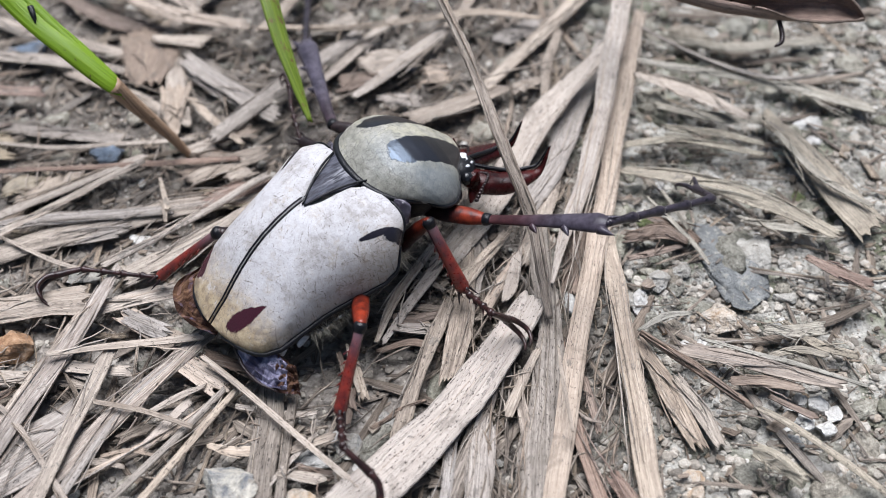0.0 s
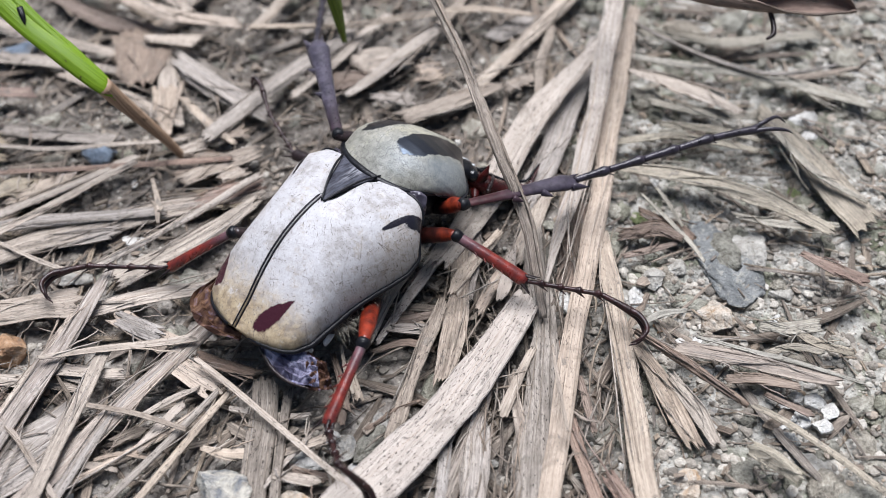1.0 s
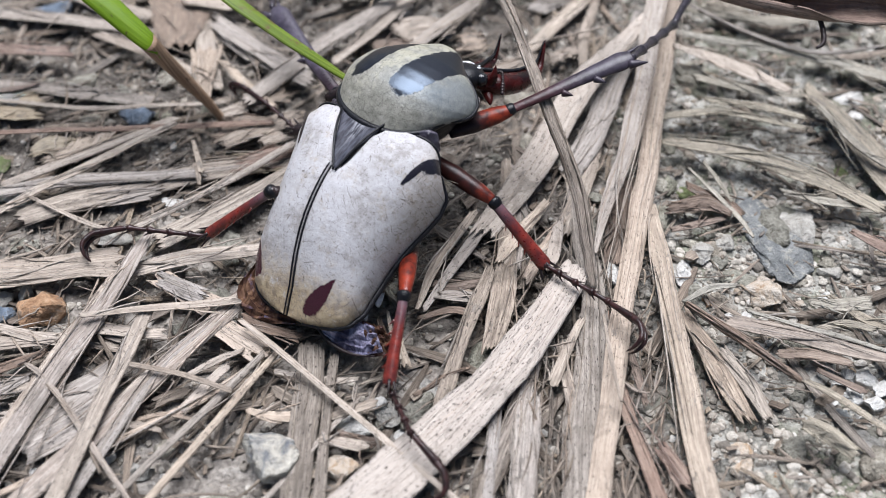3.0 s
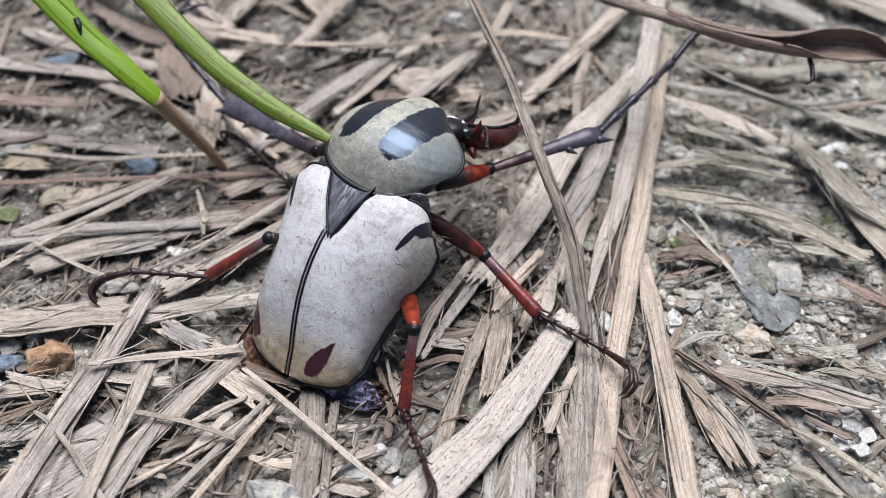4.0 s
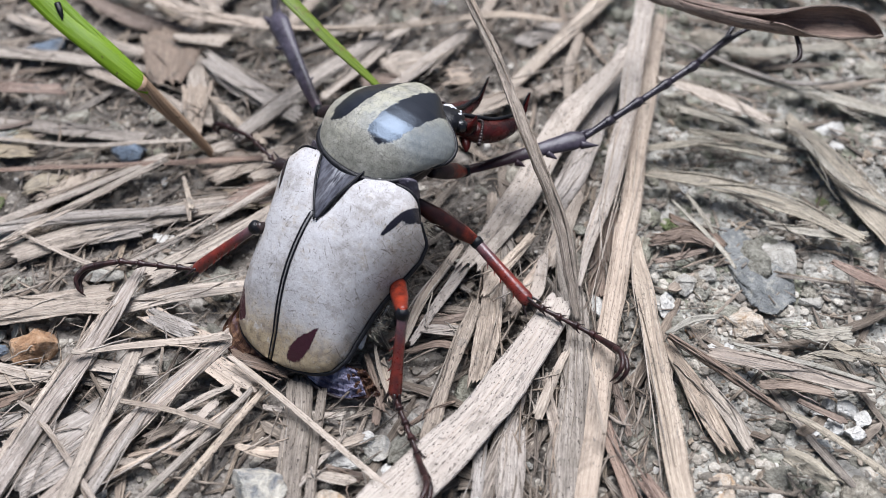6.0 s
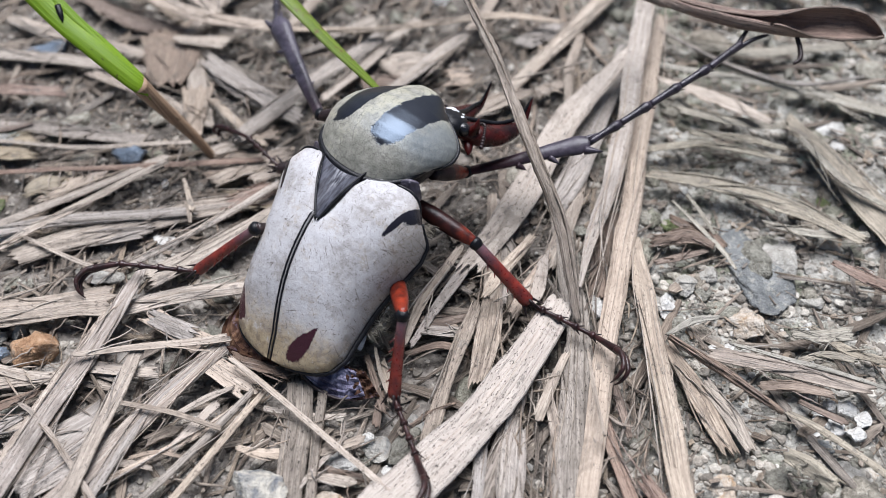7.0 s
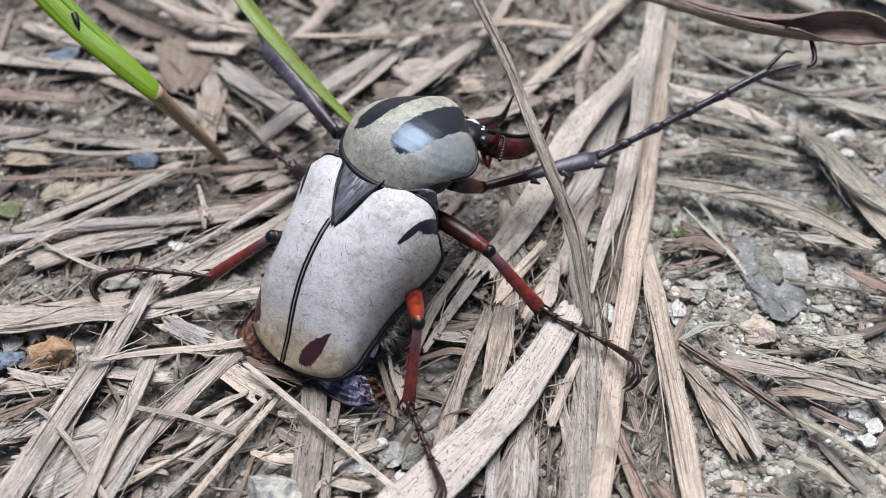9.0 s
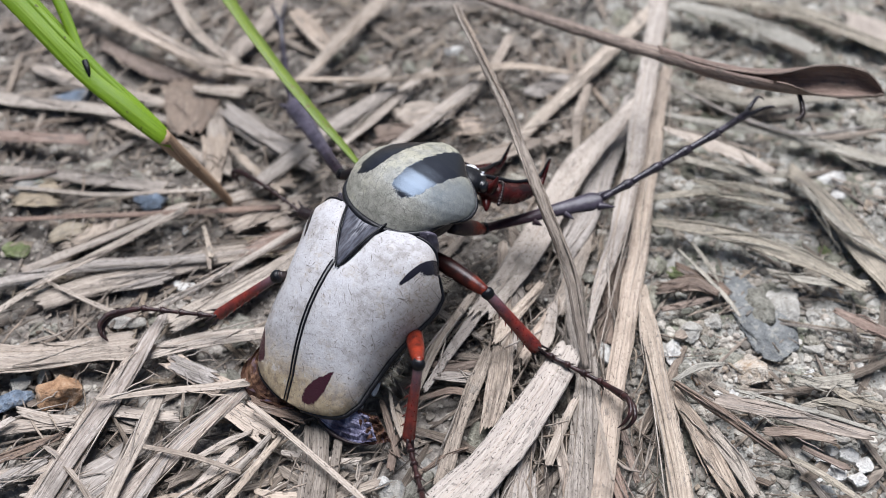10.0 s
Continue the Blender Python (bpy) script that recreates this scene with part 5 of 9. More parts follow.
stone(29.33, 0.16, 1.03, 0.93, 0.46, "buff", "small buff pebble on soil", 28, 0.35, 0)
stone(32.31, 12.33, 1.42, 0.91, 0.45, "white", "pale quartz pebble on soil", 29, 0.35, 0)
stone(-5.91, -22.61, 0.86, 0.72, 0.36, "orange", "ochre pebble on soil", 30, 0.35, 0)
stone(-6.13, -17.95, 1.30, 0.85, 0.55, "white", "flat pale stone under a straw", 31, 0.1, 0)
stone(-0.28, 19.61, 0.70, 0.60, 0.40, "white", "small white quartz pebble", 32, 0.35, 0)
stone(0.52, 28.34, 1.06, 0.76, 0.38, "white", "pale quartz pebble in litter", 33, 0.35, 0)
stone(-3.96, -16.87, 1.11, 1.07, 0.36, "grey", "grey stone flake on soil", 34, 0.35, 0)
stone(19.83, -21.70, 0.67, 0.80, 0.33, "orange", "ochre pebble on soil", 35, 0.35, 0)
straw("faded", "thin brown bark flake lying on clay", [(21.17, -13.02, 0.6), (23.35, -13.13, 0.6), (25.71, -13.68, 0.6)], [0.59, 0.96, 0.74])
straw("clay", "curled bark chip arched over a hollow", [(21.52, -18.28, 1.1), (22.88, -19.17, 1.1), (24.27, -20.49, 1.1)], [1.04, 1.32, 0.90], arch=0.45)
straw("rust", "short broken chip of dry straw", [(12.73, -19.7, 0.5), (13.97, -22.2, 0.5)], [0.88, 1.15])
stalk("brown", "brown fibrous rotting straw on soil", [(-1.72, -16.27, 1.2), (-0.46, -15.27, 1.2), (1.17, -14.58, 1.2)], [0.14, 0.18, 0.11])
straw("brown", "brown fibrous rotting straw on soil", [(-4.79, -10.5, 0.7), (-4.04, -12.75, 0.7), (-3.47, -14.9, 0.7)], [0.37, 0.52, 0.37])
straw("tan", "thin pale straw sliver on the litter", [(-4.22, -10.02, 1), (-3.79, -12.06, 1), (-3.2, -13.8, 1)], [0.22, 0.30, 0.19])
straw("grey", "short broken chip of dry straw", [(-0.8, -8.52, 0.9), (1.69, -8.83, 0.9)], [0.84, 0.92])
straw("brown", "brown fibrous rotting straw on soil", [(-2.13, -10.42, 0.6), (0.15, -9.71, 0.6), (2.04, -10.39, 0.6)], [0.38, 0.53, 0.38])
straw("grey", "short broken chip of dry straw", [(-19.7, -7.45, 0.9), (-16.56, -8.96, 0.9)], [1.15, 1.31])
straw("tan", "thin pale straw sliver on the litter", [(-16.8, -15.12, 0.9), (-14.96, -13.91, 0.9), (-13.39, -13.16, 0.9)], [0.37, 0.51, 0.29])
straw("grey", "thin pale straw sliver on the litter", [(-30.35, -17.33, 0.6), (-28.52, -16.08, 0.6), (-26.77, -15.02, 0.6)], [0.72, 0.94, 0.51])
straw("pale", "thin pale straw sliver on the litter", [(-31.32, -13.52, 0.9), (-30.63, -12.63, 0.9), (-29.8, -11.96, 0.9)], [0.37, 0.52, 0.37])
straw("tan", "thin pale straw sliver on the litter", [(-19.42, -18.11, 0.7), (-17.71, -17.69, 0.7), (-15.87, -18.08, 0.7)], [0.28, 0.36, 0.21])
straw("grey", "thin pale straw sliver on the litter", [(-21.64, -18.67, 0.6), (-19.38, -18.45, 0.6), (-17.72, -18.83, 0.6)], [0.28, 0.49, 0.28])
straw("grey", "short broken chip of dry straw", [(-8, -19.26, 0.6), (-5.18, -19.78, 0.6)], [0.63, 0.77])
straw("tan", "short broken chip of dry straw", [(-7.38, -17.81, 0.7), (-4.76, -16.78, 0.7)], [0.50, 0.57])
straw("clay", "thin pale straw sliver on the litter", [(15.73, -8.82, 0.5), (17.66, -7.62, 0.5), (19.44, -7.37, 0.5)], [0.31, 0.54, 0.31])
straw("brown", "brown fibrous rotting straw on soil", [(11.68, -12.43, 0.4), (11.98, -14.6, 0.4), (12.26, -16.68, 0.4)], [0.29, 0.58, 0.37])
straw("grey", "thin pale straw sliver on the litter", [(10.91, -15.33, 0.9), (11.55, -15.95, 0.9), (12.41, -16.23, 0.9)], [0.14, 0.22, 0.11])
straw("clay", "brown fibrous rotting straw on soil", [(24.36, -8.76, 0.5), (26.22, -8.98, 0.5), (28.57, -8.73, 0.5)], [0.69, 1.00, 1.00])
straw("clay", "brown fibrous rotting straw on soil", [(24.17, -11.14, 0.6), (26.15, -10.67, 0.6), (27.91, -11.11, 0.6)], [0.45, 0.60, 0.45])
stone(-31.10, -9.95, 1.60, 0.95, 0.80, "blue", "dark slate sliver beside the ochre pebble", 21, 0.10, 25)
stone(-28.60, -10.85, 0.75, 0.46, 0.40, "white", "small white quartz pebble", 22, 0.0, 20)
stone(-19.05, -21.11, 1.15, 0.80, 0.60, "grey", "grey stone chip between straws", 23, 0.1, 0)
stone(-20.90, -20.21, 0.55, 0.40, 0.40, "white", "small white quartz pebble", 24, -0.2, 15)
stone(-1.80, -14.81, 0.73, 0.79, 0.33, "grey", "grey stone chip between straws", 25, 0.40, 0)
stone(-6.74, -21.13, 1.25, 1.05, 0.65, "buff", "crumbly yellow quartzite pebble", 26, 0.1, 0)
stone(17.76, -20.81, 0.83, 0.83, 0.41, "buff", "crumbly yellow quartzite pebble", 27, 0.40, 0)
stone(20.07, -9.03, 0.69, 0.65, 0.32, "white", "pale quartz crumb on soil", 28, 0.40, 0)
stone(-9.00, -16.50, 0.36, 0.45, 0.32, "white", "small white quartz pebble", 29, -0.2, 0)
stone(-3.30, -18.16, 0.35, 0.51, 0.21, "white", "small white quartz pebble", 30, 0.40, 0)
stone(15.96, -19.88, 0.31, 0.38, 0.19, "white", "small white quartz pebble", 31, 0.40, 0)
stone(20.92, -11.86, 0.37, 0.31, 0.16, "white", "small white quartz pebble", 32, 0.40, 0)
stone(3.22, -14.60, 0.51, 0.44, 0.22, "white", "pale quartz crumb between straws", 33, 0.40, 0)
stone(-15.94, -14.77, 0.42, 0.30, 0.28, "white", "small white quartz pebble", 34, -0.3, 0)
stone(5.73, -18.08, 0.43, 0.51, 0.26, "grey", "grey stone chip between straws", 35, 0.40, 0)
straw("tan", "flat grey weathered straw lying on soil", [(-17.44, 5.71, 0.6), (-14.81, 7.54, 0.6), (-11.83, 8.8, 0.6)], [1.33, 1.95, 1.33])
straw("rust", "thin brown bark flake lying on clay", [(-16.46, 3.16, 0.5), (-13.59, 4.34, 0.5), (-11.08, 5.24, 0.5)], [1.04, 1.56, 1.04])
straw("pale", "short broken chip of dry straw", [(-16.07, 10.47, 0.5), (-12.97, 11.14, 0.5)], [1.37, 1.64])
straw("tan", "short broken chip of dry straw", [(-18.14, 8.97, 0.4), (-16.02, 9.93, 0.4)], [1.17, 1.54])
straw("pale", "short broken chip of dry straw", [(-14.33, 5.54, 0.8), (-12.47, 6.45, 0.8)], [0.96, 1.14])
straw("brown", "crumbling brown bark clod on clay", [(15.64, -0.63, 0.6), (18.28, -0.09, 0.6), (20.15, -1.27, 0.6)], [0.91, 1.41, 0.50], arch=0.2)
straw("clay", "thin pale straw sliver on the litter", [(18.74, 3.52, 1.1), (19.53, 1.8, 1.1), (20.19, -0.4, 1.1)], [0.21, 0.34, 0.21])
straw("brown", "brown fibrous rotting straw on soil", [(15.71, -2.49, 0.4), (17.62, -1.96, 0.4), (19.77, -1.32, 0.4)], [0.41, 0.65, 0.33])
straw("pale", "short broken chip of dry straw", [(-26.68, 5.13, 0.6), (-26.23, 7.25, 0.6)], [1.06, 1.50])
straw("brown", "thin pale straw sliver on the litter", [(-36.82, 11.07, 0.6), (-34.93, 11.73, 0.6), (-33.03, 12.39, 0.6)], [0.37, 0.55, 0.27])
straw("tan", "thin pale straw sliver on the litter", [(-18.99, 3.11, 1.2), (-18.48, 1.96, 1.2), (-18.23, 0.84, 1.2)], [0.21, 0.38, 0.21])
stone(17.62, 2.07, 1.27, 0.66, 0.28, "moss", "green moss film on a clay crumb", 41, 0.40, 0)
stone(19.61, -3.14, 0.89, 0.88, 0.44, "clay", "pale clay crumb on soil", 42, 0.40, 0)
stone(25.32, -1.02, 1.40, 1.29, 0.54, "pale_green", "pale greenish clay lump", 43, 0.40, 0)
stone(24.38, -0.59, 0.37, 0.40, 0.23, "white", "small white quartz pebble", 44, 0.30, 0)
stone(15.93, -5.44, 0.72, 0.95, 0.43, "clay", "pale clay crumb on soil", 45, 0.40, 0)
stone(17.37, -7.93, 0.78, 0.65, 0.27, "orange", "ochre crumb on soil", 46, 0.40, 0)
stone(19.05, 5.92, 0.70, 0.52, 0.31, "white", "small white quartz pebble", 47, 0.30, 0)
stone(20.86, 12.71, 0.55, 0.44, 0.26, "white", "small white quartz pebble", 48, 0.30, 0)
stone(29.13, 13.18, 0.65, 0.50, 0.29, "white", "small white quartz pebble", 49, 0.30, 0)
stone(32.04, 10.09, 0.90, 0.54, 0.27, "white", "crumbling white quartz lump", 50, 0.30, 0)
stone(29.58, 9.13, 0.72, 0.64, 0.27, "pale_green", "pale greenish clay lump", 51, 0.40, 0)
stone(29.82, 4.56, 0.78, 0.62, 0.26, "moss", "green moss film on a clay crumb", 52, 0.40, 0)
stone(-34.46, 11.12, 1.64, 0.93, 0.47, "pale_green", "pale green quartz pebble", 53, 0.40, 0)
stone(-35.92, 9.76, 0.81, 0.54, 0.23, "moss", "green moss film on a clay crumb", 54, 0.40, 0)
stone(-34.37, 4.04, 1.47, 1.04, 0.35, "moss", "green moss film on a clay crumb", 55, 0.40, 0)
stone(-21.38, 6.44, 0.35, 0.58, 0.25, "white", "small white quartz pebble", 56, 0.30, 0)
stone(-32.04, 1.06, 1.10, 0.51, 0.21, "white", "crumbling white quartz lump", 57, 0.30, 0)
stone(22.35, 0.29, 0.58, 0.50, 0.25, "clay", "pale clay crumb on soil", 58, 0.40, 0)
stone(27.40, -2.13, 0.65, 0.59, 0.29, "clay", "pale clay crumb on soil", 59, 0.40, 0)
straw("faded", "ragged faded brown dead leaf on litter", [(-24.99, 23.61, 0.6), (-23.23, 20.91, 0.6), (-22.92, 18.68, 0.6), (-22.65, 16.87, 0.6)], [2.84, 4.74, 4.15, 1.98], arch=0.03)
straw("tan", "pale torn leaf flake on litter", [(-20.11, 16.29, 0.8), (-19.83, 14.20, 0.8), (-19.42, 12.18, 0.8), (-19.05, 10.53, 0.8)], [2.81, 2.16, 1.26, 0.44], arch=0.03)
straw("buff", "crumbling buff leaf flake on soil", [(-26.35, 6.96, 0.4), (-26.10, 5.62, 0.4), (-25.89, 4.25, 0.4)], [1.74, 2.03, 1.54], arch=0.1)
straw("buff", "crumbling buff leaf flake on soil", [(-29.51, 6.50, 0.3), (-29.24, 5.29, 0.3), (-28.88, 3.93, 0.3)], [1.81, 2.3, 1.68], arch=0.1)
straw("rust", "thin brown strand lying over the litter", [(-35.89, 6.46, 0.9), (-25.01, 7.02, 0.9), (-13.63, 7.64, 0.9)], [0.49, 0.5, 0.5], arch=0.03)
straw("buff", "flat buff dead leaf piece on litter", [(-15.88, 3.85, 0.4), (-13.75, 4.09, 0.4), (-12.00, 3.85, 0.4)], [2.0, 2.23, 1.49], arch=0.03)
straw("faded", "flat brown dead leaf piece on litter", [(-18.08, 7.19, 0.3), (-15.91, 7.57, 0.3), (-13.46, 7.44, 0.3)], [2.36, 3.12, 1.84], arch=0.03)
straw("grey", "broad grey weathered leaf on litter", [(-19.48, 19.18, 0.4), (-16.03, 16.47, 0.4), (-13.42, 14.10, 0.4)], [1.71, 1.87, 1.38], arch=0.03)
straw("buff", "flat buff dead leaf piece on litter", [(-35.59, 9.54, 0.3), (-33.86, 9.87, 0.3), (-32.27, 9.86, 0.3)], [2.45, 3.08, 2.12], arch=0.03)
straw("brown", "dark brown fibrous twig under the beetle", [(-13.87, -10.47, 0.8), (-11.86, -11.47, 0.8), (-9.52, -12.31, 0.8)], [0.77, 0.95, 0.88], arch=0.2)
stone(-23.93, -21.81, 2.15, 1.05, 0.60, "white", "flat cream stone beneath the straws", 90, 0.1, 8)
stone(-30.89, -8.21, 1.00, 0.80, 0.65, "clay", "grey-beige rounded pebble in litter", 91, 0.1, 0)
stone(-29.20, -7.77, 0.70, 0.62, 0.55, "clay", "grey-beige rounded pebble in litter", 92, 0.1, 0)
stone(-22.34, -4.97, 0.52, 0.42, 0.40, "buff", "small buff pebble between straws", 93, -0.1, 0)
straw("pale", "broad bleached straw leaf over pebbles", [(-35.18, -7.76, 0.9), (-32.59, -7.19, 0.9), (-30.66, -7.07, 0.9), (-28.74, -6.87, 0.9), (-26.84, -6.56, 0.9), (-24.93, -6.26, 0.9), (-22.51, -6.05, 0.9)], [3.02, 2.76, 2.29, 2.11, 2.02, 2.22, 2.42])
straw("grey", "broad weathered straw leaf under the others", [(-26.29, -19.93, 0.45), (-24.39, -18.38, 0.45), (-22.76, -16.83, 0.45), (-21.14, -15.35, 0.45)], [3.18, 3.9, 4.2, 3.9], arch=0.04)
straw("grey", "grey-green weathered straw blade", [(-31.29, -17.17, 0.5), (-30.03, -16.51, 0.5), (-28.05, -15.75, 0.5), (-26.11, -14.99, 0.5)], [1.59, 1.44, 1.28, 1.29])
straw("tan", "short grey-brown straw chip", [(-29.84, -11.11, 0.4), (-27.73, -11.60, 0.4), (-25.68, -11.95, 0.4)], [0.75, 0.84, 0.85])
straw("tan", "short broken straw chip", [(-23.89, -10.81, 0.5), (-22.63, -11.40, 0.5), (-21.40, -11.87, 0.5)], [0.64, 1.03, 1.17])
straw("pale", "short pale straw splinter", [(-12.74, -17.30, 0.5), (-11.20, -17.73, 0.5), (-8.98, -17.80, 0.5)], [0.38, 0.63, 0.8])
stalk("stalk", "loose fibrous straw strand", [(-25.31, -15.97, 1.3), (-23.74, -17.54, 1.2), (-22.25, -19.49, 1.1), (-20.80, -21.86, 0.9)], [0.08, 0.1, 0.11, 0.12])
straw("brown", "dark twig strand under the straws", [(-6.87, -18.80, 0.3), (-5.71, -19.34, 0.3), (-4.65, -19.53, 0.3)], [0.42, 0.87, 0.76])
straw("tan", "broad faded brown straw leaf in the litter", [(-0.37, 12.02, 0.7), (2.29, 13.16, 0.7), (5.09, 14.52, 0.7), (7.52, 15.77, 0.7)], [1.94, 1.94, 1.82, 1.42])
straw("tan", "crumpled pale leaf flake in the litter", [(-4.59, 19.03, 0.7), (-3.05, 19.22, 0.7), (-1.46, 19.34, 0.7), (-0.01, 19.22, 0.7)], [1.6, 2.92, 2.93, 1.6])
straw("grey", "short broken chip of dry straw", [(-2.70, 14.45, 0.6), (-0.88, 14.55, 0.6), (0.52, 14.24, 0.6)], [1.23, 1.5, 0.93])
straw("tan", "short broken chip of dry straw", [(0.73, 17.52, 0.6), (1.68, 17.71, 0.6), (2.64, 17.83, 0.6)], [1.96, 2.4, 1.56])
straw("grey", "short curled leaf flake in the litter", [(7.17, 21.70, 0.6), (9.21, 23.11, 0.6), (10.99, 24.23, 0.6)], [1.69, 1.6, 1.23])
straw("pale", "short broken chip of dry straw", [(8.03, 15.46, 0.6), (9.23, 16.06, 0.6), (10.44, 16.59, 0.6)], [1.09, 1.23, 1.0])
straw("brown", "dark brown rotted leaf in the litter", [(-6.42, 16.77, 0.4), (-4.52, 17.01, 0.4), (-2.99, 16.83, 0.4)], [2.54, 2.27, 1.68])
straw("buff", "crumpled buff leaf flake in the litter", [(-31.54, 4.89, 0.5), (-30.46, 5.50, 0.5), (-29.32, 5.92, 0.5)], [1.54, 2.3, 1.97])
stone(25.11, -15.20, 0.92, 0.73, 0.45, "white", "angular white quartz stone in a cluster", 70, 0.02, 0)
stone(25.92, -15.66, 0.73, 0.64, 0.40, "white", "angular white quartz stone in a cluster", 71, 0.02, 0)
stone(27.10, -16.04, 0.80, 0.76, 0.47, "white", "angular white quartz stone in a cluster", 72, 0.02, 0)
stone(27.17, -14.19, 0.89, 0.74, 0.46, "white", "angular white quartz stone in a cluster", 73, 0.02, 0)
stone(26.06, -13.72, 0.63, 0.57, 0.36, "white", "angular white quartz stone in a cluster", 74, 0.02, 0)
stone(27.91, -14.92, 0.66, 0.65, 0.40, "white", "angular white quartz stone in a cluster", 75, 0.02, 0)
stone(25.04, -14.27, 0.48, 0.44, 0.27, "white", "angular white quartz stone in a cluster", 76, 0.02, 0)
stone(26.08, -16.77, 0.51, 0.46, 0.28, "white", "angular white quartz stone in a cluster", 77, 0.02, 0)
stone(24.32, -16.07, 0.40, 0.38, 0.24, "white", "angular white quartz stone in a cluster", 78, 0.02, 0)
stone(23.01, -17.25, 1.15, 0.82, 0.29, "clay", "pale flat clay stone on soil", 81, 0.30, 0)
stone(26.19, -18.50, 1.78, 1.08, 0.33, "clay", "pale flat clay stone on soil", 82, 0.30, 0)
stone(20.02, -16.26, 0.62, 0.54, 0.32, "buff", "small pale rounded pebble on soil", 83, 0.30, 0)
stone(24.78, -16.93, 0.69, 0.58, 0.29, "slate", "violet-grey pebble on soil", 84, 0.30, 0)
stone(21.25, -11.41, 0.38, 0.32, 0.19, "white", "small white quartz pebble", 85, 0.30, 0)
stone(17.79, -19.64, 1.06, 0.70, 0.28, "buff", "crumbling yellowish clay stone", 86, 0.30, 0)



# ---- beetle ----
beetle = tagged(new("flower_beetle"), "grey-white flower beetle with olive thorax and red-brown legs", "beetle")


def turned(yaw, pitch, roll):
    """A turn by yaw about z, then pitch about x, then roll about y, in degrees."""
    return pose(0, 0, 0, 0, 0, yaw) @ pose(0, 0, 0, pitch) @ pose(0, 0, 0, 0, roll)


def limb(ax, ay, az, bx, by, bz, roll=0):
    """The pose, in millimetres, of a segment that starts at a and runs along its own y towards b."""
    a, d = Vector((ax, ay, az)), Vector((bx - ax, by - ay, bz - az)).normalized()
    side = d.cross(Vector((0, 0, 1))).normalized()
    up = side.cross(d)
    m = Matrix((side, d, up)).transposed().to_4x4() @ pose(0, 0, 0, 0, roll)
    return Matrix.Translation(a * MM) @ m


def thigh(bx, by, bz):
    """The femur of the right middle leg, from its knee b back to the hip and on into the body."""
    knee, hip = Vector((bx, by, bz)), Vector((3.55, -0.1, -1.7))
    root = knee + (hip - knee).normalized() * 5.14
    return limb(*root, bx, by, bz)


def elytron_shape(s):
    """Half width, crown height and rim height at s from front (0) to tip (1)."""
    w = at([4.4, 5.15, 5.25, 5.1, 4.95, 4.85, 4.78, 4.72, 4.6, 4.35, 3.75, 2.2], s)
    if s > 0.94:
        w *= math.sqrt(max(0.0, 1 - ((s - 0.94) / 0.063) ** 2)) * 0.96 + 0.04
    crown = at([3.0, 3.75, 4.1, 4.2, 4.2, 4.05, 3.8, 3.4, 2.85, 2.2, 1.5, 0.75], s)
    rim = at([0.9, -0.3, -0.9, -1.1, -1.15, -1.15, -1.1, -1.0, -0.8, -0.5, -0.1, 0.4], s)
    return w, crown, rim


def scutellum_half(t):
    """Half width of the scutellum at t from its root (0) to its tip (1)."""
    return 1.68 * max(0.0, 1 - t) ** 0.9 + 0.08


def scutellum_mid(t):
    return -0.72 * (1 - t) - 0.05


def elytron_point(s, c, side):
    """A point of the wing case: s along, c across from the suture (0) to the rim (1)."""
    w, crown, rim = elytron_shape(s)
    if side > 0:
        w += at([0.6, 0.6, 0.42, 0.2, -0.05, -0.25, -0.4, -0.45, -0.38, -0.15, 0.05, 0.15], s)
        rim += at([0.0, 0.3, 0.55, 0.65, 0.65, 0.65, 0.6, 0.5, 0.4, 0.2, 0.1, 0.0], s)
    else:
        w += at([0.75, 0.6, 0.4, 0.25, 0.12, 0.05, 0.0, 0.0, 0.0, 0.0, 0.0, 0.0], s)
    # the suture bows a little to one side
    bow = -0.6 * math.sin(math.pi * min(1, s * 1.02)) ** 0.8 if s < 0.97 else -0.05
    bow = min(bow, -0.25) if s > 0.5 else bow
    w -= side * bow
    ang = c * math.pi / 2
    x = w * math.sin(ang) ** 0.92 if c > 0 else 0.0
    z = rim + (crown - rim) * max(math.cos(ang), 0.0) ** 0.6
    # the wing cases start behind the pronotum; their front runs back towards the suture
    front = (0.1 if side > 0 else 0.2) - 0.4 * (1 - c) - 1.6 * (max(0, c - 0.4) / 0.6) ** 2.4
    y = front + (-13.75 - front) * s
    hump = 0.22 * math.exp(-((c - 0.62) / 0.16) ** 2 - ((s - 0.11) / 0.09) ** 2)
    dent = 0.10 * math.exp(-(c / 0.10) ** 2)
    X = bow + side * (x + 0.05)
    # a hollow in which the scutellum lies
    t = (-0.2 - y) / 4.2
    if t < 1.0:
        k = (scutellum_half(max(t, 0)) + 0.2 - abs(X - scutellum_mid(max(t, 0)))) / 0.35
        dent += 0.8 * max(0.0, min(1.0, k))
    return Vector((X, y, z + hump - dent))


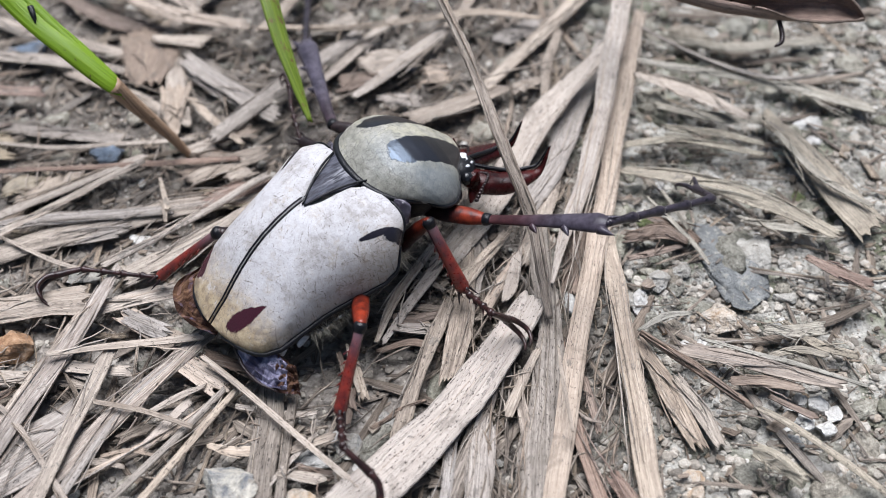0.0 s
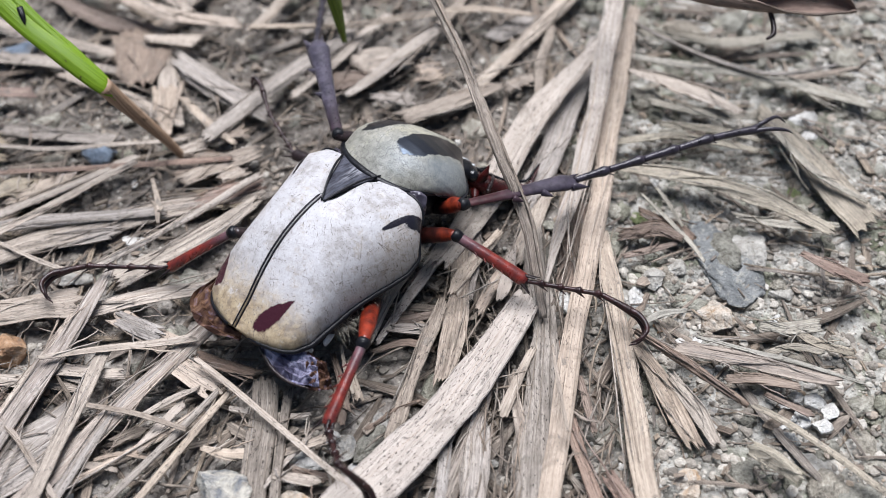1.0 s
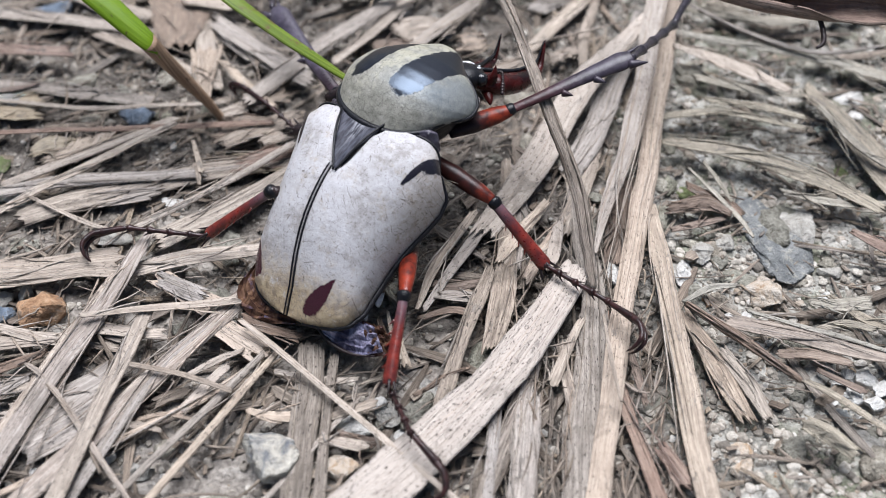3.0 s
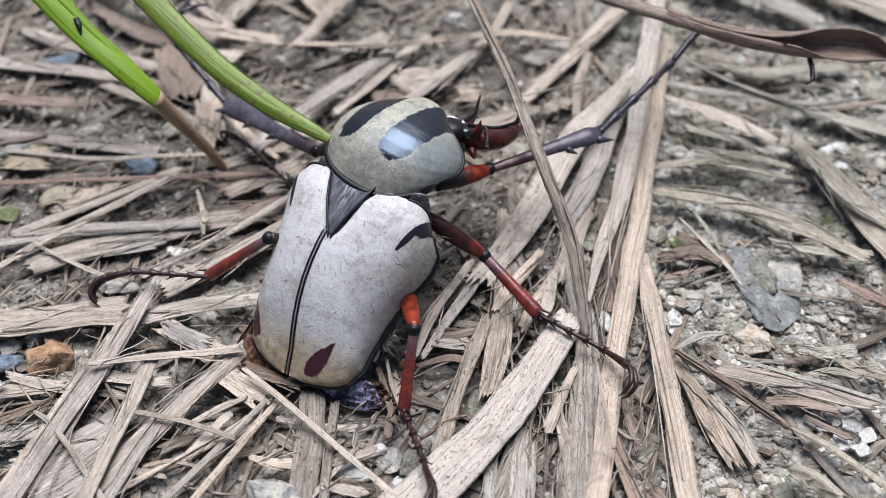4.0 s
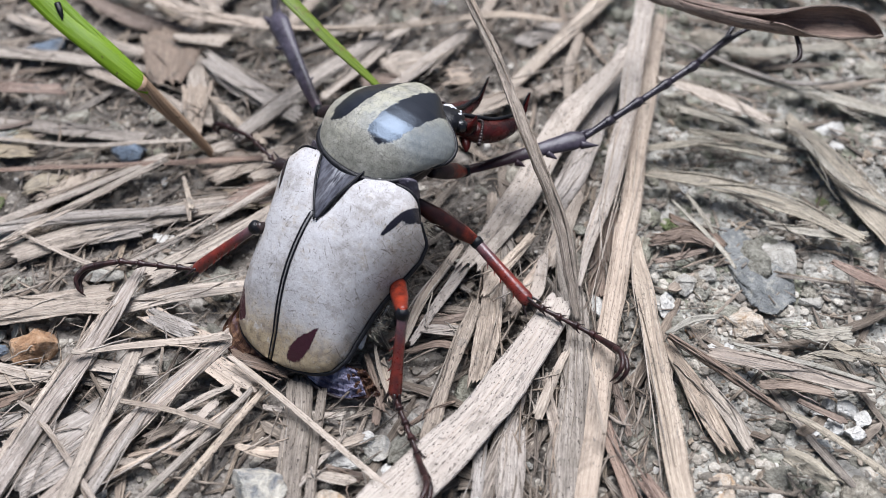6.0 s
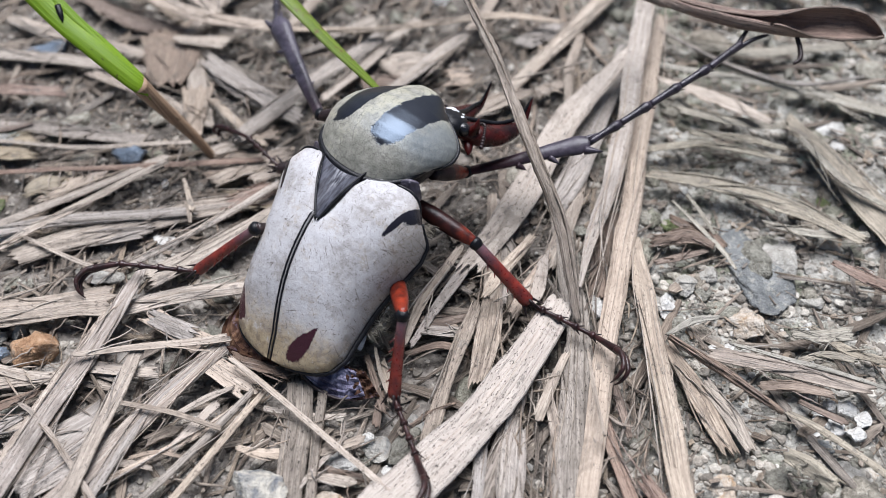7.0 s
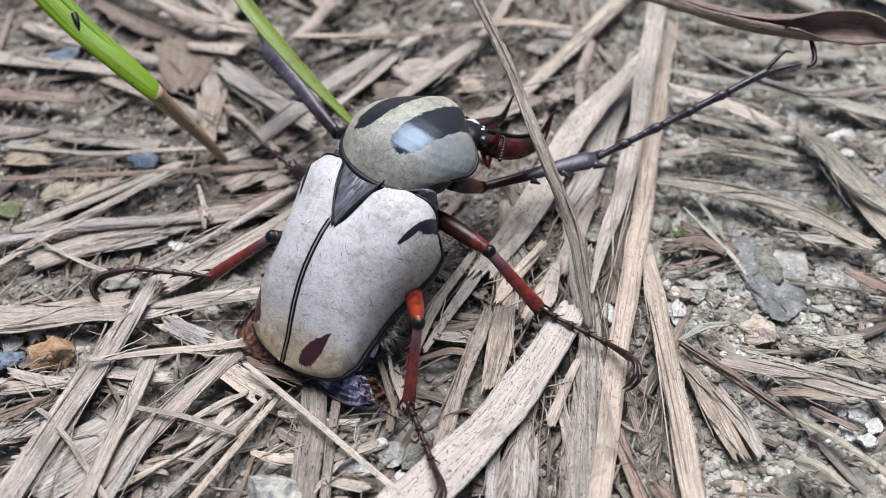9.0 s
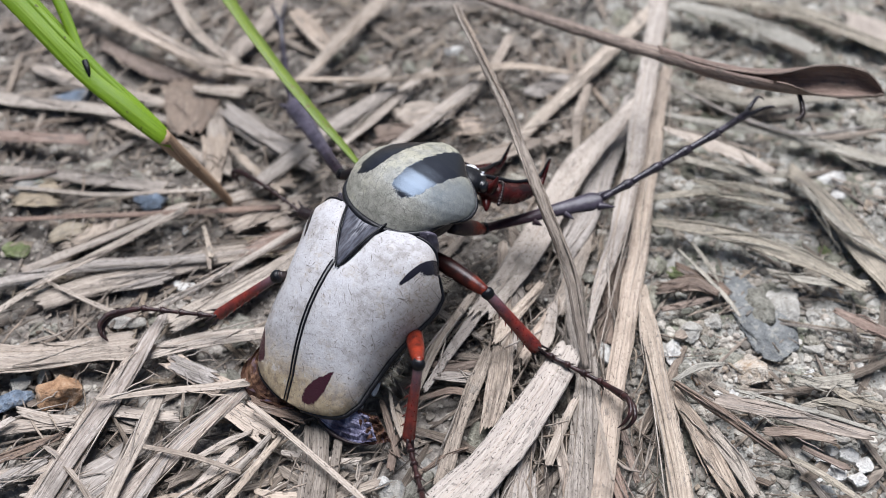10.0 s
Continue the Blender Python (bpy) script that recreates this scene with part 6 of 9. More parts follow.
def build_elytron(side, name):
    bm = bmesh.new()
    ns, nc = 64, 30
    S = [1 - (1 - i / (ns - 1)) ** 1.35 for i in range(ns)]
    top = [[bm.verts.new(elytron_point(s, j / (nc - 1), side)) for j in range(nc)] for s in S]
    low = [[bm.verts.new(v.co - Vector((v.co.x * 0.03, 0, 0.22))) for v in row] for row in top]
    for i in range(ns - 1):
        for j in range(nc - 1):
            q = (top[i][j], top[i][j + 1], top[i + 1][j + 1], top[i + 1][j])
            r = (low[i][j], low[i + 1][j], low[i + 1][j + 1], low[i][j + 1])
            bm.faces.new(q if side < 0 else q[::-1])
            bm.faces.new(r if side < 0 else r[::-1])
    edge = [(i, 0) for i in range(ns)] + [(ns - 1, j) for j in range(1, nc)] + [(i, nc - 1) for i in range(ns - 2, -1, -1)] + [(0, j) for j in range(nc - 2, 0, -1)]
    for (a, b), (c, d) in zip(edge, edge[1:] + edge[:1]):
        bm.faces.new((top[a][b], top[c][d], low[c][d], low[a][b]))
    bmesh.ops.recalc_face_normals(bm, faces=bm.faces)
    case = part(name, bm, ELYTRON, beetle, "chalky grey-white wing case with dark scratches")
    # black raised rims along suture, tip and side
    bm = bmesh.new()
    pts = [elytron_point(i / 40, 0.0, side) + Vector((side * 0.08, 0, 0.02)) for i in range(9, 41)]
    tube(bm, [p[:] for p in pts], [0.05, 0.07, 0.075, 0.07, 0.05], 8, 70)
    part("suture_rim", bm, BLACK, case)
    bm = bmesh.new()
    pts = [elytron_point(i / 40, 1.0, side) + Vector((side * 0.10, 0, 0.0)) for i in range(0, 41)]
    tube(bm, [p[:] for p in pts], [0.10, 0.16, 0.19, 0.2, 0.14], 8, 90)
    part("rim", bm, BLACK, case)
    bm = bmesh.new()
    pts = [elytron_point(0.0, j / 12, side) + Vector((0, 0.02, 0.0)) for j in range(5, 13)]
    tube(bm, [p[:] for p in pts], [0.08, 0.11, 0.09], 8, 40)
    part("rim", bm, BLACK, case)
    return case


build_elytron(1, "elytron")
build_elytron(-1, "elytron")

# scutellum
bm = bmesh.new()
rows = []
for i in range(15):
    s = i / 14
    y = -0.2 - 4.2 * s
    zc = 3.12 + 1.05 * min(1, s * 1.3) - 0.05 * s
    half = scutellum_half(s)
    rows.append([bm.verts.new((scutellum_mid(s) + half * c, y, zc - 0.15 * (1 - c * c) - 0.20 * (abs(c) * half / 2) ** 2)) for c in [k / 6 - 1 for k in range(13)]])
for a, b in zip(rows, rows[1:]):
    for k in range(12):
        bm.faces.new((a[k], b[k], b[k + 1], a[k + 1]))
geo = bmesh.ops.extrude_face_region(bm, geom=bm.faces[:])
bmesh.ops.translate(bm, verts=[v for v in geo["geom"] if isinstance(v, bmesh.types.BMVert)], vec=(0, 0, 0.1))
bmesh.ops.recalc_face_normals(bm, faces=bm.faces)
scutellum = part("scutellum", bm, SCUT, beetle, "dusty black triangular scutellum")
for sx in (-1, 1):
    bm = bmesh.new()
    tube(bm, [(scutellum_mid(q) + sx * scutellum_half(q), -0.2 - 4.2 * q, h) for q, h in ((0.0, 3.15), (0.35, 3.85), (0.68, 4.13), (1.03, 4.2))], [0.07, 0.085, 0.09, 0.07], 8, 26)
    part("scutellum_rim", bm, BLACK, scutellum)
# small plates between thorax shield and wing-case shoulders
for sx in (-1, 1):
    bm = bmesh.new()
    lump(bm, 0.95, 0.62, 0.45, 31, 4, 0.2)
    plate = part("shoulder_plate", bm, SHOULDER, beetle, "violet-grey plate beside the wing-case shoulder")
    plate.matrix_basis = pose(sx * 3.85 * MM, 0.15 * MM, 1.85 * MM, 12, sx * 48, sx * -18)


# pronotum and head lean a little to the side
THORAX = pose(-0.42 * MM, 0.42 * MM, 1.0 * MM) @ turned(-9.0, -3.5, -1.5) @ pose(0, -0.3 * MM, -1.0 * MM)

NECK = pose(0, -0.3 * MM, 1.5 * MM)
# seconds and nod of the thorax shield with the head
NODS = ((0.0, -6.0), (1.0, -6.0), (2.0, -4.0), (2.2, -3.0), (3.3, 0.0), (10.0, 0.0))
# seconds, yaw, pitch and roll of the head on the thorax, how far it sinks to one side, nod of the thorax
HEAD_TURNS = ((0.0, -14, -12, -12, 0.0, -6.0), (0.5, -14, -18, -13, 0.0, -6.0), (1.0, -10, -36, -18, 0.0, -6.0), (1.5, -13, -34, -19, 0.1, -5.0), (2.0, -20, -24, -22, 0.2, -4.0), (2.2, -17, -28, -21, 0.2, -3.0),
              (3.3, -6, -46, -18, 0.5, 0.0), (3.5, -6, -48, -18, 0.5, 0.0), (4.0, -13, -53, -27, 0.8, 0.0), (4.5, -14, -48, -19, 1.0, 0.0), (8.5, -14, -48, -18, 1.0, 0.0), (10.0, -14, -48, -18, 1.0, 0.0))


def pronotum_point(s, c):
    """s from rear (0) to front (1), c across from -1 to 1."""
    w = at([4.0, 4.35, 4.55, 4.6, 4.5, 4.3, 3.9, 3.3, 2.5, 1.6], s)
    crown = at([3.05, 3.55, 3.9, 4.05, 3.95, 3.65, 3.15, 2.5, 1.7, 0.85], s)
    rim = at([1.4, 1.0, 0.7, 0.45, 0.25, 0.1, 0.0, -0.05, -0.05, 0.1], s)
    ang = c * math.pi / 2
    x = w * math.copysign(abs(math.sin(ang)) ** 0.95, c)
    z = rim + (crown - rim) * max(math.cos(ang), 0.0) ** 0.8
    x -= 0.25 * max(0.0, -c) * (1 - s)
    y0 = -0.85 + (3.0 if c < 0 else 3.3) * abs(c) ** 2.0
    y1 = 7.35 - 0.75 * c * c
    return Vector((x, y0 + (y1 - y0) * s, z))


bm = bmesh.new()
np_, nq = 46, 52
top = [[bm.verts.new(pronotum_point(i / (np_ - 1), j / (nq - 1) * 2 - 1)) for j in range(nq)] for i in range(np_)]
low = [[bm.verts.new(v.co * 0.97 + Vector((0, 0.08, -0.25))) for v in row] for row in top]
for i in range(np_ - 1):
    for j in range(nq - 1):
        bm.faces.new((top[i][j], top[i][j + 1], top[i + 1][j + 1], top[i + 1][j]))
        bm.faces.new((low[i][j], low[i + 1][j], low[i + 1][j + 1], low[i][j + 1]))
edge = [(i, 0) for i in range(np_)] + [(np_ - 1, j) for j in range(1, nq)] + [(i, nq - 1) for i in range(np_ - 2, -1, -1)] + [(0, j) for j in range(nq - 2, 0, -1)]
for (a, b), (c, d) in zip(edge, edge[1:] + edge[:1]):
    bm.faces.new((top[a][b], top[c][d], low[c][d], low[a][b]))
bmesh.ops.recalc_face_normals(bm, faces=bm.faces)
pronotum = part("pronotum", bm, PRONOTUM, beetle, "olive-grey thorax shield with two shiny black bands")
pronotum.matrix_basis = THORAX
bm = bmesh.new()
rim = [pronotum_point(0, j / 24 * 2 - 1) for j in range(25)]
tube(bm, [(p + Vector((0, -0.05, -0.06)))[:] for p in rim], [0.14, 0.24, 0.28, 0.24, 0.14], 8, 60)
part("rim", bm, BLACK, pronotum)
for sx in (-1, 1):
    bm = bmesh.new()
    rim = [pronotum_point(i / 20, sx) for i in range(21)]
    tube(bm, [(p + Vector((sx * 0.03, 0, -0.04)))[:] for p in rim], [0.12, 0.13, 0.12, 0.10], 8, 50)
    part("rim", bm, BLACK, pronotum)

# underside: thorax and abdomen
bm = bmesh.new()
g = bmesh.ops.create_uvsphere(bm, u_segments=32, v_segments=20, radius=1.0)
for v in bm.verts:
    v.co = Vector((v.co.x * 3.4, 3.4 + v.co.y * 3.7, -0.3 + v.co.z * (2.4 if v.co.z > 0 else 2.3)))
under = part("prothorax", bm, BLACK, beetle)
under.matrix_basis = THORAX
bm = bmesh.new()
g = bmesh.ops.create_uvsphere(bm, u_segments=40, v_segments=24, radius=1.0)
for v in bm.verts:
    k = 1 + 0.025 * math.sin(v.co.y * 16)
    v.co = Vector((v.co.x * ((4.2 if v.co.z > 0 else 4.75) + 0.2 * v.co.y) * k, -6.2 + v.co.y * 6.9, -1.3 + v.co.z * (3.2 if v.co.z > 0 else 2.4 * k)))
part("abdomen", bm, DARK, beetle, "dark ringed abdomen under the wing cases")
bm = bmesh.new()
g = bmesh.ops.create_uvsphere(bm, u_segments=32, v_segments=20, radius=1.0)
for v in bm.verts:
    v.co = Vector((v.co.x * 4.1, -1.6 + v.co.y * 2.9, -0.9 + v.co.z * 2.3))
part("mesothorax", bm, BLACK, beetle)
# the bluntly rounded last segment
bm = bmesh.new()
g = bmesh.ops.create_uvsphere(bm, u_segments=28, v_segments=18, radius=1.0)
for v in bm.verts:
    v.co = Vector((v.co.x * 2.6, -12.1 + v.co.y * 1.4, -0.9 + v.co.z * 1.4))
part("pygidium", bm, DARK, beetle)
# pale plates on the flank of the abdomen, one to a ring
for sx in (-1, 1):
    for k in range(5):
        bm = bmesh.new()
        lump(bm, 0.16, 0.55, 0.34, 60 + k, 3, 0.35)
        plate = part("flank_plate", bm, CHALK, beetle, "chalk-white plate on the dark flank")
        plate.matrix_basis = pose(sx * (4.5 - 0.06 * k * k) * MM, (-5.6 - 1.45 * k) * MM, -1.75 * MM, 0, sx * -18, sx * (2 + 4 * k))


def folded_wing(name, pts_a, pts_b, material, seed, label):
    """A crumpled tip of a hind wing between two curves."""
    bm = bmesh.new()
    A, B = spline(pts_a, 16), spline(pts_b, 16)
    rows = []
    for i, (a, b) in enumerate(zip(A, B)):
        row = []
        for k in range(12):
            p = a.lerp(b, k / 11)
            f = 0.34 * noise.noise(Vector((i * 0.55, k * 0.8, seed))) + 0.12 * math.sin(k * 1.9 + i * 0.5)
            row.append(bm.verts.new(p + Vector((0.2 * f, 0.2 * f, f))))
        rows.append(row)
    for i in range(15):
        for k in range(11):
            bm.faces.new((rows[i][k], rows[i][k + 1], rows[i + 1][k + 1], rows[i + 1][k]))
    geo = bmesh.ops.extrude_face_region(bm, geom=bm.faces[:])
    bmesh.ops.translate(bm, verts=[v for v in geo["geom"] if isinstance(v, bmesh.types.BMVert)], vec=(0, 0.02, -0.07))
    bmesh.ops.recalc_face_normals(bm, faces=bm.faces)
    return part(name, bm, material, beetle, label, smooth=False)


wing = folded_wing("hind_wing", [(0.9, -12.9, 0.3), (2.4, -12.7, 0.0), (3.9, -12.0, -0.5), (5.0, -11.9, -1.0)], [(1.3, -13.4, -0.5), (2.9, -13.95, -1.0), (5.0, -13.75, -1.5), (6.0, -13.0, -1.7)], WING_BLUE, 3.0, "folded violet-blue hind wing tip")
bm = bmesh.new()
tube(bm, [(0.9, -13.2, -0.3), (2.0, -13.7, -0.7), (3.1, -14.05, -1.0), (4.4, -14.0, -1.35), (5.7, -13.5, -1.6)], [0.08, 0.13, 0.12, 0.06], 8, 30)
part("wing_vein", bm, DARK, wing)
folded_wing("hind_wing", [(4.2, -11.9, -0.7), (5.4, -11.6, -1.3)], [(5.2, -13.8, -1.7), (6.9, -12.6, -1.9)], WING_BROWN, 5.0, "folded brown hind wing tip")
folded_wing("hind_wing", [(-0.3, -12.9, 0.0), (-1.6, -12.7, 0.0), (-2.6, -12.2, -0.1), (-3.6, -11.2, -0.2), (-4.2, -9.6, -0.6)], [(0.0, -14.0, -0.6), (-1.5, -14.6, -0.2), (-3.3, -14.7, 0.0), (-4.9, -13.7, -0.1), (-5.0, -11.6, -0.4)], WING_BROWN, 8.0, "folded brown hind wing tip")

# head, horns, eyes, feelers: in the head's own space, turned aside
def head_pose(yaw, pitch, roll, sunk):
    return THORAX @ pose((0.85 + 0.4 * sunk) * MM, (7.05 - 0.5 * sunk) * MM, (-1.3 - 0.5 * sunk) * MM) @ turned(yaw, pitch, roll)


bm = bmesh.new()
g = bmesh.ops.create_uvsphere(bm, u_segments=28, v_segments=18, radius=1.0)
for v in bm.verts:
    v.co = Vector((v.co.x * (1.5 - 0.2 * v.co.y), v.co.y * 1.45, 0.1 + v.co.z * 0.95))
head = part("head", bm, BLACK, beetle, "small black head")
head.matrix_basis = head_pose(-14, -12, -12, 0.0)
for k, (px, py, rx, ry) in enumerate(((-0.1, 0.3, 0.66, 0.38), (0.45, 0.8, 0.26, 0.2), (0.85, 0.35, 0.2, 0.26))):
    bm = bmesh.new()
    lump(bm, rx, ry, 0.08, 5 + k, 3, 0.5)
    bmesh.ops.translate(bm, verts=bm.verts, vec=(px, py, 1.02 - 0.28 * (px * px + py * py)))
    part("pale_patch", bm, CHALK, head, "chalk-white patch on the head")
for sx in (-1, 1):
    bm = bmesh.new()
    bmesh.ops.create_uvsphere(bm, u_segments=18, v_segments=12, radius=0.5)
    bmesh.ops.translate(bm, verts=bm.verts, vec=(sx * 1.4, 0.15, 0.1))
    part("eye", bm, EYE, head)
    # broad crescent horn that sweeps forward and up to a point, with a tooth near its root
    bm = bmesh.new()
    k, rise = (1.15, 2.2) if sx > 0 else (1.05, 2.2)
    tube(bm, [(sx * 0.7, 0.3, -0.1), (sx * 1.5, 1.3 * k, -0.35), (sx * 1.95, 2.6 * k, -0.4), (sx * 2.05, 3.9 * k, -0.1), (sx * 1.98, 4.85 * k, 0.4), (sx * 1.85, 5.4 * k, rise)], [0.8, 1.12, 1.0, 0.7, 0.3, 0.04], 18, 48, 0.72)
    tube(bm, [(sx * 1.6, 0.7, -0.2), (sx * 2.1, 0.6, 0.4), (sx * 2.35, 0.5, 1.2)], [0.5, 0.3, 0.04], 10, 12)
    tube(bm, [(sx * 1.2, 0.9, -0.7), (sx * 1.9, 0.5, -1.2), (sx * 2.2, 0.3, -1.5)], [0.5, 0.3, 0.08], 10, 10)
    horn = part("horn", bm, HORN, head, "glossy dark red crescent horn")
    bm = bmesh.new()
    tube(bm, [(sx * 0.5, 0.9 * k, 0.55), (sx * 0.95, 1.8 * k, 0.4), (sx * 1.45, 3.0 * k, 0.28), (sx * 1.72, 4.0 * k, 0.5), (sx * 1.82, 4.72 * k, 0.8), (sx * 1.83, 5.3 * k, rise - 0.05)], [0.15, 0.18, 0.17, 0.14, 0.1, 0.05], 8, 34)
    part("horn_ridge", bm, BLACK, horn)
    bm = bmesh.new()
    feeler = spline([(sx * 1.3, 1.3, 0.35), (sx * 2.0, 1.5, 0.55), (sx * 2.7, 0.9, 0.2), (sx * 3.3, 0.2, -0.5)], 15)
    for i, p in enumerate(feeler):
        c = bmesh.ops.create_icosphere(bm, subdivisions=2, radius=0.11 if i < 11 else 0.16)
        bmesh.ops.translate(bm, verts=c["verts"], vec=p)
    tube(bm, [p[:] for p in feeler], 0.06, 6, 30)
    part("antenna", bm, DARK, head)
for dx in (0.25, 0.75, 1.2):
    bm = bmesh.new()
    tube(bm, [(dx, -0.2, -0.9), (dx + 0.5, -0.3, -1.2), (dx + 0.8, -0.7, -1.6)], [0.12, 0.1, 0.04], 8, 10)
    part("palp", bm, DARK, head)

# hair along the flank
rnd = random.Random(21)
V, F = [], []
for i in range(620):
    sx = 1 if rnd.random() < 0.65 else -1
    y = rnd.uniform(-9.5, -1.0)
    base = Vector((sx * rnd.uniform(3.8, 4.6), y, rnd.uniform(-1.9, -0.9)))
    d = Vector((sx * rnd.uniform(0.5, 1.0), rnd.uniform(-0.6, 0.3), rnd.uniform(-0.6, 0.35))).normalized() * rnd.uniform(0.5, 1.3)
    s = d.cross(Vector((0, 0, 1))).normalized() * 0.022
    u = s.cross(d).normalized() * 0.022
    b = len(V)
    m = base + d * 0.55 + Vector((0, 0, 0.06))
    for q, k in ((base, 1.0), (m, 0.8)):
        V += [(q + s * k)[:], (q + u * k)[:], (q - s * k)[:], (q - u * k)[:]]
    V.append((base + d)[:])
    F += [(b + k, b + (k + 1) % 4, b + 4 + (k + 1) % 4, b + 4 + k) for k in range(4)] + [(b + 4 + k, b + 4 + (k + 1) % 4, b + 8) for k in range(4)]
hair = raw("flank_hair", V, F, HAIR)
hair.parent = beetle
tagged(hair, "pale bristly hair along the flank", kind="stuff")


# ---- legs: each segment runs along its own y ----
def spike(bm, base, tip, r):
    tube(bm, [base, tuple((a + b) / 2 for a, b in zip(base, tip)), tip], [r, r * 0.6, 0.02], 7, 6)


def build_leg(name, lens, front):
    femur_l, tibia_l, tarsus_l, claw_l = lens
    side = 1 if name.startswith("right") else -1
    kind = "front" if front else ("middle" if "middle" in name else "hind")
    bm = bmesh.new()
    r = 0.66 if front else (0.42 if name == "left_middle" else 0.6)
    tube(bm, [(0, -0.2, 0), (0, femur_l * 0.35, 0.05), (0, femur_l * 0.75, 0.04), (0, femur_l, 0)], [r * 0.7, r * 1.05, r * 0.95, r * 0.6], 16, 20, 0.85)
    mat = FRONT_FEMUR if front else (MIDDLE_FEMUR if kind == "middle" else FEMUR)
    femur = part("femur", bm, DARK if side < 0 else mat, beetle)
    bm = bmesh.new()
    bmesh.ops.create_icosphere(bm, subdivisions=3, radius=r * 0.5)
    bmesh.ops.translate(bm, verts=bm.verts, vec=(0, femur_l, 0))
    part("knee", bm, DARK if side < 0 else mat, femur)
    bm = bmesh.new()
    if front:
        tube(bm, [(0, 0, 0), (0.05 * side, tibia_l * 0.25, 0.06), (0, tibia_l * 0.6, 0.05), (0, tibia_l * 0.9, 0), (0, tibia_l, 0)], [q * (1.0 if side > 0 else 1.2) for q in (0.34, 0.40, 0.52, 0.76, 0.46)], 16, 34, 0.5)
        for s, k in ((0.42, 0.5), (0.68, 0.62)):
            spike(bm, (side * 0.45, tibia_l * s, 0), (side * (0.5 + k), tibia_l * s + 0.5, 0.05), 0.3)
        spike(bm, (side * 0.5, tibia_l * 0.95, 0), (side * 0.95, tibia_l + 0.75, 0.05), 0.36)
        spike(bm, (-side * 0.35, tibia_l * 0.97, 0), (-side * 0.6, tibia_l + 0.8, -0.05), 0.2)
        spike(bm, (-side * 0.2, tibia_l * 0.3, -0.3), (-side * 0.6, tibia_l * 0.3 + 0.5, -0.5), 0.16)
        mat = FRONT_TIBIA if side > 0 else LEFT_TIBIA_SHEEN
    else:
        tube(bm, [(0, 0, 0), (0, tibia_l * 0.15, 0), (0, tibia_l * 0.6, 0.04), (0, tibia_l * 0.93, 0), (0, tibia_l, 0)], [0.34, 0.33, 0.38, 0.46, 0.36] if kind == "hind" else [0.38, 0.38, 0.44, 0.52, 0.40], 14, 26, 0.85)
        for q in range(5):
            s = 0.3 + q * 0.12
            spike(bm, (side * 0.3, tibia_l * s, 0.1), (side * 0.62, tibia_l * s + 0.35, 0.15), 0.08)
        mat = DARK if name == "left_middle" else TIBIA
    tibia = part("tibia", bm, mat, beetle)
    if not front:
        for dx, dz in ((0.5, 0.1), (-0.45, 0.15), (0.15, -0.45), (-0.2, 0.45)):
            bm = bmesh.new()
            spike(bm, (dx * 0.65, tibia_l * 0.95, dz * 0.65), (dx * 1.6, tibia_l + 0.7, dz * 1.4), 0.13)
            part("spur", bm, DARK, tibia)
    bm = bmesh.new()
    tube(bm, [(0, -0.22, 0), (0, -0.02, 0), (0, 0.2, 0), (0, 0.45, 0)], [0.34, 0.47, 0.46, 0.37], 14, 10, 0.9)
    part("knee_ring", bm, BLACK, tibia)
    # tarsus of knotted joints
    bm = bmesh.new()
    k = 1.7 if front else (0.8 if name == "left_middle" else 1.0)
    bmesh.ops.create_icosphere(bm, subdivisions=2, radius=0.24)
    foot = FRONT_TARSUS if front else TARSUS
    tarsus = part("tarsus", bm, foot, beetle, "dark knotted foot joints")
    joints = 4
    for j in range(joints):
        a, b = tarsus_l * j / joints, tarsus_l * (j + 1) / joints
        bm = bmesh.new()
        tube(bm, [(0, a, 0), (0, a + (b - a) * 0.45, 0.02), (0, a + (b - a) * 0.8, 0.02), (0, b, 0)], [0.15 * k, 0.15 * k, 0.17 * k, (0.23 if front else 0.3) * k, 0.17 * k], 10, 14)
        spike(bm, (0.12, b - 0.15, -0.15), (0.36, b + 0.28, -0.25), 0.09)
        spike(bm, (-0.12, b - 0.15, -0.15), (-0.36, b + 0.28, -0.25), 0.09)
        part("foot_joint", bm, foot, tarsus)
    bm = bmesh.new()
    tube(bm, [(0, 0, 0), (0, claw_l * 0.3, 0.05), (0, claw_l * (0.5 if front else 0.62), 0.0)], [0.15 * k, 0.16 * k, 0.2 * k] if front else [0.18 * k, 0.22 * k, 0.3 * k], 10, 14)
    claw = part("claw_joint", bm, foot, beetle)
    for sx in (-1, 1):
        bm = bmesh.new()
        if front:
            tube(bm, [(sx * 0.1, claw_l * 0.46, 0), (sx * 0.4, claw_l * 0.48 + 1.0, 0.25), (sx * 0.7, claw_l * 0.48 + 2.1, 0.15), (sx * 0.55, claw_l * 0.48 + 2.9, -0.5)], [0.2, 0.17, 0.12, 0.03], 9, 22)
        else:
            h = side * (0.4 if name == "left_middle" else 1.0)
            tube(bm, [(0, claw_l * 0.58, sx * 0.1), (h * 0.12, claw_l * 0.8, sx * 0.22), (h * 0.75, claw_l * 1.0, sx * 0.3), (h * 1.5, claw_l * 0.98, sx * 0.28 - 0.15), (h * 2.0, claw_l * 0.86, sx * 0.2 - 0.4)], [0.24, 0.2, 0.17, 0.12, 0.03], 9, 24)
        part("claw", bm, foot, claw)
    return femur, tibia, tarsus, claw


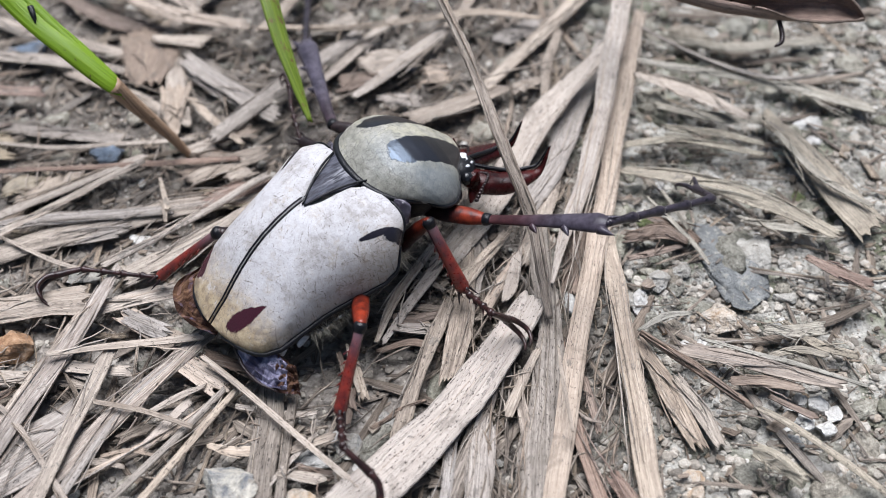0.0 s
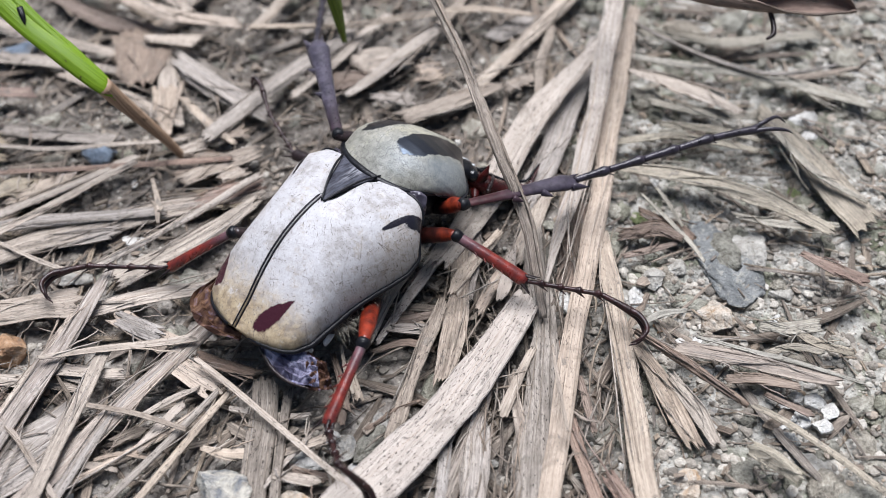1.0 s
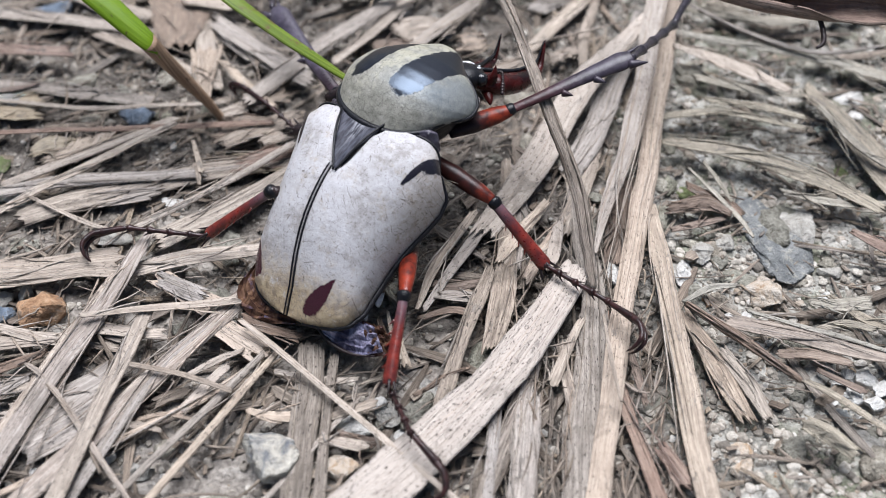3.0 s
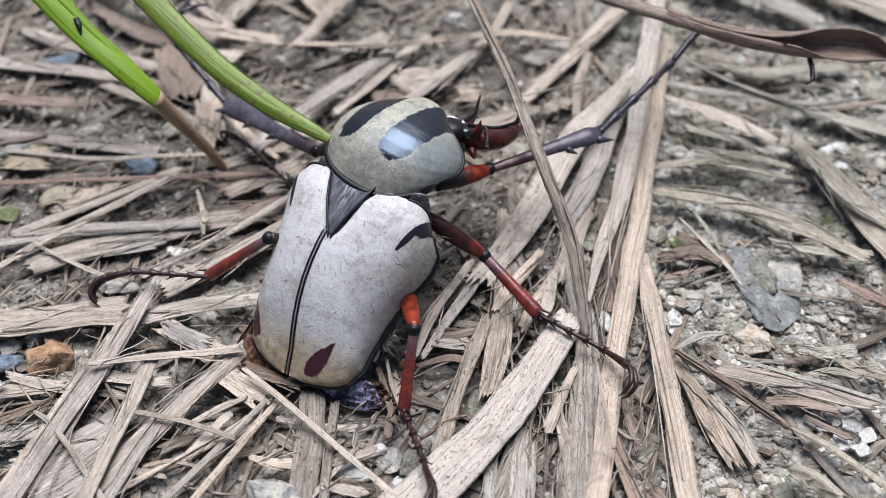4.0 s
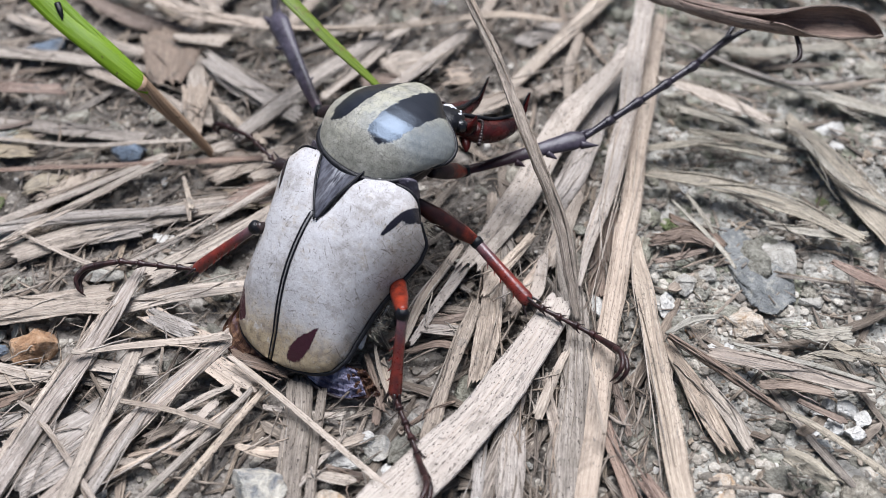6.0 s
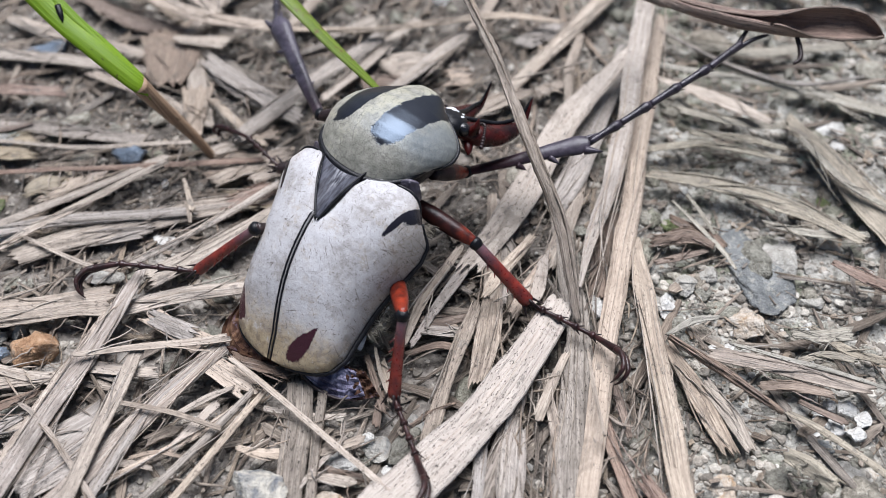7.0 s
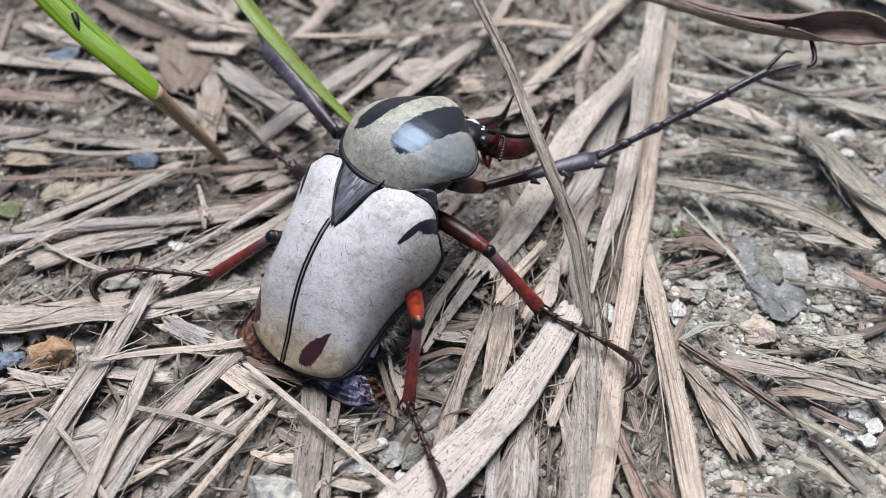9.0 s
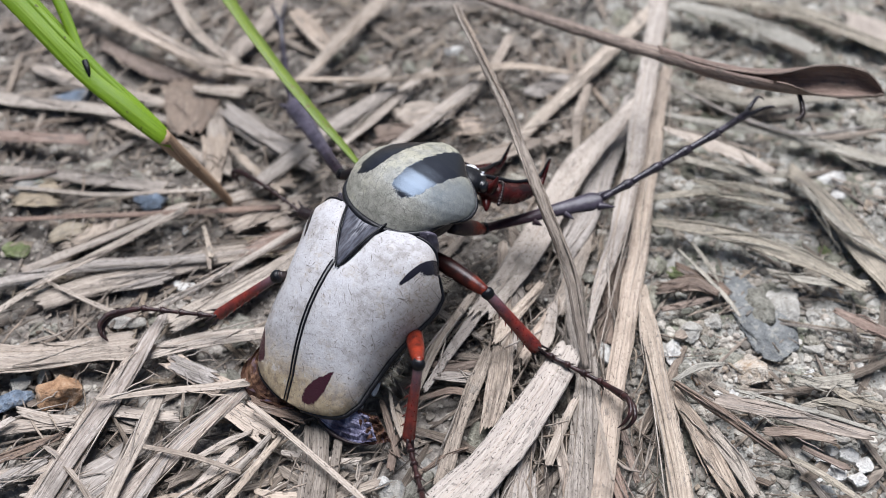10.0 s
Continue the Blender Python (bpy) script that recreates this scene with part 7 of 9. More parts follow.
LEGS = {
    "right_front": build_leg("right_front", (4.3, 9.08, 10.47, 6.86), True),
    "left_front": build_leg("left_front", (6.16, 11.29, 10.42, 5.17), True),
    "right_middle": build_leg("right_middle", (5.14, 5.66, 5.08, 3.67), False),
    "left_middle": build_leg("left_middle", (4.96, 4.22, 4.41, 3.86), False),
    "right_hind": build_leg("right_hind", (7.27, 5.7, 4.45, 3.72), False),
    "left_hind": build_leg("left_hind", (6.48, 6.37, 5.73, 3.05), False),
}


# ---- green grass shoot ----
def build_grass():
    bm = bmesh.new()
    tube(bm, [(-17.7, 8.9, -0.4), (-18.6, 8.5, 2.2), (-19.6, 7.9, 4.9), (-20.6, 7.3, 7.5), (-21.3, 6.87, 9.5)], [0.36, 0.5, 0.62, 0.74, 0.82], 12, 36, 0.8)
    thing = tagged(new("grass_shoot"), "bright green grass shoot with a brown withered base", "grass")
    part("stem", bm, GRASS_STEM, thing, "brown withered stem base")
    bm = bmesh.new()
    blade(bm, [(-20.6, 6.8, 8.6), (-21.3, 6.87, 9.6), (-23.6, 8.2, 11.2), (-26.54, 10.1, 13.0), (-31.47, 13.93, 16.5), (-37, 18.2, 20.5)], [0.8, 1.5, 1.9, 2.1, 2.3, 2.3], 0.2, 0.22, 5, 13, 0.0, 0, 60, 0.35)
    part("leaf_sheath", bm, GRASS, thing)
    bm = bmesh.new()
    blade(bm, [(-21.0, 6.9, 9.6), (-24.2, 8.9, 11.9), (-28.4, 11.9, 14.8), (-33, 15.6, 18.2)], [0.45, 0.7, 0.8, 0.8], 0.2, 0.3, 9, 9, 0.0, 25, 40, 0.35)
    part("leaf_fold", bm, GRASS, thing)
    bm = bmesh.new()
    blade(bm, [(-26.3, 9.6, 13.2), (-27.2, 11.3, 14.2), (-29.0, 14.6, 16.6), (-31.0, 17.6, 19.0)], [0.3, 0.7, 0.9, 0.8], 0.15, 0.2, 7, 9, 0.0, 15, 30, 0.35)
    part("young_leaf", bm, GRASS, thing, "short leaf with a dark dry tip")
    bm = bmesh.new()
    tube(bm, [(-26.2, 9.3, 13.1), (-26.35, 9.75, 13.5), (-26.6, 10.3, 13.8)], [0.05, 0.2, 0.22], 8, 10, 0.5)
    part("dry_tip", bm, BLACK, thing)


build_grass()

# a narrow green leaf that the beetle pushes about; it starts at its tip and runs along its own y
bm = bmesh.new()
blade(bm, [(0.45, -1.5, 0), (0.1, 1, 0), (-0.4, 5, 0.05), (-0.5, 10, 0.1), (0.1, 16, 0.1), (1.1, 22, 0.1), (3.0, 31, 0)], [0.4, 0.95, 1.5, 1.75, 1.9, 2.2, 2.4], 0.16, 0.2, 3, 11, 0.0, 0, 46, 0.35)
leaf_blade = tagged(part("grass_leaf", bm, OLIVE), "narrow green grass leaf pushed by the beetle", "grass")


# ---- curled brown leaf over the litter ----
def build_curled_leaf():
    thing = tagged(new("curled_leaf"), "dry brown leaf rolled into a stalk with an open curled end", "leaf")
    bm = bmesh.new()
    tube(bm, [(-6, 30, 9.0), (2.15, 23.5, 10), (9.2, 17.9, 11), (16.4, 12.7, 12), (18.3, 11.5, 12.05)], [0.25, 0.42, 0.55, 0.6, 0.5], 14, 60, 0.75)
    for v in bm.verts:
        v.co.z += 0.10 * noise.noise(v.co * 0.9)
        v.co.y += 0.08 * noise.noise(v.co * 1.7)
    part("rolled_part", bm, LEAF, thing, "tightly rolled grey-brown leaf")
    # the roll opens into a trough with curled lips that close again at the drooping tip
    bm = bmesh.new()
    uv = bm.loops.layers.uv.verify()
    n, m = 56, 21
    spine = spline([(15.6, 13.25, 12.0), (19.0, 11.1, 12.1), (22.5, 9.8, 12.1), (25.5, 9.6, 12.0), (28.6, 9.6, 11.9), (30.6, 9.4, 11.7), (32.0, 8.9, 11.1)], n)
    rows, lips = [], ([], [])
    for i, p in enumerate(spine):
        s = i / (n - 1)
        w = at([0.62, 0.68, 0.78, 0.9, 1.08, 1.28, 1.36, 1.22, 0.9, 0.12], s)
        gap = at([4, 4, 5, 9, 26, 66, 86, 82, 64, 30], s)
        row = []
        for k in range(m):
            a = radians(125 - gap - (360 - 2 * gap) * k / (m - 1))
            e = 1 + 0.10 * max(0.0, abs(k / (m - 1) * 2 - 1) - 0.8) / 0.2
            q = p + Vector((0, math.cos(a) * w * 0.85 * e, 0.3 * s + math.sin(a) * w * 0.78 * e))
            q.z += 0.10 * noise.noise(Vector((i * 0.22, k * 0.3, 2))) * (0.4 + s)
            row.append(bm.verts.new(q))
        lips[0].append(row[0].co.copy())
        lips[1].append(row[-1].co.copy())
        rows.append(row)
    for i in range(n - 1):
        for k in range(m - 1):
            f = bm.faces.new((rows[i][k], rows[i][k + 1], rows[i + 1][k + 1], rows[i + 1][k]))
            for l, (u, v) in zip(f.loops, ((i, k), (i, k + 1), (i + 1, k + 1), (i + 1, k))):
                l[uv].uv = (u * 0.31, v * 0.25)
    geo = bmesh.ops.extrude_face_region(bm, geom=bm.faces[:])
    bmesh.ops.translate(bm, verts=[v for v in geo["geom"] if isinstance(v, bmesh.types.BMVert)], vec=(0, 0.03, 0.08))
    bmesh.ops.recalc_face_normals(bm, faces=bm.faces)
    opened = part("open_end", bm, LEAF_IN_LIFTED, thing, "open brown trough of the curled leaf")
    for line in lips:
        bm = bmesh.new()
        tube(bm, [p[:] for p in line[22::3]], [0.04, 0.10, 0.12, 0.11, 0.05], 7, 50)
        part("curled_lip", bm, LEAF, opened, "paler rolled edge")
    bm = bmesh.new()
    tube(bm, [(25.6, 9.3, 11.6), (25.85, 8.3, 11.05), (25.8, 7.5, 10.65), (25.3, 7.15, 10.45)], [0.16, 0.2, 0.2, 0.1], 8, 16)
    part("leaf_hook", bm, DARK, thing, "small dark hook under the leaf")
    return thing


LEAF = straw_mat("dry_leaf_brown", (0.075, 0.054, 0.044), (0.20, 0.152, 0.126), (0.40, 0.325, 0.275), specks=0.9)
# LEAF recoloured, darks and mids lifted to offset the shade inside the trough
LEAF_IN_LIFTED = straw_mat("dry_leaf_open_lifted", (0.095, 0.064, 0.052), (0.22, 0.158, 0.132), (0.36, 0.275, 0.235), specks=0.6)
curled_leaf = build_curled_leaf()


# ---- what moves ----
def motions():
    walk(beetle, [(0.0, pose(-0.00263, -0.00141, 0.00626) @ turned(-47.96, 11.83, 0.15)),
        (0.5, pose(-0.00100, -0.00130, 0.00603) @ turned(-49.40, 8.51, -1.34)),
        (1.0, pose(-0.00157, -0.00057, 0.00516) @ turned(-40.30, 5.02, -3.45)),
        (1.5, pose(-0.00172, -0.00037, 0.00491) @ turned(-36.15, 4.46, -6.68)),
        (2.0, pose(-0.00320, 0.00079, 0.00559) @ turned(-29.99, 12.22, -10.38)),
        (2.2, pose(-0.00331, 0.00115, 0.00546) @ turned(-30.43, 14.71, -11.30)),
        (3.3, pose(-0.00415, -0.00090, 0.00790) @ turned(-29.47, 24.83, -7.56)),
        (3.5, pose(-0.00413, -0.00092, 0.00788) @ turned(-29.26, 24.60, -8.74)),
        (4.0, pose(-0.00471, -0.00100, 0.00767) @ turned(-28.06, 28.65, -3.40)),
        (4.5, pose(-0.00447, -0.00120, 0.00769) @ turned(-30.25, 28.99, -4.27)),
        (5.0, pose(-0.00429, -0.00115, 0.00774) @ turned(-30.74, 27.89, -4.34)),
        (5.5, pose(-0.00437, -0.00114, 0.00772) @ turned(-30.53, 28.16, -4.72)),
        (7.0, pose(-0.00426, -0.00109, 0.00766) @ turned(-31.29, 26.78, -4.56)),
        (7.5, pose(-0.00415, -0.00115, 0.00775) @ turned(-31.57, 26.71, -4.92)),
        (8.0, pose(-0.00414, -0.00120, 0.00779) @ turned(-31.52, 26.41, -5.23)),
        (8.5, pose(-0.00420, -0.00107, 0.00766) @ turned(-31.43, 27.01, -5.41)),
        (9.0, pose(-0.00391, -0.00118, 0.00757) @ turned(-33.39, 25.96, -4.77)),
        (9.5, pose(-0.00390, -0.00115, 0.00755) @ turned(-33.01, 24.89, -5.64)),
        (10.0, pose(-0.00391, -0.00104, 0.00742) @ turned(-33.06, 24.75, -5.48))])
    walk(LEGS["right_front"][0], [(0.0, limb(2.90, 2.40, -1.60, 6.68, 4.40, -1.26)), (0.5, limb(2.90, 2.40, -1.60, 6.58, 2.99, 0.54)), (1.0, limb(2.90, 2.40, -1.60, 6.02, 1.99, 1.33)),
        (1.5, limb(2.90, 2.40, -1.60, 5.99, 1.86, 1.33)), (2.0, limb(2.90, 2.40, -1.60, 6.30, 3.74, 0.67)), (2.2, limb(2.90, 2.40, -1.60, 6.47, 3.85, 0.30)),
        (3.3, limb(2.90, 2.40, -1.60, 5.55, 5.62, -2.64)), (3.5, limb(2.90, 2.40, -1.60, 5.57, 5.59, -2.74)), (4.0, limb(2.90, 2.40, -1.60, 4.87, 5.25, -4.13)),
        (4.5, limb(2.90, 2.40, -1.60, 3.35, 4.15, -5.50)), (5.0, limb(2.90, 2.40, -1.60, 3.29, 4.27, -5.45)), (5.5, limb(2.90, 2.40, -1.60, 3.29, 4.07, -5.54)),
        (7.0, limb(2.90, 2.40, -1.60, 3.17, 4.29, -5.45)), (7.5, limb(2.90, 2.40, -1.60, 3.37, 4.25, -5.45)), (8.0, limb(2.90, 2.40, -1.60, 3.63, 4.51, -5.27)),
        (8.5, limb(2.90, 2.40, -1.60, 3.59, 4.29, -5.39)), (9.0, limb(2.90, 2.40, -1.60, 2.97, 3.97, -5.60)), (9.5, limb(2.90, 2.40, -1.60, 3.15, 4.32, -5.44)),
        (10.0, limb(2.90, 2.40, -1.60, 3.18, 4.23, -5.48))])
    walk(LEGS["right_front"][1], [(0.0, limb(6.68, 4.40, -1.26, 14.36, 8.34, 1.54)), (0.5, limb(6.58, 2.99, 0.54, 11.53, 9.84, -2.76)), (1.0, limb(6.02, 1.99, 1.33, 9.41, 9.86, -1.68)),
        (1.5, limb(5.99, 1.86, 1.33, 8.02, 10.43, -0.89)), (2.0, limb(6.30, 3.74, 0.67, 10.34, 11.50, -1.76)), (2.2, limb(6.47, 3.85, 0.30, 10.67, 11.53, -2.09)),
        (3.3, limb(5.55, 5.62, -2.64, 11.53, 12.38, -3.72)), (3.5, limb(5.57, 5.59, -2.74, 11.49, 12.40, -3.94)), (4.0, limb(4.87, 5.25, -4.13, 10.23, 11.60, -7.76)),
        (4.5, limb(3.35, 4.15, -5.50, 8.17, 10.32, -10.10)), (5.0, limb(3.29, 4.27, -5.45, 9.46, 10.39, -8.08)), (5.5, limb(3.29, 4.07, -5.54, 9.26, 10.36, -8.20)),
        (7.0, limb(3.17, 4.29, -5.45, 10.21, 9.94, -6.54)), (7.5, limb(3.37, 4.25, -5.45, 10.43, 9.95, -6.03)), (8.0, limb(3.63, 4.51, -5.27, 10.75, 10.14, -5.62)),
        (8.5, limb(3.59, 4.29, -5.39, 10.57, 10.10, -5.90)), (9.0, limb(2.97, 3.97, -5.60, 8.41, 10.39, -9.00)), (9.5, limb(3.15, 4.32, -5.44, 8.88, 10.64, -8.55)),
        (10.0, limb(3.18, 4.23, -5.48, 9.62, 10.40, -7.19))])
    walk(LEGS["right_front"][2], [(0.0, limb(14.36, 8.34, 1.54, 15.92, 17.00, -4.13)), (0.5, limb(11.53, 9.84, -2.76, 16.72, 18.51, -5.49)), (1.0, limb(9.41, 9.86, -1.68, 15.28, 18.53, -1.65)),
        (1.5, limb(8.02, 10.43, -0.89, 13.51, 19.02, 1.68)), (2.0, limb(10.34, 11.50, -1.76, 9.39, 20.39, -7.19)), (2.2, limb(10.67, 11.53, -2.09, 9.97, 20.35, -7.70)),
        (3.3, limb(11.53, 12.38, -3.72, 10.31, 19.27, -11.51)), (3.5, limb(11.49, 12.40, -3.94, 10.45, 20.14, -10.91)), (4.0, limb(10.23, 11.60, -7.76, 11.85, 20.58, -12.88)),
        (4.5, limb(8.17, 10.32, -10.10, 14.45, 18.71, -10.23)), (5.0, limb(9.46, 10.39, -8.08, 14.39, 19.26, -10.66)), (5.5, limb(9.26, 10.36, -8.20, 13.69, 19.44, -10.95)),
        (7.0, limb(10.21, 9.94, -6.54, 14.93, 19.01, -8.80)), (7.5, limb(10.43, 9.95, -6.03, 14.50, 18.98, -9.42)), (8.0, limb(10.75, 10.14, -5.62, 14.55, 18.95, -9.80)),
        (8.5, limb(10.57, 10.10, -5.90, 14.52, 18.87, -10.01)), (9.0, limb(8.41, 10.39, -9.00, 14.49, 18.89, -9.75)), (9.5, limb(8.88, 10.64, -8.55, 14.75, 19.25, -9.41)),
        (10.0, limb(9.62, 10.40, -7.19, 14.26, 19.47, -9.59))])
    walk(LEGS["right_front"][3], [(0.0, limb(15.92, 17.00, -4.13, 11.18, 19.10, -8.63)), (0.5, limb(16.72, 18.51, -5.49, 17.53, 24.58, -8.59)), (1.0, limb(15.28, 18.53, -1.65, 19.19, 24.10, -2.58)),
        (1.5, limb(13.51, 19.02, 1.68, 16.46, 25.19, 2.35)), (2.0, limb(9.39, 20.39, -7.19, 9.32, 27.09, -8.68)), (2.2, limb(9.97, 20.35, -7.70, 8.72, 26.30, -10.88)),
        (3.3, limb(10.31, 19.27, -11.51, 10.04, 25.61, -14.12)), (3.5, limb(10.45, 20.14, -10.91, 10.85, 26.73, -12.80)), (4.0, limb(11.85, 20.58, -12.88, 13.42, 27.21, -13.66)),
        (4.5, limb(14.45, 18.71, -10.23, 18.23, 24.38, -9.13)), (5.0, limb(14.39, 19.26, -10.66, 17.87, 25.15, -11.24)), (5.5, limb(13.69, 19.44, -10.95, 15.74, 25.75, -12.70)),
        (7.0, limb(14.93, 19.01, -8.80, 16.92, 25.05, -11.38)), (7.5, limb(14.50, 18.98, -9.42, 16.72, 24.93, -12.01)), (8.0, limb(14.55, 18.95, -9.80, 16.33, 24.95, -12.63)),
        (8.5, limb(14.52, 18.87, -10.01, 16.07, 24.95, -12.78)), (9.0, limb(14.49, 18.89, -9.75, 18.04, 24.64, -10.93)), (9.5, limb(14.75, 19.25, -9.41, 16.54, 25.21, -12.30)),
        (10.0, limb(14.26, 19.47, -9.59, 16.16, 25.35, -12.56))])
    walk(LEGS["left_front"][0], [(0.0, limb(-2.20, 5.00, -1.60, -7.91, 2.71, -1.35)), (0.5, limb(-2.20, 5.00, -1.60, -7.84, 2.60, -1.20)), (1.0, limb(-2.20, 5.00, -1.60, -4.43, 1.20, 2.68)),
        (1.5, limb(-2.20, 5.00, -1.60, -4.25, 0.95, 2.56)), (2.0, limb(-2.20, 5.00, -1.60, -4.68, 0.78, 2.16)), (2.2, limb(-2.20, 5.00, -1.60, -4.66, 1.06, 2.44)),
        (3.3, limb(-2.20, 5.00, -1.60, -7.70, 2.50, -2.75)), (3.5, limb(-2.20, 5.00, -1.60, -7.84, 2.54, -1.84)), (4.0, limb(-2.20, 5.00, -1.60, -7.32, 1.66, -2.42)),
        (4.5, limb(-2.20, 5.00, -1.60, -8.17, 4.02, -2.75)), (5.0, limb(-2.20, 5.00, -1.60, -8.12, 3.85, -2.88)), (5.5, limb(-2.20, 5.00, -1.60, -8.10, 3.75, -2.85)),
        (7.0, limb(-2.20, 5.00, -1.60, -8.07, 3.45, -2.65)), (7.5, limb(-2.20, 5.00, -1.60, -8.08, 3.47, -2.65)), (8.0, limb(-2.20, 5.00, -1.60, -8.09, 3.71, -2.85)),
        (8.5, limb(-2.20, 5.00, -1.60, -8.04, 3.54, -2.88)), (9.0, limb(-2.20, 5.00, -1.60, -7.79, 2.50, -2.34)), (9.5, limb(-2.20, 5.00, -1.60, -7.88, 2.80, -2.46)),
        (10.0, limb(-2.20, 5.00, -1.60, -7.92, 2.85, -2.38))])
    walk(LEGS["left_front"][1], [(0.0, limb(-7.91, 2.71, -1.35, -17.99, 7.35, -3.41)), (0.5, limb(-7.84, 2.60, -1.20, -18.30, 6.85, -1.36)), (1.0, limb(-4.43, 1.20, 2.68, -13.43, 7.97, 1.79)),
        (1.5, limb(-4.25, 0.95, 2.56, -12.44, 8.61, 1.27)), (2.0, limb(-4.68, 0.78, 2.16, -11.19, 9.75, 0.09)), (2.2, limb(-4.66, 1.06, 2.44, -12.08, 9.26, 0.19)),
        (3.3, limb(-7.70, 2.50, -2.75, -17.82, 7.41, -3.66)), (3.5, limb(-7.84, 2.54, -1.84, -17.67, 7.98, -2.82)), (4.0, limb(-7.32, 1.66, -2.42, -18.19, 3.20, -5.10)),
        (4.5, limb(-8.17, 4.02, -2.75, -16.88, 10.95, -4.66)), (5.0, limb(-8.12, 3.85, -2.88, -17.02, 10.43, -5.09)), (5.5, limb(-8.10, 3.75, -2.85, -17.16, 10.19, -4.89)),
        (7.0, limb(-8.07, 3.45, -2.65, -17.25, 9.77, -4.47)), (7.5, limb(-8.08, 3.47, -2.65, -17.15, 9.93, -4.54)), (8.0, limb(-8.09, 3.71, -2.85, -17.11, 10.26, -4.68)),
        (8.5, limb(-8.04, 3.54, -2.88, -17.07, 10.07, -4.71)), (9.0, limb(-7.79, 2.50, -2.34, -18.24, 6.75, -2.78)), (9.5, limb(-7.88, 2.80, -2.46, -18.05, 7.23, -4.54)),
        (10.0, limb(-7.92, 2.85, -2.38, -17.89, 7.44, -5.01))])
    walk(LEGS["left_front"][2], [(0.0, limb(-17.99, 7.35, -3.41, -25.91, 12.46, -7.85)), (0.5, limb(-18.30, 6.85, -1.36, -26.41, 11.88, -5.54)), (1.0, limb(-13.43, 7.97, 1.79, -20.38, 14.81, -1.91)),
        (1.5, limb(-12.44, 8.61, 1.27, -18.45, 16.36, -2.25)), (2.0, limb(-11.19, 9.75, 0.09, -16.65, 16.84, -5.24)), (2.2, limb(-12.08, 9.26, 0.19, -17.80, 16.25, -5.01)),
        (3.3, limb(-17.82, 7.41, -3.66, -25.22, 12.21, -9.22)), (3.5, limb(-17.67, 7.98, -2.82, -25.33, 12.29, -8.43)), (4.0, limb(-18.19, 3.20, -5.10, -27.62, 7.65, -4.94)),
        (4.5, limb(-16.88, 10.95, -4.66, -23.64, 17.03, -9.75)), (5.0, limb(-17.02, 10.43, -5.09, -23.87, 16.37, -10.24)), (5.5, limb(-17.16, 10.19, -4.89, -24.02, 16.15, -10.00)),
        (7.0, limb(-17.25, 9.77, -4.47, -24.10, 15.75, -9.58)), (7.5, limb(-17.15, 9.93, -4.54, -24.09, 15.91, -9.51)), (8.0, limb(-17.11, 10.26, -4.68, -24.05, 16.31, -9.57)),
        (8.5, limb(-17.07, 10.07, -4.71, -24.04, 16.05, -9.65)), (9.0, limb(-18.24, 6.75, -2.78, -26.40, 11.26, -7.46)), (9.5, limb(-18.05, 7.23, -4.54, -25.53, 12.60, -9.44)),
        (10.0, limb(-17.89, 7.44, -5.01, -25.47, 13.29, -9.14))])
    walk(LEGS["left_front"][3], [(0.0, limb(-25.91, 12.46, -7.85, -29.88, 15.77, -7.60)), (0.5, limb(-26.41, 11.88, -5.54, -30.26, 15.30, -5.07)), (1.0, limb(-20.38, 14.81, -1.91, -23.56, 18.86, -1.46)),
        (1.5, limb(-18.45, 16.36, -2.25, -20.87, 20.92, -1.95)), (2.0, limb(-16.65, 16.84, -5.24, -18.06, 21.74, -6.08)), (2.2, limb(-17.80, 16.25, -5.01, -19.72, 21.04, -4.68)),
        (3.3, limb(-25.22, 12.21, -9.22, -28.66, 16.08, -9.20)), (3.5, limb(-25.33, 12.29, -8.43, -28.74, 16.17, -8.32)), (4.0, limb(-27.62, 7.65, -4.94, -27.27, 11.63, -8.23)),
        (4.5, limb(-23.64, 17.03, -9.75, -26.83, 21.06, -10.32)), (5.0, limb(-23.87, 16.37, -10.24, -27.09, 20.39, -10.73)), (5.5, limb(-24.02, 16.15, -10.00, -27.27, 20.12, -10.61)),
        (7.0, limb(-24.10, 15.75, -9.58, -27.36, 19.75, -9.97)), (7.5, limb(-24.09, 15.91, -9.51, -27.35, 19.91, -9.86)), (8.0, limb(-24.05, 16.31, -9.57, -27.30, 20.33, -9.88)),
        (8.5, limb(-24.04, 16.05, -9.65, -27.27, 20.08, -9.97)), (9.0, limb(-26.40, 11.26, -7.46, -28.06, 15.73, -9.46)), (9.5, limb(-25.53, 12.60, -9.44, -29.09, 16.34, -9.26)),
        (10.0, limb(-25.47, 13.29, -9.14, -28.69, 17.33, -9.17))])
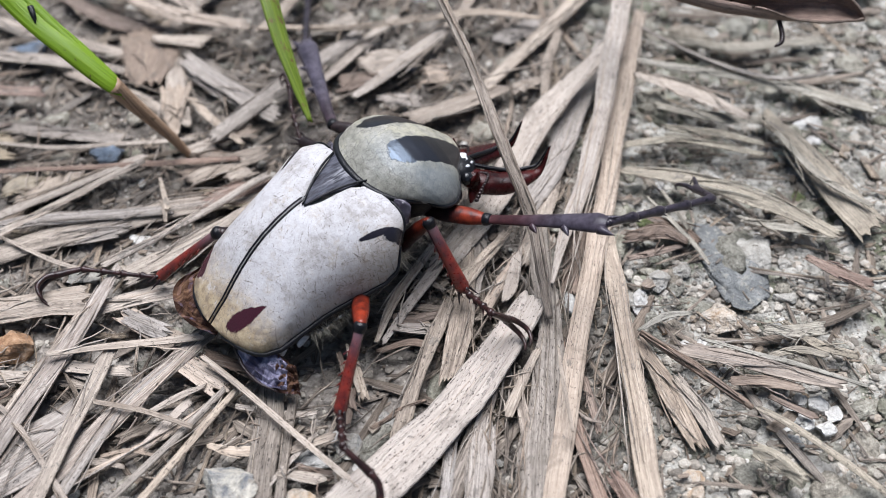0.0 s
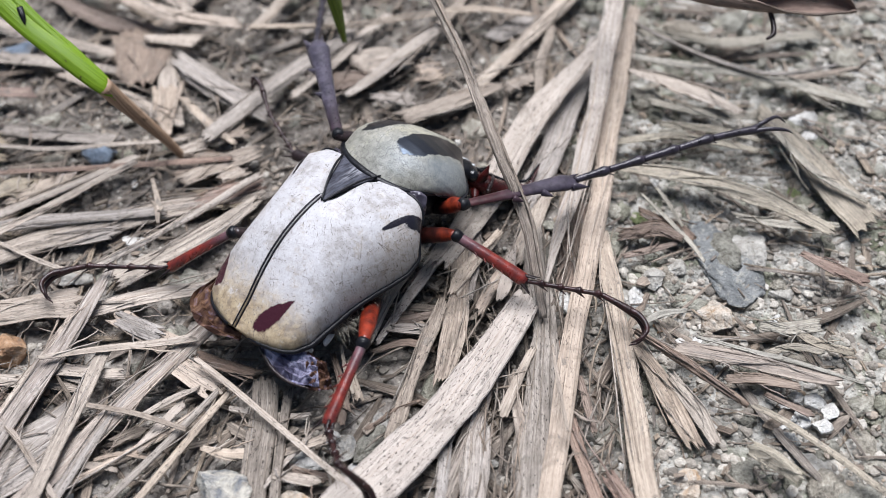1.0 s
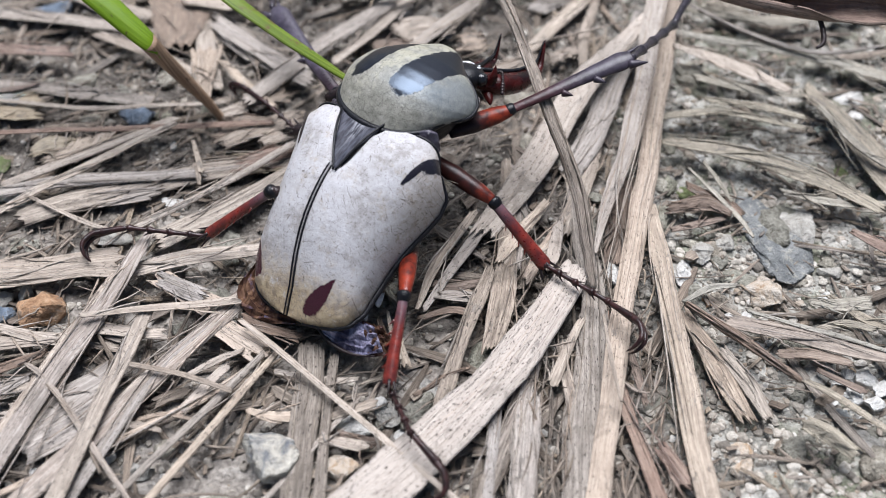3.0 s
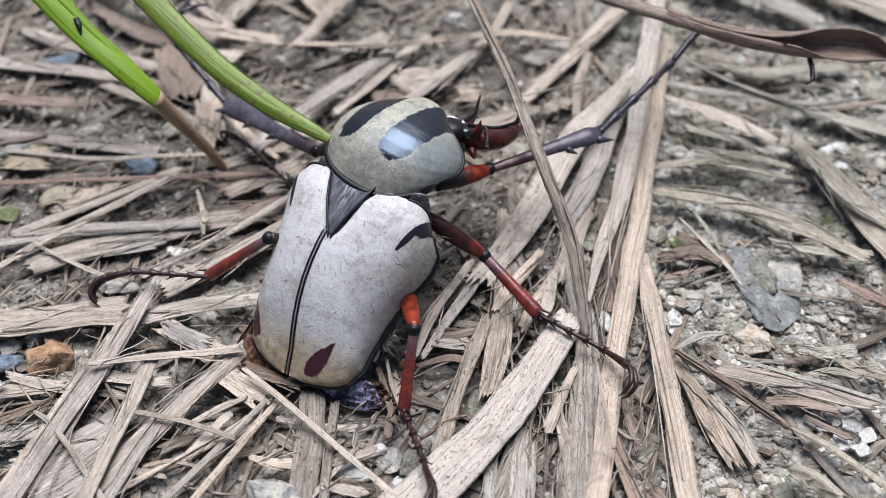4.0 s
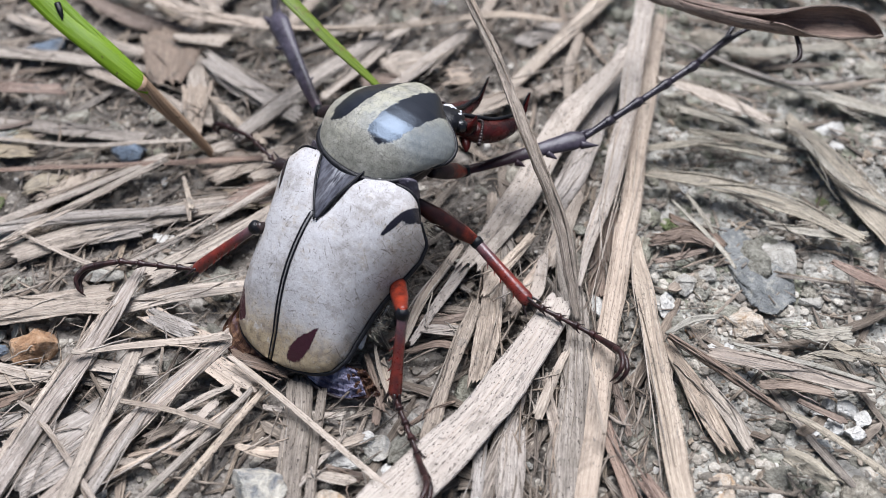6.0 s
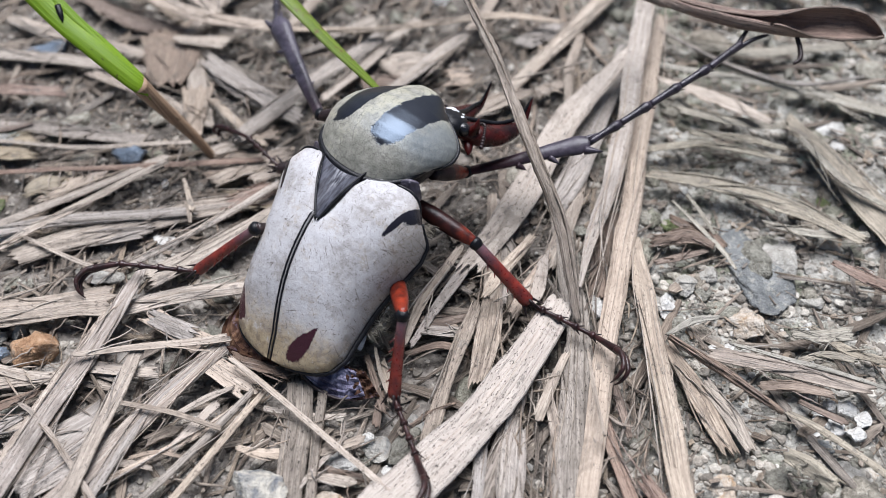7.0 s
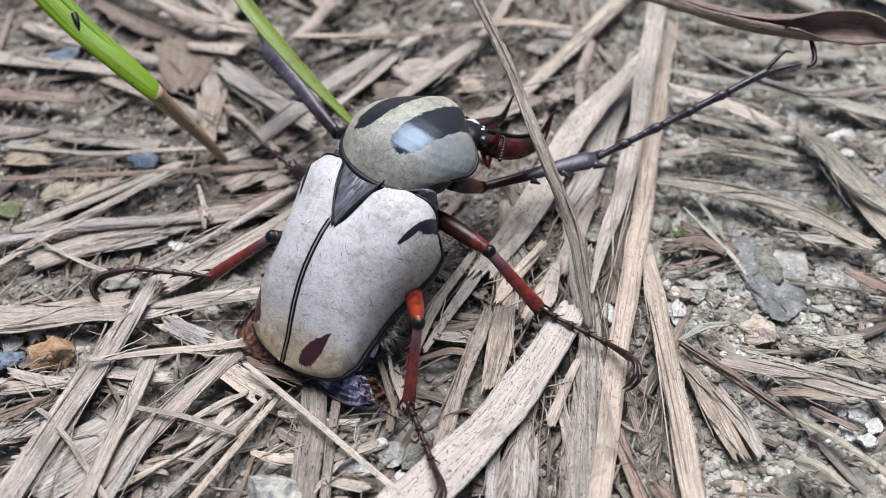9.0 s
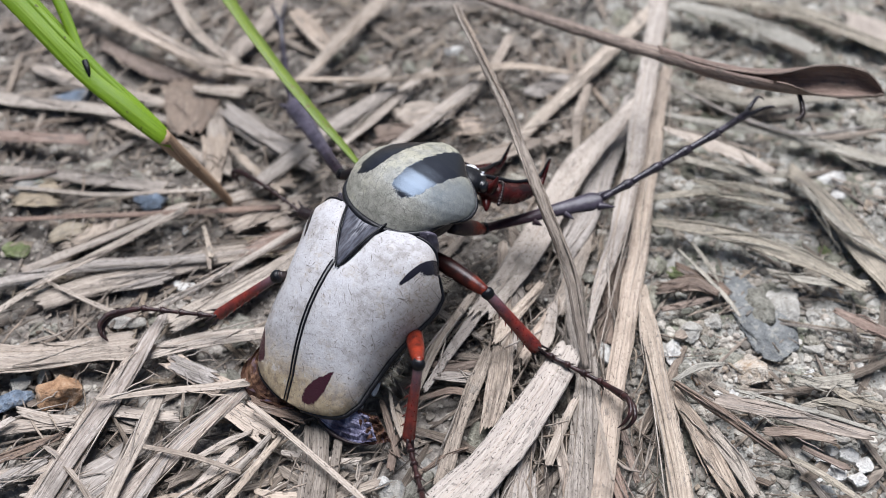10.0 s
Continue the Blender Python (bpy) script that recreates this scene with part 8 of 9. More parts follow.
    walk(LEGS["right_middle"][0], [(0.0, thigh(5.13, 1.03, 0.87)), (0.5, thigh(5.97, 0.37, 0.52)), (1.0, thigh(6.40, 0.55, -0.19)),
        (1.5, thigh(6.80, 0.22, -0.65)), (2.0, thigh(7.27, -1.22, -0.99)), (2.2, thigh(7.45, -1.18, -1.70)),
        (3.3, thigh(7.44, -0.67, -3.03)), (3.5, thigh(7.44, -0.70, -2.97)), (4.0, thigh(7.25, -0.63, -4.08)),
        (4.5, thigh(6.74, -0.40, -5.07)), (5.0, thigh(7.42, -0.56, -3.00)), (5.5, thigh(6.69, -0.28, -5.09)),
        (7.0, thigh(7.43, -0.57, -2.88)), (7.5, thigh(7.44, -0.59, -2.69)), (8.0, thigh(7.43, -0.55, -2.76)),
        (8.5, thigh(7.45, -0.60, -2.68)), (9.0, thigh(7.41, -0.50, -2.27)), (9.5, thigh(7.43, -0.59, -2.27)),
        (10.0, thigh(7.43, -0.56, -2.25))])
    walk(LEGS["right_middle"][1], [(0.0, limb(5.13, 1.03, 0.87, 8.35, 0.32, -3.74)), (0.5, limb(5.97, 0.37, 0.52, 10.57, 0.45, -2.85)), (1.0, limb(6.40, 0.55, -0.19, 11.44, 1.49, -2.61)),
        (1.5, limb(6.80, 0.22, -0.65, 11.67, 0.59, -3.53)), (2.0, limb(7.27, -1.22, -0.99, 11.07, -3.19, -4.68)), (2.2, limb(7.45, -1.18, -1.70, 11.70, -3.31, -4.81)),
        (3.3, limb(7.44, -0.67, -3.03, 11.43, -2.58, -6.55)), (3.5, limb(7.44, -0.70, -2.97, 11.20, -2.56, -6.77)), (4.0, limb(7.25, -0.63, -4.08, 12.31, -2.89, -5.21)),
        (4.5, limb(6.74, -0.40, -5.07, 11.96, -2.56, -5.43)), (5.0, limb(7.42, -0.56, -3.00, 11.66, -2.40, -6.24)), (5.5, limb(6.69, -0.28, -5.09, 11.84, -2.58, -5.58)),
        (7.0, limb(7.43, -0.57, -2.88, 11.69, -2.34, -6.16)), (7.5, limb(7.44, -0.59, -2.69, 11.49, -2.25, -6.27)), (8.0, limb(7.43, -0.55, -2.76, 11.40, -2.20, -6.44)),
        (8.5, limb(7.45, -0.60, -2.68, 11.56, -2.31, -6.16)), (9.0, limb(7.41, -0.50, -2.27, 11.33, -2.01, -6.07)), (9.5, limb(7.43, -0.59, -2.27, 11.18, -2.04, -6.26)),
        (10.0, limb(7.43, -0.56, -2.25, 11.28, -2.00, -6.14))])
    walk(LEGS["right_middle"][2], [(0.0, limb(8.35, 0.32, -3.74, 12.40, -0.45, -0.77)), (0.5, limb(10.57, 0.45, -2.85, 15.04, 2.44, -4.45)), (1.0, limb(11.44, 1.49, -2.61, 16.03, 3.68, -3.00)),
        (1.5, limb(11.67, 0.59, -3.53, 16.44, 2.36, -3.48)), (2.0, limb(11.07, -3.19, -4.68, 16.00, -4.42, -4.54)), (2.2, limb(11.70, -3.31, -4.81, 16.62, -4.49, -4.41)),
        (3.3, limb(11.43, -2.58, -6.55, 16.40, -3.04, -7.48)), (3.5, limb(11.20, -2.56, -6.77, 16.16, -3.01, -7.79)), (4.0, limb(12.31, -2.89, -5.21, 17.32, -3.35, -5.84)),
        (4.5, limb(11.96, -2.56, -5.43, 16.93, -2.79, -6.41)), (5.0, limb(11.66, -2.40, -6.24, 16.73, -2.65, -6.54)), (5.5, limb(11.84, -2.58, -5.58, 16.81, -2.77, -6.57)),
        (7.0, limb(11.69, -2.34, -6.16, 16.75, -2.50, -6.60)), (7.5, limb(11.49, -2.25, -6.27, 16.54, -2.40, -6.83)), (8.0, limb(11.40, -2.20, -6.44, 16.45, -2.37, -6.98)),
        (8.5, limb(11.56, -2.31, -6.16, 16.59, -2.51, -6.83)), (9.0, limb(11.33, -2.01, -6.07, 16.36, -1.94, -6.80)), (9.5, limb(11.18, -2.04, -6.26, 16.20, -1.97, -6.99)),
        (10.0, limb(11.28, -2.00, -6.14, 16.31, -1.97, -6.81))])
    walk(LEGS["right_middle"][3], [(0.0, limb(12.40, -0.45, -0.77, 12.67, 1.06, -4.10)), (0.5, limb(15.04, 2.44, -4.45, 18.69, 2.42, -4.37)), (1.0, limb(16.03, 3.68, -3.00, 19.56, 4.28, -4.05)),
        (1.5, limb(16.44, 2.36, -3.48, 19.94, 3.08, -4.62)), (2.0, limb(16.00, -4.42, -4.54, 19.39, -4.60, -6.05)), (2.2, limb(16.62, -4.49, -4.41, 19.92, -4.76, -6.04)),
        (3.3, limb(16.40, -3.04, -7.48, 19.63, -3.90, -6.00)), (3.5, limb(16.16, -3.01, -7.79, 19.42, -3.86, -6.38)), (4.0, limb(17.32, -3.35, -5.84, 20.41, -4.08, -4.03)),
        (4.5, limb(16.93, -2.79, -6.41, 20.09, -3.38, -4.68)), (5.0, limb(16.73, -2.65, -6.54, 19.93, -3.28, -4.89)), (5.5, limb(16.81, -2.77, -6.57, 20.01, -3.37, -4.92)),
        (7.0, limb(16.75, -2.50, -6.60, 19.98, -3.07, -5.01)), (7.5, limb(16.54, -2.40, -6.83, 19.79, -3.01, -5.28)), (8.0, limb(16.45, -2.37, -6.98, 19.66, -3.03, -5.37)),
        (8.5, limb(16.59, -2.51, -6.83, 19.82, -3.15, -5.25)), (9.0, limb(16.36, -1.94, -6.80, 19.65, -2.41, -5.28)), (9.5, limb(16.20, -1.97, -6.99, 19.52, -2.45, -5.53)),
        (10.0, limb(16.31, -1.97, -6.81, 19.63, -2.48, -5.36))])
    walk(LEGS["right_hind"][0], [(0.0, limb(2.90, -4.20, -2.90, 7.87, -7.18, 1.45)), (0.5, limb(2.90, -4.20, -2.90, 7.88, -7.99, 0.76)), (1.0, limb(2.90, -4.20, -2.90, 7.07, -9.40, -0.02)),
        (1.5, limb(2.90, -4.20, -2.90, 6.12, -10.56, -1.40)), (2.0, limb(2.90, -4.20, -2.90, 4.89, -11.32, -2.31)), (2.2, limb(2.90, -4.20, -2.90, 5.15, -11.29, -1.82)),
        (3.3, limb(2.90, -4.20, -2.90, 6.87, -8.99, 0.82)), (3.5, limb(2.90, -4.20, -2.90, 6.92, -9.02, 0.72)), (4.0, limb(2.90, -4.20, -2.90, 7.11, -7.55, 1.99)),
        (4.5, limb(2.90, -4.20, -2.90, 7.27, -7.17, 2.07)), (5.0, limb(2.90, -4.20, -2.90, 7.27, -7.27, 2.00)), (5.5, limb(2.90, -4.20, -2.90, 7.31, -7.30, 1.95)),
        (7.0, limb(2.90, -4.20, -2.90, 7.34, -7.35, 1.89)), (7.5, limb(2.90, -4.20, -2.90, 7.38, -7.39, 1.82)), (8.0, limb(2.90, -4.20, -2.90, 7.33, -7.38, 1.87)),
        (8.5, limb(2.90, -4.20, -2.90, 7.32, -7.39, 1.87)), (9.0, limb(2.90, -4.20, -2.90, 7.48, -7.20, 1.85)), (9.5, limb(2.90, -4.20, -2.90, 7.42, -7.20, 1.90)),
        (10.0, limb(2.90, -4.20, -2.90, 7.49, -7.35, 1.76))])
    walk(LEGS["right_hind"][1], [(0.0, limb(7.87, -7.18, 1.45, 9.99, -11.68, -1.37)), (0.5, limb(7.88, -7.99, 0.76, 9.80, -12.96, -1.33)), (1.0, limb(7.07, -9.40, -0.02, 8.52, -14.76, -1.41)),
        (1.5, limb(6.12, -10.56, -1.40, 7.61, -16.05, -2.05)), (2.0, limb(4.89, -11.32, -2.31, 6.57, -16.78, -1.47)), (2.2, limb(5.15, -11.29, -1.82, 7.34, -16.69, -1.05)),
        (3.3, limb(6.87, -8.99, 0.82, 8.00, -14.39, -0.54)), (3.5, limb(6.92, -9.02, 0.72, 7.68, -14.30, -1.30)), (4.0, limb(7.11, -7.55, 1.99, 7.96, -12.58, -0.38)),
        (4.5, limb(7.27, -7.17, 2.07, 8.07, -12.14, -0.57)), (5.0, limb(7.27, -7.27, 2.00, 8.64, -12.39, 0.01)), (5.5, limb(7.31, -7.30, 1.95, 8.34, -12.30, -0.53)),
        (7.0, limb(7.34, -7.35, 1.89, 8.19, -12.17, -1.01)), (7.5, limb(7.38, -7.39, 1.82, 8.30, -12.27, -0.95)), (8.0, limb(7.33, -7.38, 1.87, 8.80, -12.48, -0.10)),
        (8.5, limb(7.32, -7.39, 1.87, 8.67, -12.44, -0.33)), (9.0, limb(7.48, -7.20, 1.85, 8.31, -11.93, -1.22)), (9.5, limb(7.42, -7.20, 1.90, 9.28, -12.30, 0.44)),
        (10.0, limb(7.49, -7.35, 1.76, 8.10, -11.93, -1.52))])
    walk(LEGS["right_hind"][2], [(0.0, limb(9.99, -11.68, -1.37, 13.17, -13.10, 1.39)), (0.5, limb(9.80, -12.96, -1.33, 13.41, -14.21, 0.96)), (1.0, limb(8.52, -14.76, -1.41, 11.95, -16.74, 0.63)),
        (1.5, limb(7.61, -16.05, -2.05, 10.82, -18.17, 0.20)), (2.0, limb(6.57, -16.78, -1.47, 10.05, -19.26, -0.18)), (2.2, limb(7.34, -16.69, -1.05, 11.02, -19.13, -0.30)),
        (3.3, limb(8.00, -14.39, -0.54, 11.57, -16.38, 1.21)), (3.5, limb(7.68, -14.30, -1.30, 11.13, -16.49, 0.39)), (4.0, limb(7.96, -12.58, -0.38, 11.24, -14.91, 1.45)),
        (4.5, limb(8.07, -12.14, -0.57, 11.62, -14.53, 0.56)), (5.0, limb(8.64, -12.39, 0.01, 12.30, -14.96, 0.32)), (5.5, limb(8.34, -12.30, -0.53, 11.92, -14.83, 0.31)),
        (7.0, limb(8.19, -12.17, -1.01, 11.71, -14.67, -0.00)), (7.5, limb(8.30, -12.27, -0.95, 11.81, -14.89, -0.12)), (8.0, limb(8.80, -12.48, -0.10, 12.40, -15.16, -0.23)),
        (8.5, limb(8.67, -12.44, -0.33, 12.32, -15.00, -0.03)), (9.0, limb(8.31, -11.93, -1.22, 11.96, -14.28, -0.35)), (9.5, limb(9.28, -12.30, 0.44, 12.39, -14.14, 3.08)),
        (10.0, limb(8.10, -11.93, -1.52, 11.40, -14.33, 0.18))])
    walk(LEGS["right_hind"][3], [(0.0, limb(13.17, -13.10, 1.39, 16.20, -12.78, -0.81)), (0.5, limb(13.41, -14.21, 0.96, 14.82, -13.62, -2.43)), (1.0, limb(11.95, -16.74, 0.63, 13.50, -16.08, -2.69)),
        (1.5, limb(10.82, -18.17, 0.20, 12.28, -17.48, -3.13)), (2.0, limb(10.05, -19.26, -0.18, 13.42, -19.30, -1.88)), (2.2, limb(11.02, -19.13, -0.30, 14.62, -19.10, -1.58)),
        (3.3, limb(11.57, -16.38, 1.21, 14.85, -18.01, 0.30)), (3.5, limb(11.13, -16.49, 0.39, 14.42, -17.70, 1.55)), (4.0, limb(11.24, -14.91, 1.45, 13.61, -16.31, 3.93)),
        (4.5, limb(11.62, -14.53, 0.56, 14.27, -15.87, 2.78)), (5.0, limb(12.30, -14.96, 0.32, 15.24, -16.75, 1.72)), (5.5, limb(11.92, -14.83, 0.31, 14.72, -16.45, 2.11)),
        (7.0, limb(11.71, -14.67, -0.00, 14.41, -16.14, 2.07)), (7.5, limb(11.81, -14.89, -0.12, 14.56, -16.60, 1.69)), (8.0, limb(12.40, -15.16, -0.23, 15.37, -17.11, 0.87)),
        (8.5, limb(12.32, -15.00, -0.03, 15.25, -16.75, 1.44)), (9.0, limb(11.96, -14.28, -0.35, 14.71, -15.58, 1.76)), (9.5, limb(12.39, -14.14, 3.08, 12.66, -15.88, -0.18)),
        (10.0, limb(11.40, -14.33, 0.18, 13.86, -15.73, 2.55))])
    walk(LEGS["left_hind"][0], [(0.0, limb(-2.60, -5.00, -2.80, -4.74, -9.27, 1.64)), (0.5, limb(-2.60, -5.00, -2.80, -5.12, -9.59, 1.11)), (1.0, limb(-2.60, -5.00, -2.80, -4.99, -8.80, 1.88)),
        (1.5, limb(-2.60, -5.00, -2.80, -5.04, -8.41, 2.15)), (2.0, limb(-2.60, -5.00, -2.80, -4.36, -8.32, 2.50)), (2.2, limb(-2.60, -5.00, -2.80, -4.18, -8.03, 2.74)),
        (3.3, limb(-2.60, -5.00, -2.80, -4.17, -6.91, 3.17)), (3.5, limb(-2.60, -5.00, -2.80, -4.21, -6.75, 3.22)), (4.0, limb(-2.60, -5.00, -2.80, -4.40, -6.00, 3.34)),
        (4.5, limb(-2.60, -5.00, -2.80, -4.24, -6.21, 3.34)), (5.0, limb(-2.60, -5.00, -2.80, -4.40, -6.50, 3.24)), (5.5, limb(-2.60, -5.00, -2.80, -4.27, -6.41, 3.29)),
        (7.0, limb(-2.60, -5.00, -2.80, -4.30, -6.56, 3.25)), (7.5, limb(-2.60, -5.00, -2.80, -4.41, -6.64, 3.20)), (8.0, limb(-2.60, -5.00, -2.80, -4.48, -6.64, 3.17)),
        (8.5, limb(-2.60, -5.00, -2.80, -4.46, -6.60, 3.20)), (9.0, limb(-2.60, -5.00, -2.80, -4.26, -6.80, 3.19)), (9.5, limb(-2.60, -5.00, -2.80, -4.27, -6.73, 3.21)),
        (10.0, limb(-2.60, -5.00, -2.80, -4.30, -6.74, 3.20))])
    walk(LEGS["left_hind"][1], [(0.0, limb(-4.74, -9.27, 1.64, -7.47, -14.04, -1.54)), (0.5, limb(-5.12, -9.59, 1.11, -8.29, -14.21, -1.90)), (1.0, limb(-4.99, -8.80, 1.88, -9.08, -12.57, -1.24)),
        (1.5, limb(-5.04, -8.41, 2.15, -9.71, -11.85, -0.49)), (2.0, limb(-4.36, -8.32, 2.50, -9.01, -12.23, 0.63)), (2.2, limb(-4.18, -8.03, 2.74, -8.67, -12.26, 1.23)),
        (3.3, limb(-4.17, -6.91, 3.17, -8.53, -10.96, 0.87)), (3.5, limb(-4.21, -6.75, 3.22, -8.60, -10.82, 1.02)), (4.0, limb(-4.40, -6.00, 3.34, -8.79, -10.05, 1.10)),
        (4.5, limb(-4.24, -6.21, 3.34, -8.45, -10.52, 1.23)), (5.0, limb(-4.40, -6.50, 3.24, -8.53, -10.80, 0.98)), (5.5, limb(-4.27, -6.41, 3.29, -8.46, -10.68, 1.09)),
        (7.0, limb(-4.30, -6.56, 3.25, -8.39, -10.87, 0.92)), (7.5, limb(-4.41, -6.64, 3.20, -8.49, -10.94, 0.87)), (8.0, limb(-4.48, -6.64, 3.17, -8.59, -10.93, 0.86)),
        (8.5, limb(-4.46, -6.60, 3.20, -8.55, -10.93, 0.93)), (9.0, limb(-4.26, -6.80, 3.19, -8.40, -11.16, 1.05)), (9.5, limb(-4.27, -6.73, 3.21, -8.43, -11.09, 1.09)),
        (10.0, limb(-4.30, -6.74, 3.20, -8.43, -11.11, 1.06))])
    walk(LEGS["left_hind"][2], [(0.0, limb(-7.47, -14.04, -1.54, -11.88, -17.58, -0.84)), (0.5, limb(-8.29, -14.21, -1.90, -12.36, -18.15, -1.17)), (1.0, limb(-9.08, -12.57, -1.24, -13.51, -16.13, -0.44)),
        (1.5, limb(-9.71, -11.85, -0.49, -14.34, -15.12, 0.39)), (2.0, limb(-9.01, -12.23, 0.63, -14.23, -14.20, 1.89)), (2.2, limb(-8.67, -12.26, 1.23, -13.66, -14.45, 2.96)),
        (3.3, limb(-8.53, -10.96, 0.87, -13.78, -12.84, 2.23)), (3.5, limb(-8.60, -10.82, 1.02, -13.83, -12.68, 2.45)), (4.0, limb(-8.79, -10.05, 1.10, -14.16, -11.93, 1.67)),
        (4.5, limb(-8.45, -10.52, 1.23, -13.78, -12.41, 2.14)), (5.0, limb(-8.53, -10.80, 0.98, -13.84, -12.72, 1.95)), (5.5, limb(-8.46, -10.68, 1.09, -13.77, -12.58, 2.10)),
        (7.0, limb(-8.39, -10.87, 0.92, -13.67, -12.85, 1.92)), (7.5, limb(-8.49, -10.94, 0.87, -13.74, -12.97, 1.96)), (8.0, limb(-8.59, -10.93, 0.86, -13.85, -12.95, 1.89)),
        (8.5, limb(-8.55, -10.93, 0.93, -13.79, -12.93, 2.07)), (9.0, limb(-8.40, -11.16, 1.05, -13.57, -13.35, 2.16)), (9.5, limb(-8.43, -11.09, 1.09, -13.62, -13.25, 2.18)),
        (10.0, limb(-8.43, -11.11, 1.06, -13.61, -13.28, 2.16))])
    walk(LEGS["left_hind"][3], [(0.0, limb(-11.88, -17.58, -0.84, -13.15, -20.26, -0.27)), (0.5, limb(-12.36, -18.15, -1.17, -13.60, -20.90, -0.73)), (1.0, limb(-13.51, -16.13, -0.44, -15.33, -18.59, -0.33)),
        (1.5, limb(-14.34, -15.12, 0.39, -16.27, -17.48, 0.55)), (2.0, limb(-14.23, -14.20, 1.89, -16.33, -16.22, 2.69)), (2.2, limb(-13.66, -14.45, 2.96, -15.81, -16.44, 3.81)),
        (3.3, limb(-13.78, -12.84, 2.23, -16.23, -14.58, 2.79)), (3.5, limb(-13.83, -12.68, 2.45, -16.29, -14.41, 3.03)), (4.0, limb(-14.16, -11.93, 1.67, -16.60, -13.74, 2.02)),
        (4.5, limb(-13.78, -12.41, 2.14, -16.22, -14.18, 2.60)), (5.0, limb(-13.84, -12.72, 1.95, -16.26, -14.51, 2.43)), (5.5, limb(-13.77, -12.58, 2.10, -16.20, -14.36, 2.60)),
        (7.0, limb(-13.67, -12.85, 1.92, -16.07, -14.67, 2.40)), (7.5, limb(-13.74, -12.97, 1.96, -16.12, -14.81, 2.48)), (8.0, limb(-13.85, -12.95, 1.89, -16.23, -14.79, 2.39)),
        (8.5, limb(-13.79, -12.93, 2.07, -16.15, -14.77, 2.64)), (9.0, limb(-13.57, -13.35, 2.16, -15.89, -15.26, 2.67)), (9.5, limb(-13.62, -13.25, 2.18, -15.96, -15.15, 2.64)),
        (10.0, limb(-13.61, -13.28, 2.16, -15.94, -15.20, 2.64))])
    walk(LEGS["left_middle"][0], [(0.0, limb(-1.60, -1.00, -2.60, -5.91, 1.49, -2.28)), (0.5, limb(-1.60, -1.00, -2.60, -6.56, -0.44, -2.29)), (1.0, limb(-1.60, -1.00, -2.60, -6.04, 1.18, -2.03)),
        (1.5, limb(-1.60, -1.00, -2.60, -5.88, 1.38, -1.63)), (2.0, limb(-1.60, -1.00, -2.60, -6.45, -0.22, -2.56)), (2.2, limb(-1.60, -1.00, -2.60, -6.42, -0.52, -1.79)),
        (3.3, limb(-1.60, -1.00, -2.60, -6.19, -0.48, -4.36)), (3.5, limb(-1.60, -1.00, -2.60, -6.50, -0.59, -3.34)), (4.0, limb(-1.60, -1.00, -2.60, -6.00, -0.74, -4.87)),
        (4.5, limb(-1.60, -1.00, -2.60, -6.40, -0.51, -3.79)), (5.0, limb(-1.60, -1.00, -2.60, -6.30, -0.77, -4.15)), (5.5, limb(-1.60, -1.00, -2.60, -6.30, -0.54, -4.04)),
        (7.0, limb(-1.60, -1.00, -2.60, -6.24, -0.67, -4.26)), (7.5, limb(-1.60, -1.00, -2.60, -6.27, -0.69, -4.17)), (8.0, limb(-1.60, -1.00, -2.60, -6.22, -0.60, -4.30)),
        (8.5, limb(-1.60, -1.00, -2.60, -6.23, -0.58, -4.23)), (9.0, limb(-1.60, -1.00, -2.60, -6.47, -0.70, -3.55)), (9.5, limb(-1.60, -1.00, -2.60, -6.53, -0.62, -3.15)),
        (10.0, limb(-1.60, -1.00, -2.60, -6.41, -0.47, -3.69))])
    walk(LEGS["left_middle"][1], [(0.0, limb(-5.91, 1.49, -2.28, -10.01, 0.62, -2.98)), (0.5, limb(-6.56, -0.44, -2.29, -10.69, -1.41, -2.72)), (1.0, limb(-6.04, 1.18, -2.03, -10.24, 0.81, -2.49)),
        (1.5, limb(-5.88, 1.38, -1.63, -10.13, 1.38, -1.81)), (2.0, limb(-6.45, -0.22, -2.56, -10.63, -0.41, -2.46)), (2.2, limb(-6.42, -0.52, -1.79, -10.61, -0.62, -1.83)),
        (3.3, limb(-6.19, -0.48, -4.36, -10.38, -0.62, -4.70)), (3.5, limb(-6.50, -0.59, -3.34, -10.72, -0.65, -3.72)), (4.0, limb(-6.00, -0.74, -4.87, -10.18, -0.82, -5.55)),
        (4.5, limb(-6.40, -0.51, -3.79, -10.60, -0.67, -4.39)), (5.0, limb(-6.30, -0.77, -4.15, -10.47, -1.01, -4.74)), (5.5, limb(-6.30, -0.54, -4.04, -10.47, -0.84, -4.45)),
        (7.0, limb(-6.24, -0.67, -4.26, -10.42, -0.98, -4.70)), (7.5, limb(-6.27, -0.69, -4.17, -10.45, -1.01, -4.61)), (8.0, limb(-6.22, -0.60, -4.30, -10.38, -0.92, -4.76)),
        (8.5, limb(-6.23, -0.58, -4.23, -10.40, -0.95, -4.47)), (9.0, limb(-6.47, -0.70, -3.55, -10.68, -1.01, -4.07)), (9.5, limb(-6.53, -0.62, -3.15, -10.74, -0.96, -3.53)),
        (10.0, limb(-6.41, -0.47, -3.69, -10.62, -0.83, -4.04))])
